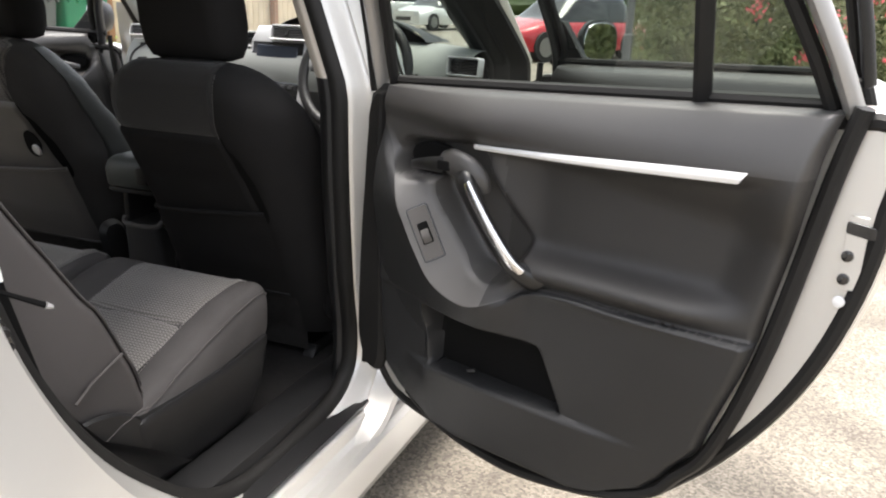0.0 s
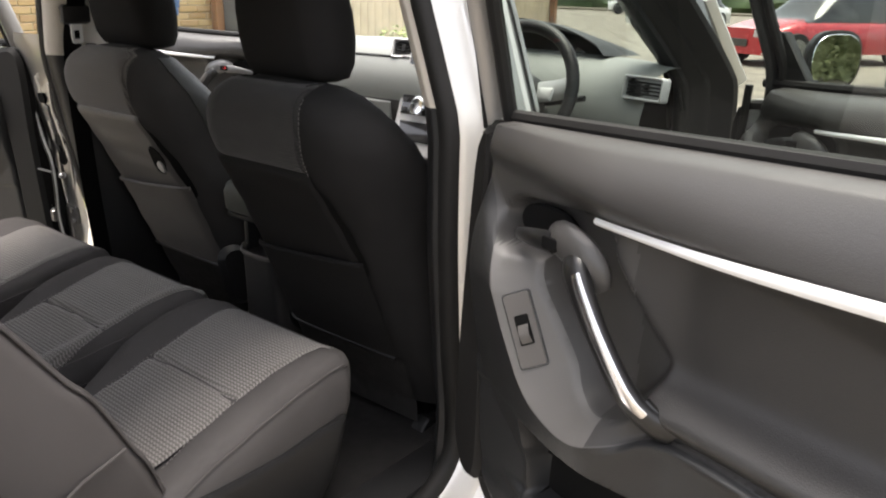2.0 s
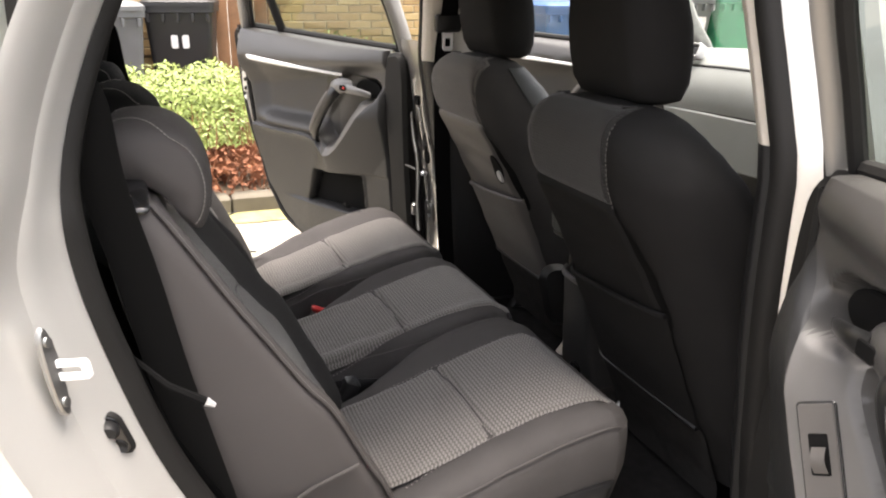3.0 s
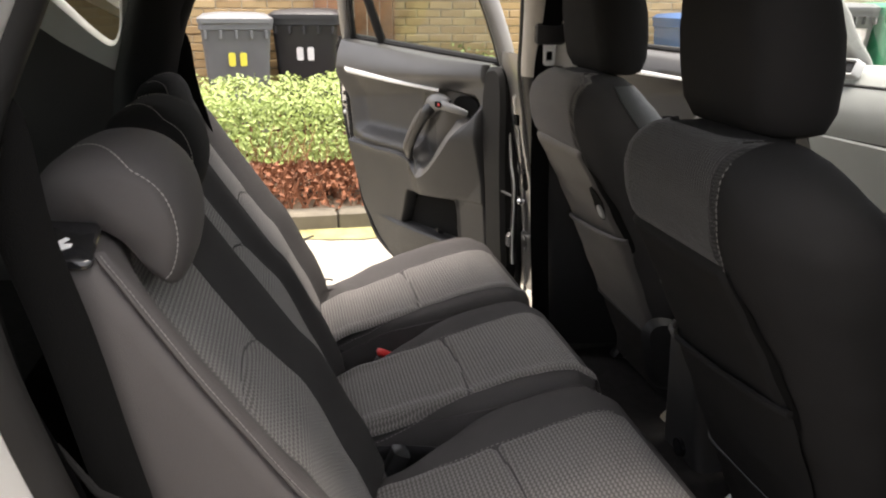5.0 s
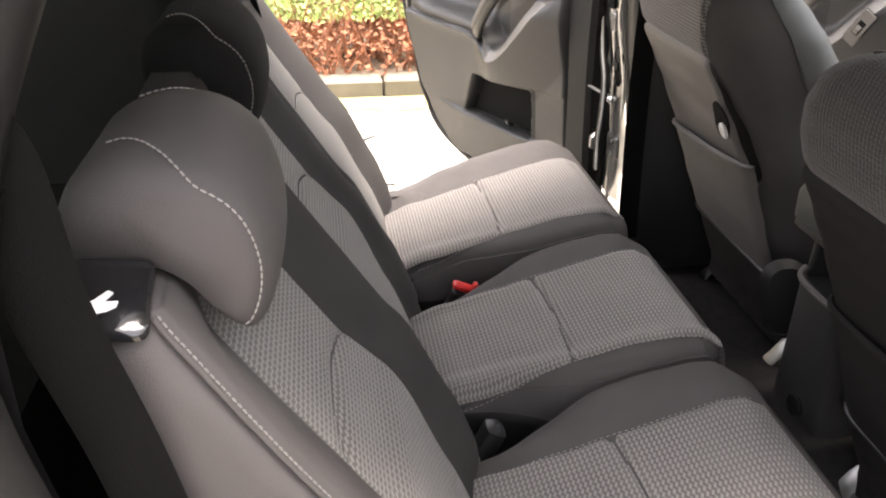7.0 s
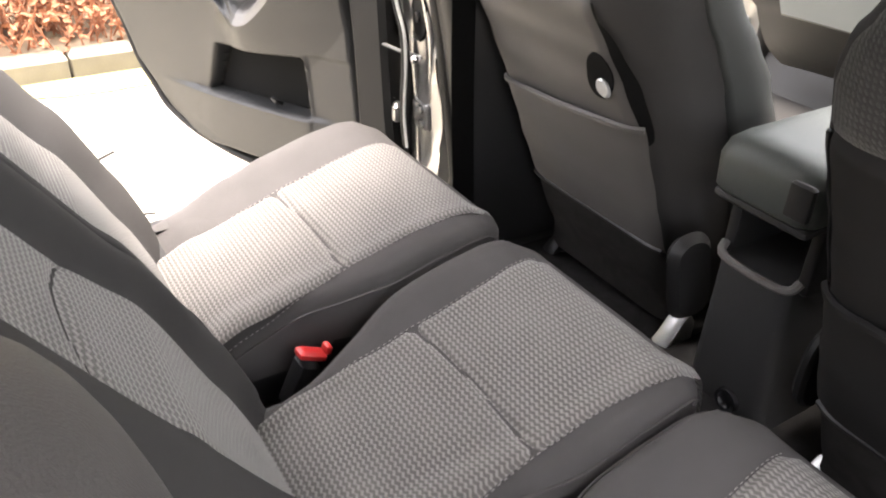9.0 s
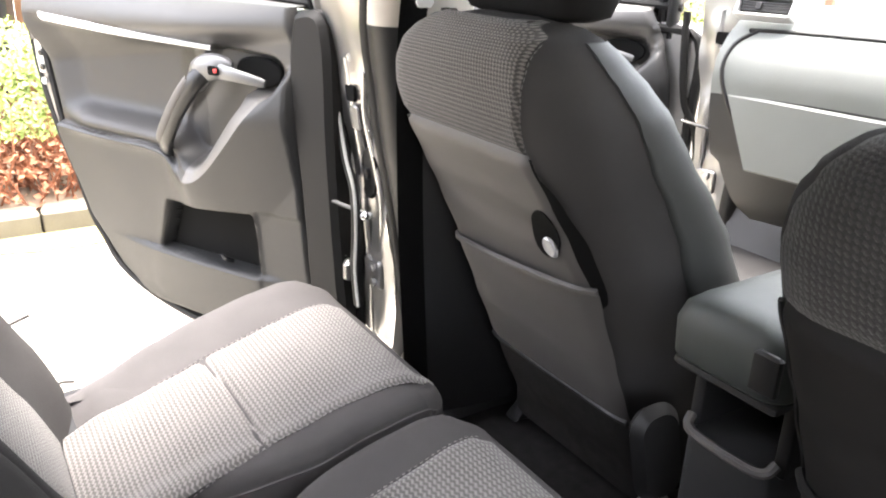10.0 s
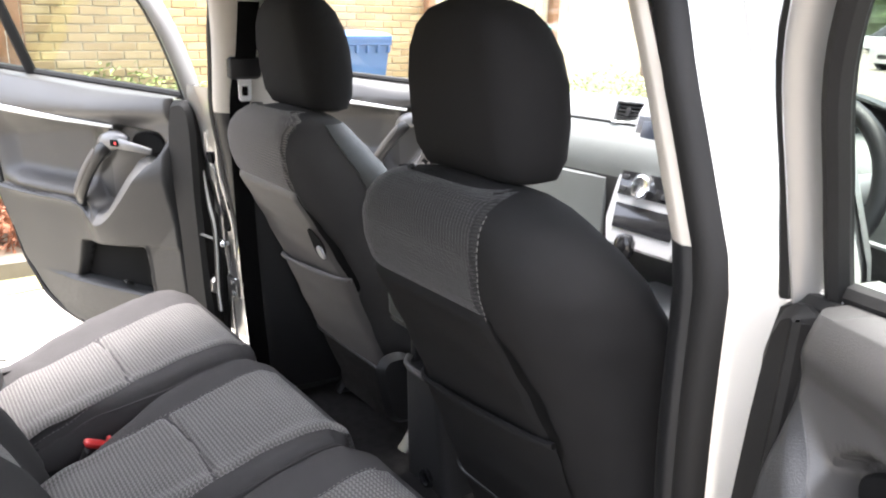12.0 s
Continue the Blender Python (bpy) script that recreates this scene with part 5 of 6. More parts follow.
        B = lambda a, b, dd: (outer * (ox + a), -0.815 + by + b, 1.078 - Z0 + dd - (0.30 * a if a < 0 else 0.55 * a) - 0.10 * b)
        rp = part("release_bezel", plate(dense(rrect(0.056, 0.054, 0.008, 4), 0.03), -0.004, 0.004, B, 0.002), M_GLOSS, st, "gloss black recline release with a white arrow mark")
        bars = bmesh.new()
        arrow = [(-0.016, -0.004), (-0.006, -0.014), (-0.005, -0.009), (0.006, -0.006), (0.013, -0.002), (0.014, 0.003), (0.004, 0.002), (0.010, 0.010), (0.006, 0.012), (-0.004, 0.003), (-0.010, 0.001)]
        plate(arrow, 0, 0.0008, lambda p, q, dd: B(0.010 - q * 0.75, p * 0.85 - 0.004, 0.0042 + dd), 0.0001, bars)
        part("arrow_mark", bars, M_WHITE, rp)
        # recliner cover and fold lever low on the door side
        part("recliner_cover", plate([(p.x, p.y) for p in curve_through([(-0.72, 0.12), (-0.715, 0.20), (-0.655, 0.245), (-0.575, 0.23), (-0.52, 0.19), (-0.50, 0.12), (-0.60, 0.07)], 5, True)], 0, 0.012, lambda a, b, dd: (outer * (hw - 0.008 + dd), a, b), 0.005), M_BLACK, st, "black recliner cover")
        part("side_piping", tube([(outer * (hw + 0.002), a, b - Z0) for a, b in [(-0.659, 0.623), (-0.617, 0.648), (-0.549, 0.671)]], 0.0028, 6), M_SIDE, st)
        part("side_piping", tube([(outer * (hw + 0.002), a, b - Z0) for a, b in [(-0.624, 0.52), (-0.567, 0.538), (-0.517, 0.542), (-0.501, 0.538)]], 0.0028, 6), M_SIDE, st)
        part("fold_lever", tube([(outer * (hw + 0.03), -0.830, 0.568), (outer * (hw + 0.07), -0.790, 0.540), (outer * (hw + 0.075), -0.748, 0.513)], [0.003, 0.004, 0.005], 6, flat=0.5), M_HOLE, st, "black fold lever")
        part("lever_tip", tube([(outer * (hw + 0.075), -0.750, 0.514), (outer * (hw + 0.077), -0.740, 0.508)], [0.0055, 0.003], 6), M_STACK, st, "pale lever tip")
    return st


rear_seat(0.383, 0.233, 0.398, 0.136, 0.412, 0.106, "dark cloth rear seat beside the open door, zigzag centre", 1)
rear_seat(-0.056, 0.204, -0.034, 0.134, -0.050, 0.095, "narrow middle rear seat in dark zigzag cloth", 0, -0.036, -0.022, -0.309)
rear_seat(-0.515, 0.248, -0.480, 0.143, -0.475, 0.105, "dark cloth rear seat by the far door, zigzag centre", -1, -0.045, -0.022, -0.328)


def buckle(x, y, z, red, label):
    b = car_part("belt_buckle", pose(x, y, z, -25, 0, 0), label)
    part("buckle_body", block((-0.018, -0.016, -0.05), (0.018, 0.016, 0.035), 0.008), M_BLACK, b)
    if red:
        part("release_button", block((-0.012, -0.022, 0.034), (0.012, 0.022, 0.048), 0.004), M_RED, b, "red release button")
        part("release_tab", block((-0.009, 0.017, 0.044), (0.009, 0.027, 0.060), 0.004), M_RED, b)
    part("strap", block((-0.014, -0.006, -0.20), (0.014, 0.006, -0.045), 0.003), M_BELT, b)
    return b


buckle(-0.272, -0.432, 0.494, True, "black belt buckle with red button between two cushions")
buckle(0.165, -0.455, 0.530, False, "black belt buckle tucked between two cushions")


def buckle_tray(x):
    t = car_part("gap_tray", pose(x, -0.40, 0.335), "black plastic tray in the gap between two rear cushions")
    part("tray", block((-0.05, -0.14, 0.0), (0.05, 0.20, 0.09), 0.01), M_RUBBER, t)
    return t


buckle_tray(0.150); buckle_tray(-0.280)


# ---- front seats ----
FBACK = [(0.42, 0.215, 0.245, 0.46), (0.46, 0.225, 0.228, 0.46), (0.52, 0.233, 0.205, 0.45), (0.58, 0.237, 0.178, 0.43), (0.66, 0.240, 0.145, 0.40), (0.76, 0.243, 0.105, 0.36), (0.86, 0.245, 0.058, 0.305), (0.92, 0.246, 0.025, 0.258), (0.98, 0.245, -0.008, 0.205),
         (1.04, 0.238, -0.030, 0.165), (1.08, 0.222, -0.040, 0.135), (1.11, 0.196, -0.040, 0.112), (1.135, 0.160, -0.030, 0.095), (1.150, 0.115, -0.012, 0.08), (1.156, 0.06, 0.01, 0.06)]


def narrow(z):
    """How much narrower the back is behind than in front."""
    return lerp_table([(0.46, 0.92), (0.70, 0.84), (0.80, 0.80), (0.98, 0.76), (1.10, 0.80), (1.16, 0.92)], z)[0]


def front_seat(x, y, label, left=1.0, right=1.0, panel=None, ribs=None, drop=0.34, square=1.0):
    st = car_part("front_seat", pose(x, y, drop), label)
    panel, ribs = panel or M_BACKPANEL, ribs or M_RIBS
    side = lambda xx: xx * (right if xx > 0 else left)
    slim = lambda xx, z: min(1.0, narrow(z) * (square if xx < 0 else 1.0))
    rings = []
    for i in range(64):
        z = 0.42 + (1.156 - 0.42) * i / 63
        w, r, f = lerp_table(FBACK, z)
        c, dpt = (f + r) / 2, f - r
        ring = []
        for px, py in rrect(2 * w, dpt, min(0.075, dpt * 0.45), 7):
            hollow = 0.045 * (1 - smooth01(0.35, 0.75, abs(px) / w)) if py > 0 else 0.0
            k = min(1.0, max(0.0, py / dpt + 0.5))
            ring.append((side(px) * (slim(px, z) + (1 - slim(px, z)) * k ** 0.8), c + py - hollow, z - 0.34))
        rings.append(ring)
    body = skin(rings)
    tree = BVHTree.FromBMesh(body)
    part("backrest", body, M_BOLSTER if x < 0 else M_SEAT_SHADE, st, "backrest darkened to stand for shade with deep bolsters", 60)
    # smooth panel round the front half of the bolster, on both sides
    for a, b, corner in ((31, 0, range(0, 8)), (16, 15, range(15, 7, -1))) if x < 0 else ():
        rows = []
        for step, r in enumerate(rings[2:62]):
            p, q, mid = Vector(r[a]), Vector(r[b]), sum((Vector(v) for v in r), Vector()) / len(r)
            at = 0.34 + 0.58 * (step / 59) ** 2.4
            pts = [p.lerp(q, at + (1 - at) * k) for k in (0.0, 0.07, 0.3, 0.65)] + [Vector(r[i]) for i in corner]
            rows.append([v + (v - mid).normalized() * (0.0003 if i == 0 else 0.004) for i, v in enumerate(pts)])
        part("bolster_panel", skin(rows, False, False), M_SIDEPANEL, st, "smooth grey side panel of the backrest", 60)

    def rear_face(xx, z, off):
        w, r, f = lerp_table(FBACK, z)
        dpt = f - r
        w *= slim(xx, z) * (right if xx > 0 else left)
        rad = min(0.075, dpt * 0.45) * slim(xx, z)
        over = max(0.0, abs(xx) - (w - rad)) / rad
        edge = rad * (1 - math.sqrt(max(0.0, 1 - min(1, over) ** 2)))
        found = tree.ray_cast(Vector((xx, -1.0, z - 0.34)), Vector((0, 1, 0)))[0]
        return Vector((xx, (min(found.y, r + edge + 0.10) if found else r + edge) - off, z - 0.34))

    # patterned band across the shoulders
    def band_span(z):
        w = lerp_table(FBACK, z)[0]
        return -(w * slim(-1, z) * left - 0.006), min(0.118 + 0.014 * smooth01(1.00, 1.10, z), w * slim(1, z) * right - 0.006)

    def band(s, t):
        z = 0.985 + 0.165 * math.sin(t * math.pi / 2)
        lo, hi = band_span(z)
        p = rear_face(lo + (hi - lo) * s, z, 0.0075 - 0.0085 * smooth01(0.972, 1, abs(2 * s - 1)) - 0.008 * smooth01(0.06, 0.0, t))
        return p + Vector((0, 0, 0.005 * smooth01(0.70, 0.92, t) - 0.007 * smooth01(0.97, 1.0, t)))
    part("shoulder_band", sheet(band, 64, 32, None, lambda s, t: (band_span(0.985 + 0.169 * math.sin(t * math.pi / 2))[0] * (1 - s) + band_span(0.985 + 0.169 * math.sin(t * math.pi / 2))[1] * s, 0.20 * t)), ribs, st, "ribbed grey cloth across the shoulders", 70)
    # board on the back
    def board(s, t):
        z = 0.755 + 0.235 * t
        lo, hi = -0.188 - 0.010 * (1 - t), 0.128 + 0.036 * (1 - t)
        p = rear_face(lo + (hi - lo) * s, z, 0.010 - 0.009 * smooth01(0.95, 1.0, abs(2 * s - 1)) - 0.008 * smooth01(0.96, 1, t))
        return p
    bd = part("back_board", sheet(board, 30, 24), panel, st, "smooth grey seat back panel", 60)
    # a strip laid on the back, black for the shade in the gap
    part("board_gap", sheet(lambda s, t: rear_face(0.126 + 0.036 * (1 - t) + (0.006 + 0.020 * math.sin(math.pi * min(1, t * 1.15)) ** 0.5) * s, 0.765 + 0.222 * t, 0.0045), 4, 24), M_HOLE, st, "dark strip standing for the shaded gap beside the seat back panel", 60)
    part("board_edge", tube([rear_face(-0.190 - 0.010 * (1 - t), 0.760 + 0.225 * t, 0.004) for t in [k / 20 for k in range(21)]], 0.0035, 6), M_BLACK, st)
    if x < 0:
        hx, hz = 0.118, 0.868
        el = [2 * math.pi * k / 24 for k in range(24)]
        # no hollow is cut; the black oval stands for the recess's shade
        hole = bmesh.new()
        skin([[rear_face(hx - 0.012 + 0.030 * k * math.cos(a) + 0.012 * k * math.sin(a), hz + 0.042 * k * math.sin(a), o) for a in el] for k, o in ((1.0, 0.0105), (0.97, 0.0128), (0.5, 0.0124))], True, True, hole)
        hk = part("hook_recess", hole, M_HOLE, bd, "raised black oval standing for the shaded hook recess")
        part("bag_hook", skin([[rear_face(hx - 0.006 + 0.014 * k * math.cos(a), hz - 0.018 + 0.016 * k * math.sin(a), o) for a in el] for k, o in ((1.0, 0.0125), (1.0, 0.016), (0.85, 0.0185), (0.4, 0.0175))], True, True), M_STACK, hk, "small round plastic bag hook")

    # map pocket, its lower hem and carpet strip
    def pocket_fn(s, t):
        z = 0.545 + (0.217 + 0.032 * s) * t
        lo, hi = -0.200 - 0.020 * (1 - t), 0.168 + 0.004 * (1 - t)
        bulge = 0.016 * math.sin(math.pi * s) ** 0.6 * (0.35 + 0.65 * t)
        return rear_face(lo + (hi - lo) * s, z, 0.008 + bulge)
    part("map_pocket", sheet(pocket_fn, 26, 16), panel, st, "grey vinyl map pocket", 60)
    top = [rear_face(-0.200 + 0.368 * k / 20, 0.762 + 0.032 * k / 20, 0.010 + 0.016 * math.sin(math.pi * k / 20) ** 0.6) for k in range(21)]
    part("pocket_hem", tube(top, 0.006, 6), panel, st)
    low = [rear_face((2 * k / 20 - 1) * 0.18 - 0.012, 0.548, 0.012) for k in range(21)]
    part("pocket_lower_hem", tube(low, 0.005, 6), M_BLACK, st)
    def skirt(s, t):
        z = 0.372 + 0.178 * t
        return rear_face((2 * s - 1) * 0.185, z, 0.008 + 0.004 * math.sin(math.pi * t))
    part("carpet_skirt", sheet(skirt, 16, 8), M_CARPET, st, "black felt strip below the pocket", 60)
    # cushion seen past the sides
    rings = []
    for z, w, a, b in ((0.42, 0.20, 0.38, 0.80), (0.46, 0.235, 0.33, 0.84), (0.54, 0.25, 0.27, 0.86), (0.60, 0.245, 0.26, 0.85), (0.625, 0.22, 0.29, 0.82)):
        rings.append([(px, (a + b) / 2 + py, z - 0.34) for px, py in rrect(2 * w, b - a, 0.06, 5)])
    part("cushion", skin(rings), M_BOLSTER, st, "dark cloth seat cushion")
    part("seat_valance", skin([[(px, 0.60 + py, z) for px, py in rrect(2 * w, d2, 0.05, 4)] for z, w, d2 in ((0.05, 0.205, 0.42), (0.08, 0.225, 0.46), (0.14, 0.235, 0.50))]), M_BLACK, st, "black plastic seat valance")
    # headrest on two posts
    rings = []
    for z, w, d, yc in ((1.150, 0.100, 0.050, 0.075), (1.158, 0.128, 0.082, 0.073), (1.185, 0.142, 0.105, 0.070), (1.23, 0.147, 0.115, 0.066), (1.28, 0.145, 0.118, 0.060), (1.32, 0.136, 0.112, 0.054), (1.352, 0.118, 0.098, 0.049), (1.374, 0.092, 0.075, 0.046), (1.386, 0.055, 0.045, 0.045), (1.388, 0.02, 0.02, 0.045)):
        rings.append([(px * (1.0 if x < 0 else 0.90), yc + py * (1.0 if x < 0 else 1.08) + 0.012 * (px / w) ** 2, z - 0.34) for px, py in rrect(2 * w, d, d * 0.46, 7)])
    fine = []
    for a, b in zip(rings, rings[1:]):
        for k in range(3):
            fine.append([tuple(p[i] + (q[i] - p[i]) * k / 3 for i in range(3)) for p, q in zip(a, b)])
    fine.append(rings[-1])
    part("headrest", skin(fine), M_HEAD, st, "rounded dark cloth headrest", 70)
    for sd in (-1, 1):
        part("headrest_post", tube([(sd * 0.06, 0.05, 1.10 - 0.34), (sd * 0.06, 0.07, 1.19 - 0.34)], 0.006, 8), M_CHROME, st)
    # stitched seam beside the band, curving over the shoulder
    seam = []
    for k in range(36):
        q = 0.86 * k / 35
        z = 0.985 + 0.150 * math.sin(q * math.pi / 2)
        w = lerp_table(FBACK, z)[0]
        t = (z - 0.985) / 0.15
        seam.append(rear_face(band_span(z)[1] + 0.004, z, 0.0035))
    part("stitching", stitches(seam, 0.006, 0.003, 0.0009), M_THREAD_DARK, st)
    # rails on the floor
    for sd in (-1, 1):
        rl = part("seat_rail", block((sd * 0.18 - 0.016, 0.26, -0.005), (sd * 0.18 + 0.016, 0.80, 0.025), 0.006), M_BLACK, st, "black seat rail")
        part("rail_foot", plate([(0.215, 0.0), (0.285, 0.0), (0.285, 0.040), (0.268, 0.066), (0.248, 0.052), (0.228, 0.022)] if sd * x < 0 else [(0.235, 0.0), (0.285, 0.0), (0.285, 0.026), (0.265, 0.034), (0.242, 0.016)], -0.018, 0.018, lambda a, b, dd: (sd * 0.18 + dd, a, b), 0.004), M_STEEL if sd * x < 0 else M_BLACK, rl, "dull steel rail end")
        part("rail_leg", block((sd * 0.18 - 0.012, 0.36, 0.025), (sd * 0.18 + 0.012, 0.66, 0.12), 0.006), M_BLACK, st)
    # recliner cover on both sides
    for sd in (-1, 1):
        tall = x < 0 and sd > 0
        part("side_shield", plate(rrect(0.10, 0.18, 0.046, 6) if tall else rrect(0.14, 0.16, 0.06, 5), 0, 0.028 if tall else 0.02, lambda a, b, dd: (sd * (0.235 + dd), (0.165 if tall else 0.30) + a - 0.25 * b * tall, (0.212 if tall else 0.20) + b), 0.014 if tall else 0.006), M_BLACK, st, "black recliner cover")
    return st


front_seat(-0.385, 0.030, "dark cloth front passenger seat with hook and map pocket", drop=0.330, square=1.28)
# driver's back board and ribs take darker cloths to stand for shade
front_seat(0.345, -0.05, "dark cloth driver's seat, its back darkened for shade", 1.04, 1.22, M_HEAD, M_RIBS_SHADE, 0.316)


# ---- centre console ----
def console():
    c = car_part("centre_console", pose(-0.008, 0.03, 0.31), "black centre console with padded arm rest box")
    Z = lambda z: z - 0.345
    rings = []
    for z, w, a, b in ((0.345, 0.082, 0.155, 1.0), (0.45, 0.075, 0.145, 1.0), (0.60, 0.066, 0.135, 0.75), (0.665, 0.062, 0.130, 0.60), (0.67, 0.058, 0.135, 0.60)):
        rings.append([(px, (a + b) / 2 + py, Z(z)) for px, py in rrect(2 * w, b - a, 0.02, 4)])
    part("console_body", skin(rings), M_DASHLOW, c, "dark grey plastic console body")
    for sd in (-1, 1):
        part("console_cheek", block((sd * 0.066 - 0.010, 0.155, Z(0.66)), (sd * 0.066 + 0.010, 0.60, Z(0.775)), 0.006), M_BLACK, c)
    part("bin_back", block((-0.07, 0.30, Z(0.66)), (0.07, 0.32, Z(0.775)), 0.004), M_GLOSS, c)
    part("bin_lip", tube(curve_through([(-0.066, 0.15, Z(0.685)), (-0.05, 0.134, Z(0.670)), (0.05, 0.134, Z(0.670)), (0.066, 0.15, Z(0.685))], 5), 0.007, 8), M_BACKPANEL, c, "grey edge of the open rear bin")
    part("lid_edge", block((-0.077, 0.106, Z(0.768)), (0.077, 0.55, Z(0.786)), 0.006), M_DASHLOW, c, "dark rim below the arm rest")
    rings = []
    for z, cut in ((0.784, 0.004), (0.79, 0.0), (0.835, -0.002), (0.855, 0.004), (0.866, 0.016), (0.871, 0.04)):
        rings.append([(px, 0.322 + py, Z(z) + 0.004 * math.cos(px * 14)) for px, py in rrect(0.165 - 2 * cut, 0.455 - 2 * cut, 0.030, 6)])
    part("arm_rest", skin(rings), M_LID, c, "padded dark grey arm rest lid", 60)
    part("lid_catch", block((0.045, 0.088, Z(0.80)), (0.080, 0.10, Z(0.852)), 0.006), M_BLACK, c)
    part("socket", skin([[(0.012 + r * math.cos(a), 0.146 - h, Z(0.43) + r * math.sin(a)) for a in [2 * math.pi * k / 18 for k in range(18)]] for r, h in ((0.022, 0.0), (0.020, 0.008), (0.014, 0.008), (0.013, 0.002))], True, True), M_GLOSS, c, "round black power socket")
    # gear area in front of the box
    part("gear_tunnel", block((-0.10, 0.56, Z(0.55)), (0.10, 0.98, Z(0.70)), 0.02), M_STACK, c, "silver gear lever surround")
    part("gear_gaiter", skin([[(r * math.cos(a), 0.72 + r * math.sin(a), Z(z)) for a in [2 * math.pi * k / 14 for k in range(14)]] for z, r in ((0.70, 0.055), (0.74, 0.035), (0.78, 0.016))], True, True), M_BLACK, c)
    part("gear_knob", skin([[(r * math.cos(a), 0.72 + r * math.sin(a), Z(z)) for a in [2 * math.pi * k / 14 for k in range(14)]] for z, r in ((0.78, 0.012), (0.82, 0.014), (0.84, 0.024), (0.865, 0.026), (0.88, 0.018), (0.884, 0.006))], True, True), M_GLOSS, c, "gloss black gear knob")
    return c


console()

# ---- dashboard ----
def dashboard():
    d = car_part("dashboard", pose(0, 0.94, 0.62), "grey soft-touch dashboard with silver centre stack")
    Y, Z = (lambda y: y - 0.9), (lambda z: z - 0.62)
    prof = [(0.98, 0.64), (0.90, 0.70), (0.83, 0.80), (0.80, 0.90), (0.792, 0.96), (0.79, 1.00), (0.80, 1.045), (0.83, 1.09), (0.88, 1.125), (0.96, 1.138), (1.08, 1.128), (1.22, 1.085)]
    line = curve_through(prof, 4)

    def top(s, t):
        x = -0.615 + 1.345 * s
        p = line[int(round(t * (len(line) - 1)))]
        bow = 0.06 * (x / 0.73) ** 2
        return (x, Y(p.x - bow * (1 if t > 0.2 else 0.4)), Z(p.y - 0.02 * (x / 0.73) ** 4))
    n = len(line) - 1
    part("upper_pad", sheet(lambda s, t: top(s, (16 + (n - 16) * t) / n), 40, n - 16), M_DASH, d, "soft grey upper dash pad", 60)
    part("lower_dash", sheet(lambda s, t: top(s, 16 * t / n), 40, 16), M_DASHLOW, d, "dark lower dash", 60)
    part("pad_seam", tube([top(s, 28 / n) for s in [0.03 + 0.36 * k / 12 for k in range(13)]], 0.0045, 6), M_BLACK, d, "dark seam under the dash pad")
    deep = lambda zz: lerp_table([(0.64, 0.98), (0.70, 0.90), (0.80, 0.83), (0.90, 0.80), (0.96, 0.792), (1.00, 0.79), (1.045, 0.80), (1.09, 0.83)], zz)[0]
    part("fascia_gap", tube(curve_through([(a, Y(deep(zz) - 0.06 * (a / 0.73) ** 2), Z(zz - 0.006)) for a, zz in ((-0.555, 1.088), (-0.588, 1.06), (-0.596, 1.01), (-0.575, 0.94), (-0.535, 0.865), (-0.50, 0.80))], 4), 0.005, 6), M_BLACK, d, "dark gap round the glove box panel")
    part("driver_trim_line", tube([Vector(top(s, 15.5 / n)) + Vector((0, -0.006, 0)) for s in [0.80 + 0.16 * k / 12 for k in range(13)]], 0.006, 6), M_STACK, d)

    def vent(x, y, z, w, h, tilt, yaw):
        m = Matrix.Translation((x, Y(y), Z(z))) @ Euler((radians(tilt), 0, radians(yaw))).to_matrix().to_4x4()
        T = lambda a, b, dd: m @ Vector((a, -dd, b))
        outer, hole = rrect(w, h, 0.008, 3), rrect(w - 0.014, h - 0.014, 0.004, 3)
        v = part("air_vent", skin([[T(a, b, -0.02) for a, b in outer], [T(a, b, 0.006) for a, b in outer], [T(a, b, 0.010) for a, b in inset(outer, 0.003)], [T(a, b, 0.008) for a, b in hole], [T(a, b, -0.015) for a, b in hole]], True, False), M_STACK, d, "air vent with silver surround")
        part("vent_back", plate(hole, -0.016, -0.012, T, 0.001), M_GLOSS, v)
        nb = 4
        for k in range(nb):
            zz = (-0.5 + (k + 0.5) / nb) * (h - 0.024)
            part("vent_slat", plate(rrect(w - 0.024, 0.005, 0.001, 1), -0.010, 0.004, lambda a, b, dd: T(a, zz + b, dd), 0.0008), M_BLACK, v)
        part("vent_tab", plate(rrect(0.012, h * 0.35, 0.002, 1), 0.0, 0.009, lambda a, b, dd: T(a - w * 0.1, b, dd), 0.001), M_BLACK, v)
    vent(0.726, 0.748, 1.080, 0.118, 0.060, -8, -10)
    vent(-0.548, 0.795, 1.130, 0.125, 0.046, -24, 10)
    vent(-0.135, 0.845, 1.115, 0.105, 0.062, -20, 14)
    vent(0.055, 0.835, 1.145, 0.165, 0.056, -22, 0)
    # centre stack
    st = plate([(-0.125, 0.86), (-0.10, 0.80), (0.10, 0.80), (0.125, 0.86), (0.135, 1.13), (0.12, 1.175), (-0.09, 1.165), (-0.11, 1.12)], 0, 0.03, lambda a, b, dd: (a, Y(0.828 - dd + (b - 1.0) * 0.28), Z(b)), 0.008)
    cs = part("centre_fascia", st, M_STACK, d, "silver centre stack")
    F = lambda a, b, dd: (a, Y(0.796 - dd + (b - 1.0) * 0.28), Z(b))
    part("screen", plate([(-0.078, 1.015), (0.088, 1.015), (0.088, 1.105), (-0.078, 1.105)], 0, 0.004, F, 0.002), M_SCREEN, cs, "dark touch screen")
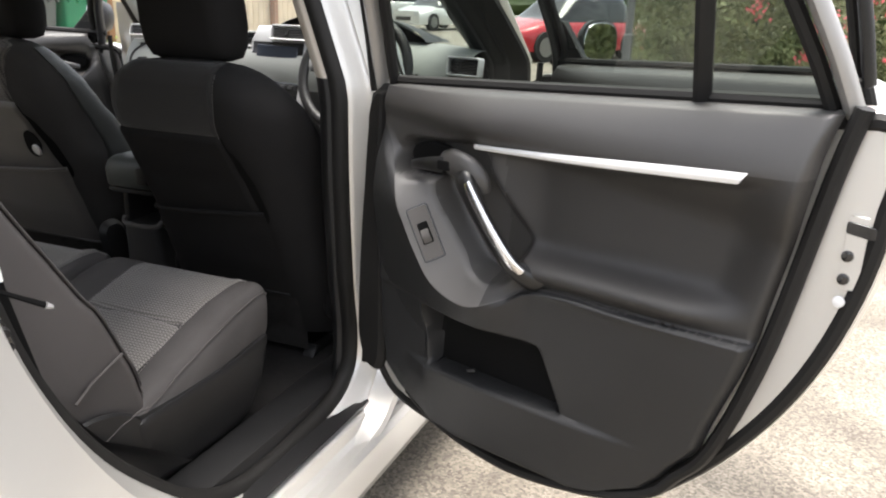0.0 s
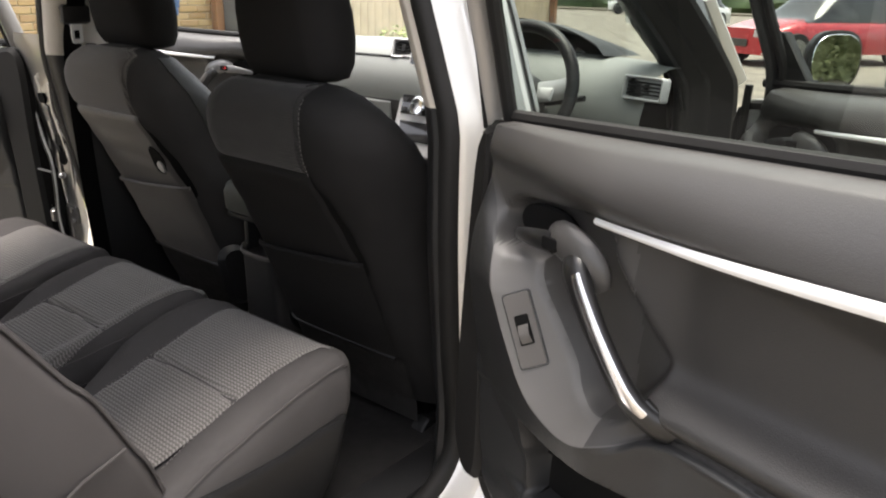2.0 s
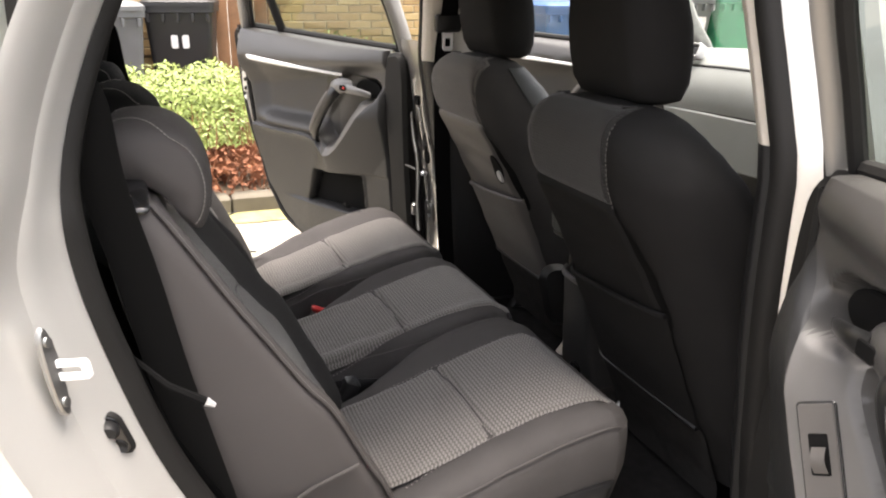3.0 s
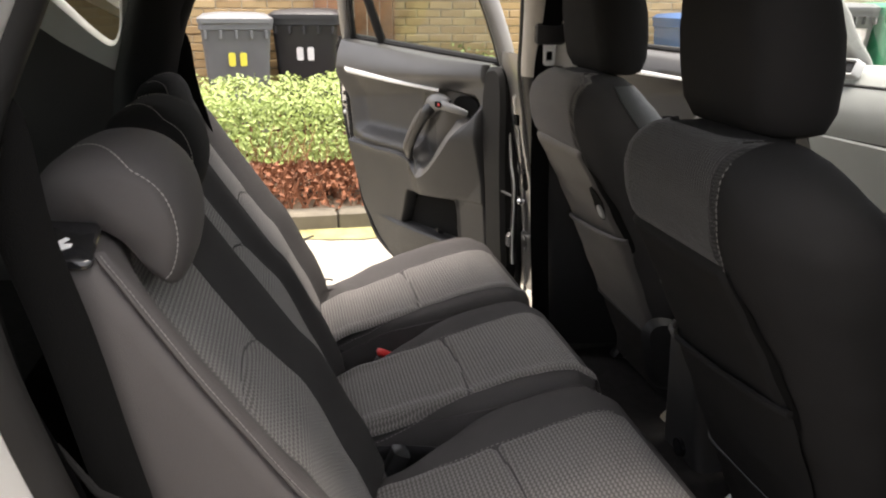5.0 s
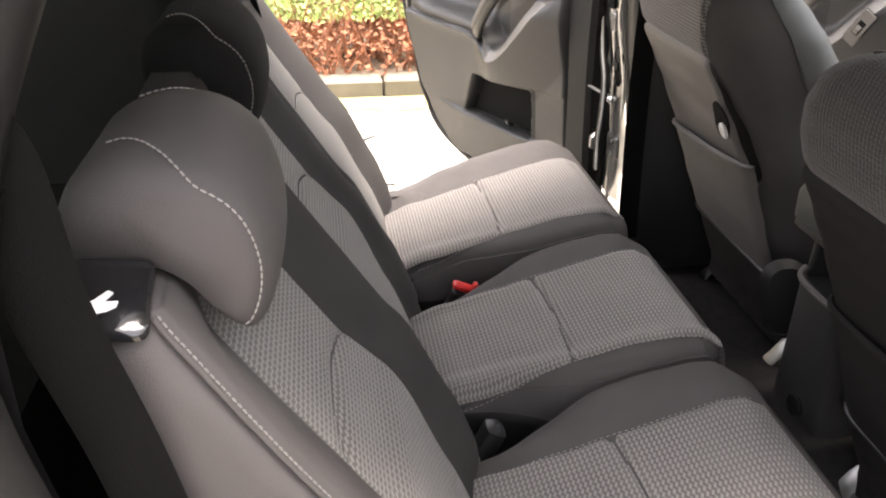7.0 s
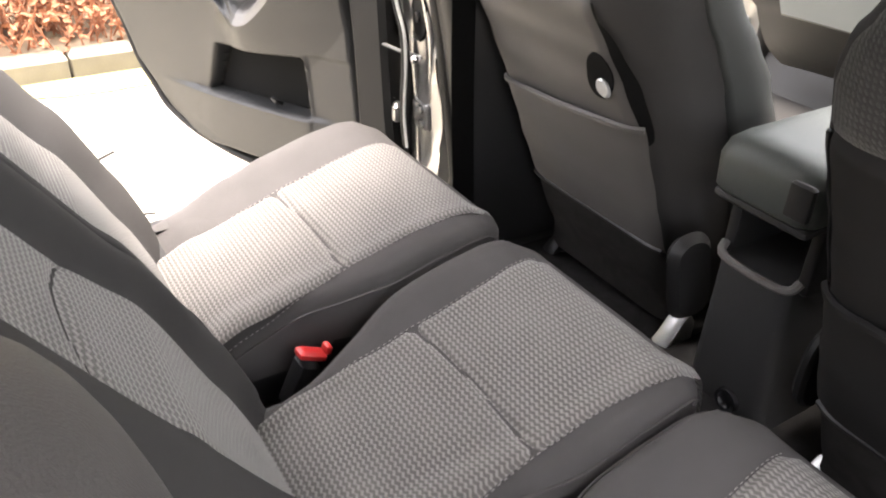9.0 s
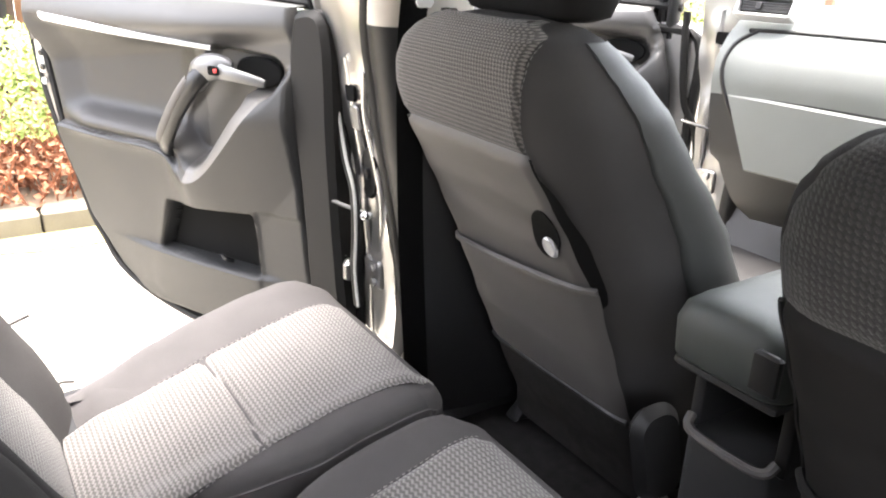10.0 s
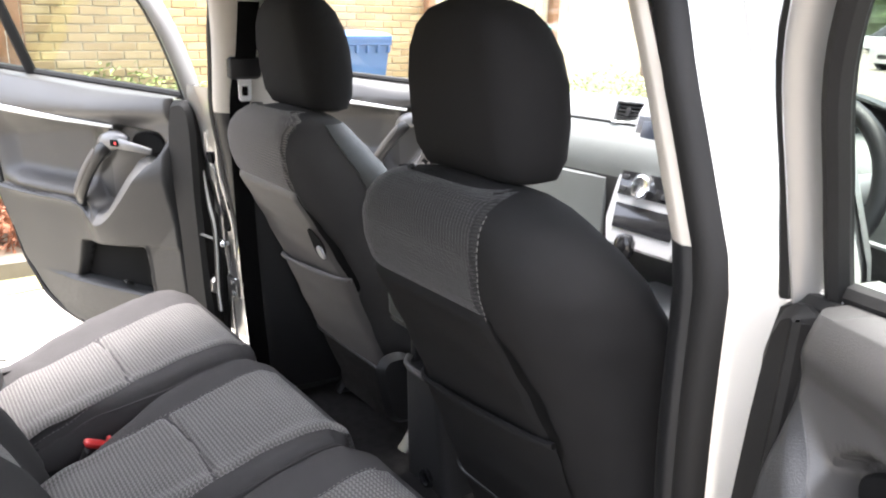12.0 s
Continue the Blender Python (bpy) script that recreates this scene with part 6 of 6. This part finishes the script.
    part("screen_bezel", plate([(-0.098, 1.005), (0.108, 1.005), (0.108, 1.115), (-0.098, 1.115)], -0.003, 0.001, F, 0.002), M_GLOSS, cs)
    part("control_field", plate([(-0.10, 0.925), (0.105, 0.925), (0.105, 0.985), (-0.10, 0.985)], -0.002, 0.002, F, 0.002), M_GLOSS, cs, "black heater control field")
    part("heater_knob", skin([[F(-0.025 + r * math.cos(a), 0.955 + r * math.sin(a), h) for a in [2 * math.pi * k / 22 for k in range(22)]] for r, h in ((0.030, 0), (0.029, 0.016), (0.024, 0.02), (0.020, 0.018))], True, True), M_CHROME, cs, "round silver heater knob")
    for x in (-0.085, 0.045, 0.075):
        for z in (0.94, 0.968):
            part("button", plate(rrect(0.020, 0.012, 0.002, 2), 0.001, 0.005, lambda a, b, dd: F(x + a, z + b, dd), 0.001), M_BLACK, cs)
    part("tray_slot", plate([(-0.09, 0.845), (0.09, 0.845), (0.095, 0.905), (-0.095, 0.905)], 0.0, 0.0015, F, 0.0005), M_GLOSS, cs)
    # instrument hood
    hood = sheet(lambda s, t: (-0.06 + 0.60 * s, Y(0.88 + 0.22 * t), Z(1.128 + 0.088 * math.sin(math.pi * s) ** 0.6 * (1 - 0.55 * t ** 2) + 0.01 * (1 - t))), 24, 8)
    part("instrument_hood", hood, M_BLACK, d, "black instrument hood")
    part("instrument_face", sheet(lambda s, t: (-0.03 + 0.54 * s, Y(0.95 + 0.02 * t), Z(1.125 + 0.078 * math.sin(math.pi * s) ** 0.6 * t)), 16, 4), M_GLOSS, d, "dark instrument face")
    part("warning_lamp", block((0.08, Y(0.940), Z(1.150)), (0.098, Y(0.946), Z(1.165)), 0.002), M_RED, d, "red warning light cover")
    gb = plate([(-0.515, 0.80), (-0.16, 0.80), (-0.155, 0.955), (-0.575, 0.955)], 0, 0.012, lambda a, b, dd: (a, Y(0.80 - dd + 0.06 * (0.9 - b) ** 2 * 10 + 0.06 * (a / 0.73) ** 2 * -1), Z(b)), 0.005)
    part("glove_box", gb, M_DASH, d, "grey glove box lid")
    part("lower_shelf", block((0.40, Y(0.80), Z(0.93)), (0.66, Y(0.84), Z(0.985)), 0.006), M_BLACK, d)
    return d


dashboard()


def steering_wheel():
    w = car_part("steering_wheel", pose(0.405, 0.680, 1.050, 66, 0, 0), "black steering wheel with silver spokes")
    R = 0.18
    pts = [(R * math.cos(a), R * math.sin(a), 0) for a in [2 * math.pi * k / 40 for k in range(40)]]
    part("rim", tube(pts, 0.0165, 10, closed=True), M_BLACK, w, "black leather rim")
    hub = []
    for k, h in ((1.0, -0.02), (1.0, 0.01), (0.85, 0.028), (0.5, 0.036)):
        hub.append([(x * k, y * k - 0.005, h - 0.03) for x, y in rrect(0.165, 0.125, 0.05, 6)])
    part("airbag_cover", skin(hub), M_DASHLOW, w, "dark horn pad")
    for a, wd in ((10, 0.028), (170, 0.028), (250, 0.02), (290, 0.02)):
        c, s = math.cos(radians(a)), math.sin(radians(a))
        part("spoke", tube([(0.06 * c, 0.06 * s, -0.02), (0.12 * c, 0.12 * s, -0.016), (R * c, R * s, 0)], wd, 8, flat=0.35, side=(-s, c, 0)), M_STACK, w, "silver spoke")
    for sd in (-1, 1):
        part("spoke_buttons", block((sd * 0.105 - 0.022, -0.012, -0.006), (sd * 0.105 + 0.022, 0.022, 0.006), 0.005), M_STACK, w)
    part("badge", skin([[(0.024 * k * math.cos(a), 0.006 + 0.016 * k * math.sin(a), h) for a in [2 * math.pi * i / 20 for i in range(20)]] for k, h in ((1, 0.004), (0.9, 0.010), (0.4, 0.010))], True, True), M_CHROME, w)
    part("column", tube([(0, 0, -0.03), (0, -0.05, -0.20)], 0.05, 12), M_DASHLOW, w, "steering column shroud")
    for sd in (-1, 1):
        part("stalk", tube([(sd * 0.04, -0.01, -0.06), (sd * 0.19, 0.02, -0.05)], 0.008, 8), M_BLACK, w, "black column stalk")
    return w


steering_wheel()


# ---- belts on the door pillars ----
def front_belt(sx):
    b = car_part("seat_belt", pose(sx * 0.598, 0.010, 0.39) if sx < 0 else pose(0.64, 0.15, 0.39), "black seat belt hanging on the door pillar")
    lean = lambda z: sx * -0.34 * max(0.0, z + 0.39 - 1.08)
    path = curve_through([(lean(z), y, z) for y, z in ((0.02, 1.00), (0.025, 0.86), (0.022, 0.72), (0.03, 0.40), (0.05, 0.05))], 6)
    part("webbing", tube(path, 0.025, 8, flat=0.10, side=(0, 1, 0)), M_BELT, b, "black webbing")
    x0 = lean(0.82)
    part("tongue_cover", block((x0 - 0.012, -0.014, 0.80), (x0 + 0.012, 0.062, 0.85), 0.006), M_BLACK, b)
    flat_tongue = lambda pts, dx: [(x0 + dx, 0.024 + a, 0.778 + b) for a, b in pts]
    rim = [(-0.022, 0.028), (-0.016, 0.018), (-0.015, -0.022), (-0.010, -0.028), (0.010, -0.028), (0.015, -0.022), (0.016, 0.018), (0.022, 0.028)]
    slot = [(-0.007, 0.006), (-0.008, 0.0), (-0.008, -0.014), (-0.006, -0.016), (0.006, -0.016), (0.008, -0.014), (0.008, 0.0), (0.007, 0.006)]
    part("tongue", skin([flat_tongue(rim, -0.0015), flat_tongue(rim, 0.0015), flat_tongue(slot, 0.0015), flat_tongue(slot, -0.0015)], True, False, None, True), M_STRIP, b, "bright slotted belt tongue")
    part("upper_anchor", block((lean(1.0) - 0.014, -0.015, 0.97), (lean(1.0) + 0.016, 0.065, 1.03), 0.010), M_GREYTRIM, b, "pale upper anchor cover")
    return b


front_belt(-1); front_belt(1)


def rear_belt(sx):
    b = car_part("rear_seat_belt", pose(sx * (0.64 if sx > 0 else 0.66), -0.93, 0.60), "black rear seat belt beside the backrest")
    path = curve_through([(sx * -0.012, 0.074, 0.615), (sx * -0.012, 0.088, 0.59), (sx * -0.010, 0.097, 0.50), (sx * -0.010, 0.120, 0.393), (sx * -0.008, 0.146, 0.25), (0.0, 0.19, 0.05), (sx * 0.01, 0.23, -0.12)], 6)
    part("webbing", tube(path, 0.024, 8, flat=0.10, side=(0, 1, 0)), M_BELT, b, "black webbing")
    part("belt_guide", block((-0.016, 0.056, 0.590), (0.010, 0.096, 0.612), 0.009), M_GREYTRIM, b, "small pale grey belt guide")
    return b


rear_belt(1); rear_belt(-1)


# ---- outside: kerb, hedge, wall, bins, far side ----
rng = random.Random(7)


def kerb_line():
    k = thing("kerb", pose(-3.06, 0, 0), "weathered concrete kerb stones along the parking bay", "kerb", kind="structure")
    y = -4.0
    while y < 8.0:
        ln = 0.915
        bm = block((-0.14, y + 0.004, -0.1), (0.0, y + ln - 0.004, 0.122 + rng.uniform(-0.004, 0.004)), 0.016)
        part("kerb_stone", bm, M_KERB, k)
        y += ln
    return k


kerb_line()
bm = sheet(lambda s, t: (-8.0 + 4.80 * s, -6 + 16 * t, 0.10 + 0.03 * noise.noise((s * 20, t * 40, 0))), 20, 40)
tagged(part("planting_bed", bm, M_SOIL), "bare brown soil behind the kerb", "soil", kind="structure")


def moss_strip():
    """Mossy grit in the channel below the kerb, with a ragged edge."""
    def at(s, t):
        y = -4.0 + 12.0 * t
        w = 0.16 + 0.09 * noise.noise((y * 1.7, 0, 1)) + 0.05 * noise.noise((y * 7, 0, 2))
        return (-3.062 + w * s, y, 0.012 + 0.014 * (1 - s) ** 2)
    tagged(part("moss_strip", sheet(at, 4, 200), M_MOSS), "yellow-brown mossy grit along the kerb", "moss", kind="structure")


moss_strip()


def leaf_cloud(bm, n, place, size, r):
    """Many small folded leaves; place() gives a point and its outward way."""
    for _ in range(n):
        p, o = place()
        s = size * r.uniform(0.6, 1.3)
        d = (o + Vector((r.uniform(-1, 1), r.uniform(-1, 1), r.uniform(-0.6, 1)))).normalized()
        e = d.cross(Vector((r.uniform(-1, 1), r.uniform(-1, 1), r.uniform(-1, 1)))).normalized()
        f = d.cross(e)
        a, b = bm.verts.new(p - e * s), bm.verts.new(p + e * s)
        c, g = bm.verts.new(p + f * s * 0.5 + d * s * 0.2), bm.verts.new(p - f * s * 0.5 + d * s * 0.2)
        bm.faces.new((a, c, b)); bm.faces.new((a, b, g))


def low_hedge():
    h = thing("hedge", pose(-3.3, 0, 0.1), "clipped low hedge, bright green on top and bare red-brown twigs below", "hedge")
    r = random.Random(3)
    bm = bmesh.new()

    def place():
        y = r.uniform(-2.6, 1.15)
        lump = 0.07 * noise.noise((y * 2.2, 0, 3)) + 0.05 * noise.noise((y * 6, 1, 3))
        q = r.random()
        if q < 0.6:
            z = r.uniform(0.26, 0.60)
            x = -0.10 - 0.55 * (z - 0.28) + lump + r.uniform(-0.10, 0.03)
            x -= 0.05 * noise.noise((y * 5, z * 5, 9))
            return Vector((x, y, z)), Vector((1, 0, 0.5))
        x = r.uniform(-1.5, -0.28)
        z = 0.57 + 0.05 * smooth01(-0.3, -0.9, x) + lump + 0.05 * noise.noise((x * 5, y * 5, 0)) + r.uniform(-0.08, 0.03)
        return Vector((x, y, z)), Vector((0.3, 0, 1))
    leaf_cloud(bm, 24000, place, 0.0175, r)
    tagged(part("foliage", bm, M_LEAF, h, "dense small yellow-green leaves", tidy=False), kind="stuff")
    bm = bmesh.new()
    for _ in range(1500):
        y, x = r.uniform(-2.6, 1.15), r.uniform(-1.2, 0.10)
        p = Vector((x, y, 0.0))
        top = p + Vector((r.uniform(-0.16, 0.16), r.uniform(-0.25, 0.25), r.uniform(0.22, 0.52)))
        mid = (p + top) / 2 + Vector((r.uniform(-0.06, 0.06), r.uniform(-0.06, 0.06), 0))
        tube([p, mid, top], [0.005, 0.004, 0.0015], 4, bm)
    tagged(part("brushwood", bm, M_TWIG, h, "bare red-brown twigs", tidy=False), kind="stuff")
    bm = bmesh.new()

    def fallen():
        return Vector((r.uniform(-0.6, 0.16), r.uniform(-2.6, 1.2), r.uniform(0.0, 0.26))), Vector((0, 0, 1))
    leaf_cloud(bm, 5000, fallen, 0.024, r)
    tagged(part("leaf_litter", bm, M_TWIG, h, "dry brown leaves among the stems", tidy=False), kind="stuff")
    return h


low_hedge()


def weeds():
    bm = bmesh.new()
    r = random.Random(5)

    def place():
        y, x = r.uniform(0.3, 8.0), r.uniform(-6.1, -4.6)
        top = 0.30 + 0.35 * max(0, noise.noise((x * 1.2, y * 1.2, 4))) + 0.25 * smooth01(-5.2, -6.0, x) + 0.24 * math.exp(-((y - 1.15) / 0.6) ** 2) * r.random()
        return Vector((x, y, 0.1 + r.random() ** 0.7 * top)), Vector((0, 0, 1))
    leaf_cloud(bm, 14000, place, 0.034, r)
    tagged(part("weeds", bm, M_LEAF, None, "rough grass and weeds below the wall", tidy=False), "rough grass and weeds below the brick wall", "weeds", kind="stuff")


weeds()


def bin_thing(x, y, z, turn, m, lid, label, mark=None):
    b = thing("wheelie_bin", pose(x, y, z, 0, 0, turn), label, "wheelie bin", "wheelie bins")
    rings = []
    for zz, w, d in ((0.0, 0.42, 0.48), (0.12, 0.44, 0.52), (0.90, 0.55, 0.68), (0.905, 0.585, 0.72), (0.96, 0.585, 0.72), (0.965, 0.56, 0.70)):
        rings.append([(py, px, zz + 0.03) for px, py in rrect(w, d, 0.04, 4)])
    part("bin_body", skin(rings), m, b, "ribbed plastic bin body", 30)
    for k in range(5):
        part("rib", block((0.33, -0.24 + 0.12 * k - 0.012, 0.86), (0.372, -0.24 + 0.12 * k + 0.012, 0.93), 0.004), m, b)
    rings = []
    for zz, w, d in ((0.985, 0.60, 0.75), (1.02, 0.60, 0.75), (1.05, 0.52, 0.66), (1.065, 0.30, 0.40)):
        rings.append([(py, px, zz) for px, py in rrect(w, d, 0.06, 4)])
    part("lid", skin(rings), lid, b, "closed bin lid")
    part("bin_handle", tube([(-0.40, -0.22, 0.98), (-0.40, 0.22, 0.98)], 0.014, 8), m, b)
    for sd in (-1, 1):
        part("bin_wheel", skin([[(-0.26 + r * math.cos(a), sd * 0.25 + h, 0.10 + r * math.sin(a)) for a in [2 * math.pi * k / 18 for k in range(18)]] for r, h in ((0.10, -0.025), (0.10, 0.025))], True, True), M_TYRE, b)
    if mark:
        bars = bmesh.new()
        for dy in (-0.045, 0.045):
            plate([(dy + a, 0.70 + c) for a, c in rrect(0.055, 0.11, 0.016, 3)], 0, 0.004, lambda a, c, dd: (0.332 + dd + (c - 0.66) * 0.1, a, c), 0.001, bars)
        part("number_bars", bars, mark, b, "stick-on bars")
    return b


bin_thing(-5.75, -0.985, 0.11, 4, M_BIN_GREY, M_BIN_GREY, "grey wheelie bin with pale yellow marks by the wall", M_YELLOW)
bin_thing(-5.92, -0.36, 0.14, -9, M_BIN_BLACK, M_BIN_BLACK, "black wheelie bin with a black lid by the wall", M_WHITE)
bin_thing(-6.0, 3.35, 0.11, 0, M_BIN_BLUE, M_BIN_BLUE, "blue wheelie bin among the weeds")
bin_thing(-5.95, 4.78, 0.22, 6, M_BIN_GREY, M_BIN_GREY, "grey wheelie bin before the pale fence")
bin_thing(-5.90, 5.42, 0.22, -4, M_BIN_GREEN, M_BIN_GREEN, "green wheelie bin before the pale fence")


def boards(name, x, y0, y1, z1, width, mat, label, part_name="board"):
    f = thing(name, pose(x, y0, 0.1), label, name.replace("_", " "), kind="structure")
    y = 0.0
    while y < y1 - y0 - 0.01:
        w = min(width, y1 - y0 - y)
        part(part_name, block((rng.uniform(-0.004, 0.004) - 0.01, y + 0.003, 0.0), (0.012, y + w - 0.003, z1 + rng.uniform(-0.01, 0.01)), 0.003), mat, f)
        y += w
    for zz in (0.4, z1 - 0.4):
        part("rail", block((-0.06, 0, zz), (-0.012, y1 - y0, zz + 0.07), 0.004), mat, f)
    return f


boards("wooden_gate", -6.22, -0.30, 0.44, 2.3, 0.12, M_WOOD, "brown stained board gate in the brick wall")
boards("pale_fence", -6.25, 4.50, 11.5, 2.0, 0.14, M_FENCE, "pale timber board fence")
for y in (4.45, 6.3, 8.1, 9.9, 11.5):
    tagged(part("fence_post", block((-6.23, y - 0.05, 0.05), (-6.13, y + 0.05, 2.2), 0.006), M_WOOD), "square brown timber fence post", "fence post", "fence posts")


# right-hand side ahead: flowering bank, lamp post, parked cars, far road
def bush_bank(where, label, seed):
    h = thing("flowering_hedge", where, label, "hedge")
    r = random.Random(seed)
    bm = bmesh.new()

    def place():
        x = r.uniform(-3.4, 6.5)
        z = r.uniform(0.0, 2.6)
        y = -0.3 * x * 0.3 + 0.55 * noise.noise((x * 0.9, z * 0.9, 0)) + 0.25 * noise.noise((x * 2.5, z * 2.5, 2)) - 0.1 * z + r.uniform(-0.12, 0.45)
        return Vector((x, y, z)), Vector((0, -1, 0.4))
    leaf_cloud(bm, 30000, place, 0.055, r)
    tagged(part("foliage", bm, M_BUSH, h, "mixed green leaves", tidy=False), kind="stuff")
    bm = bmesh.new()
    heads = [(r.uniform(-1.5, 6.0), r.uniform(0.5, 2.3)) for _ in range(60)]

    def petal():
        x0, z0 = r.choice(heads)
        x, z = x0 + r.gauss(0, 0.08), z0 + r.gauss(0, 0.07)
        y = -0.3 * x * 0.3 + 0.55 * noise.noise((x * 0.9, z * 0.9, 0)) - 0.1 * z - 0.28
        return Vector((x, y, z)), Vector((0, -1, 0.3))
    leaf_cloud(bm, 1800, petal, 0.04, r)
    tagged(part("blossom", bm, M_FLOWER, h, "clusters of pink flowers", tidy=False), kind="stuff")
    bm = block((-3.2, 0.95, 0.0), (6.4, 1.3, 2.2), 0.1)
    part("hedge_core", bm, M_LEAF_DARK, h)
    return h


bush_bank(pose(2.5, 12.5, 0), "tall green hedge with pink flowers beside the road", 11)
# unseen hedge, added so that the wing mirror has foliage to reflect
bush_bank(pose(12.0, 4.0, 0, 0, 0, -90), "green flowering hedge added out of view for the wing mirror to reflect", 12)
lp = thing("lamp_post", pose(-0.55, 11.0, 0), "plain grey steel lamp post", "lamp post")
part("pole", tube([(0, 0, 0), (0, 0, 2.0), (0, 0, 4.5)], [0.06, 0.055, 0.05], 12), M_BIN_GREY, lp)
part("base_door", block((-0.066, -0.066, 0.0), (0.066, 0.066, 0.8), 0.02), M_BIN_GREY, lp)


def parked_car(x, y, turn, paint, label):
    c = thing("parked_car", pose(x, y, 0, 0, 0, turn), label, "car", "parked cars")
    def body(s, t):
        yy = -2.0 + 4.0 * s
        k = abs(yy) / 2.0
        half = 0.84 - 0.12 * k ** 4
        top = 0.86 - 0.18 * smooth01(0.5, 1.0, yy / 2.0) - 0.06 * smooth01(0.6, 1, -yy / 2)
        a = math.pi * t
        return (half * math.copysign(abs(math.cos(a)) ** 0.35, math.cos(a)), yy, 0.22 + (top - 0.22) * abs(math.sin(a)) ** 0.45)
    part("body", sheet(body, 30, 20), paint, c)
    part("front_end", sheet(lambda s, t: (-0.70 + 1.4 * s, 2.0 + 0.06 * math.sin(math.pi * s), 0.22 + 0.46 * t), 8, 4), paint, c)
    part("rear_end", sheet(lambda s, t: (-0.70 + 1.4 * s, -2.0 - 0.06 * math.sin(math.pi * s), 0.22 + 0.56 * t), 8, 4), paint, c)
    def cabin(s, t):
        yy = -1.75 + 2.8 * s
        top = 0.84 + 0.62 * smooth01(0.0, 0.22, s) * smooth01(1.0, 0.62, s)
        a = math.pi * t
        return (0.70 * math.copysign(abs(math.cos(a)) ** 0.45, math.cos(a)) * (1 - 0.16 * abs(math.sin(a))), yy, 0.80 + (top - 0.80) * abs(math.sin(a)) ** 0.5)
    part("cabin_glass", sheet(cabin, 24, 16), M_GLOSS, c)
    part("roof", sheet(lambda s, t: (-0.52 + 1.04 * s, -1.1 + 1.3 * t, 1.455 + 0.03 * math.sin(math.pi * s) * math.sin(math.pi * t)), 8, 8), paint, c)
    for sx in (-1, 1):
        part("headlight", plate(rrect(0.30, 0.14, 0.05, 4), 0, 0.03, lambda a, b, dd: (sx * 0.56 + a, 2.0 + dd, 0.60 + b), 0.01), M_STACK, c, "clear headlight")
        for yy in (-1.3, 1.3):
            w = part("wheel", skin([[(sx * 0.74 + dx, yy + r * math.cos(a), 0.31 + r * math.sin(a)) for a in [2 * math.pi * k / 20 for k in range(20)]] for dx, r in ((-0.1, 0.30), (-0.09, 0.31), (0.09, 0.31), (0.1, 0.29))], True, True), M_TYRE, c)
            part("rim", skin([[(sx * 0.845, yy + r * math.cos(a), 0.31 + r * math.sin(a)) for a in [2 * math.pi * k / 16 for k in range(16)]] for r in (0.20, 0.05)], True, True), M_STEEL, w)
    part("grille", plate(rrect(0.7, 0.14, 0.04, 3), 0, 0.02, lambda a, b, dd: (a, 2.05 + dd, 0.42 + b), 0.006), M_GLOSS, c)
    return c


parked_car(-2.9, 16.2, 150, M_REDPAINT, "red hatchback parked across the road")
parked_car(-10.5, 27.0, 165, M_SILVER, "silver hatchback parked beside a red one")
parked_car(-19.0, 42.0, 90, M_SILVER, "silver car parked far along the road")
tagged(part("far_pavement", block((-45, 46.5, -0.05), (25, 49.5, 0.11), 0.02), M_KERB), "pale pavement along the far road", "pavement", kind="structure")
tagged(part("far_hedge", sheet(lambda s, t: (-60 + 110 * s, 52 + 1.2 * noise.noise((s * 40, t * 4, 0)), 4.5 * t), 160, 12), M_LEAF_DARK), "dark green hedge along the far road", "hedge", kind="backdrop")


# ---- brick wall, last ----
def brick_wall():
    w = thing("brick_wall", pose(-6.3, 0, 0.0), "yellow stock brick boundary wall", "wall", kind="structure")
    L, H, G = 0.215, 0.065, 0.010
    shapes = []
    for k in range(4):
        bm = block((-0.05, 0.0, 0.0), (0.012 + 0.002 * k, L - 0.001 * k, H), 0.005)
        me = bpy.data.meshes.new("brick")
        bm.to_mesh(me); bm.free()
        me.materials.append(M_BRICK)
        shapes.append(me)
    done = 0
    rest = bmesh.new()
    for y0, y1 in ((0.44, 4.45), (-6.0, -0.30)):
        part("mortar", block((-0.10, y0, 0.0), (0.0, y1, 2.4), 0.004), M_MORTAR, w)
        rows = int(2.4 / (H + G))
        for j in range(rows):
            y = y0 + (0 if j % 2 else -(L + G) / 2)
            z = j * (H + G)
            while y < y1:
                a, b = max(y, y0), min(y + L, y1)
                if b - a > 0.03:
                    near = 0.35 < z < 1.75 and (0.44 <= y < 2.0 or -1.9 < y < -0.3)
                    if near and b - a > L - 0.002 and done < 300:
                        ob = new("brick", rng.choice(shapes))
                        ob.location = (rng.uniform(-0.003, 0.003), a, z)
                        ob.parent = w
                        done += 1
                    else:
                        block((-0.05, a, z), (0.012 + rng.uniform(-0.003, 0.003), b, z + H), 0.005, rest)
                y += L + G
    tagged(part("brickwork", rest, M_BRICK, w, "rest of the brick courses", tidy=False), kind="stuff")


brick_wall()
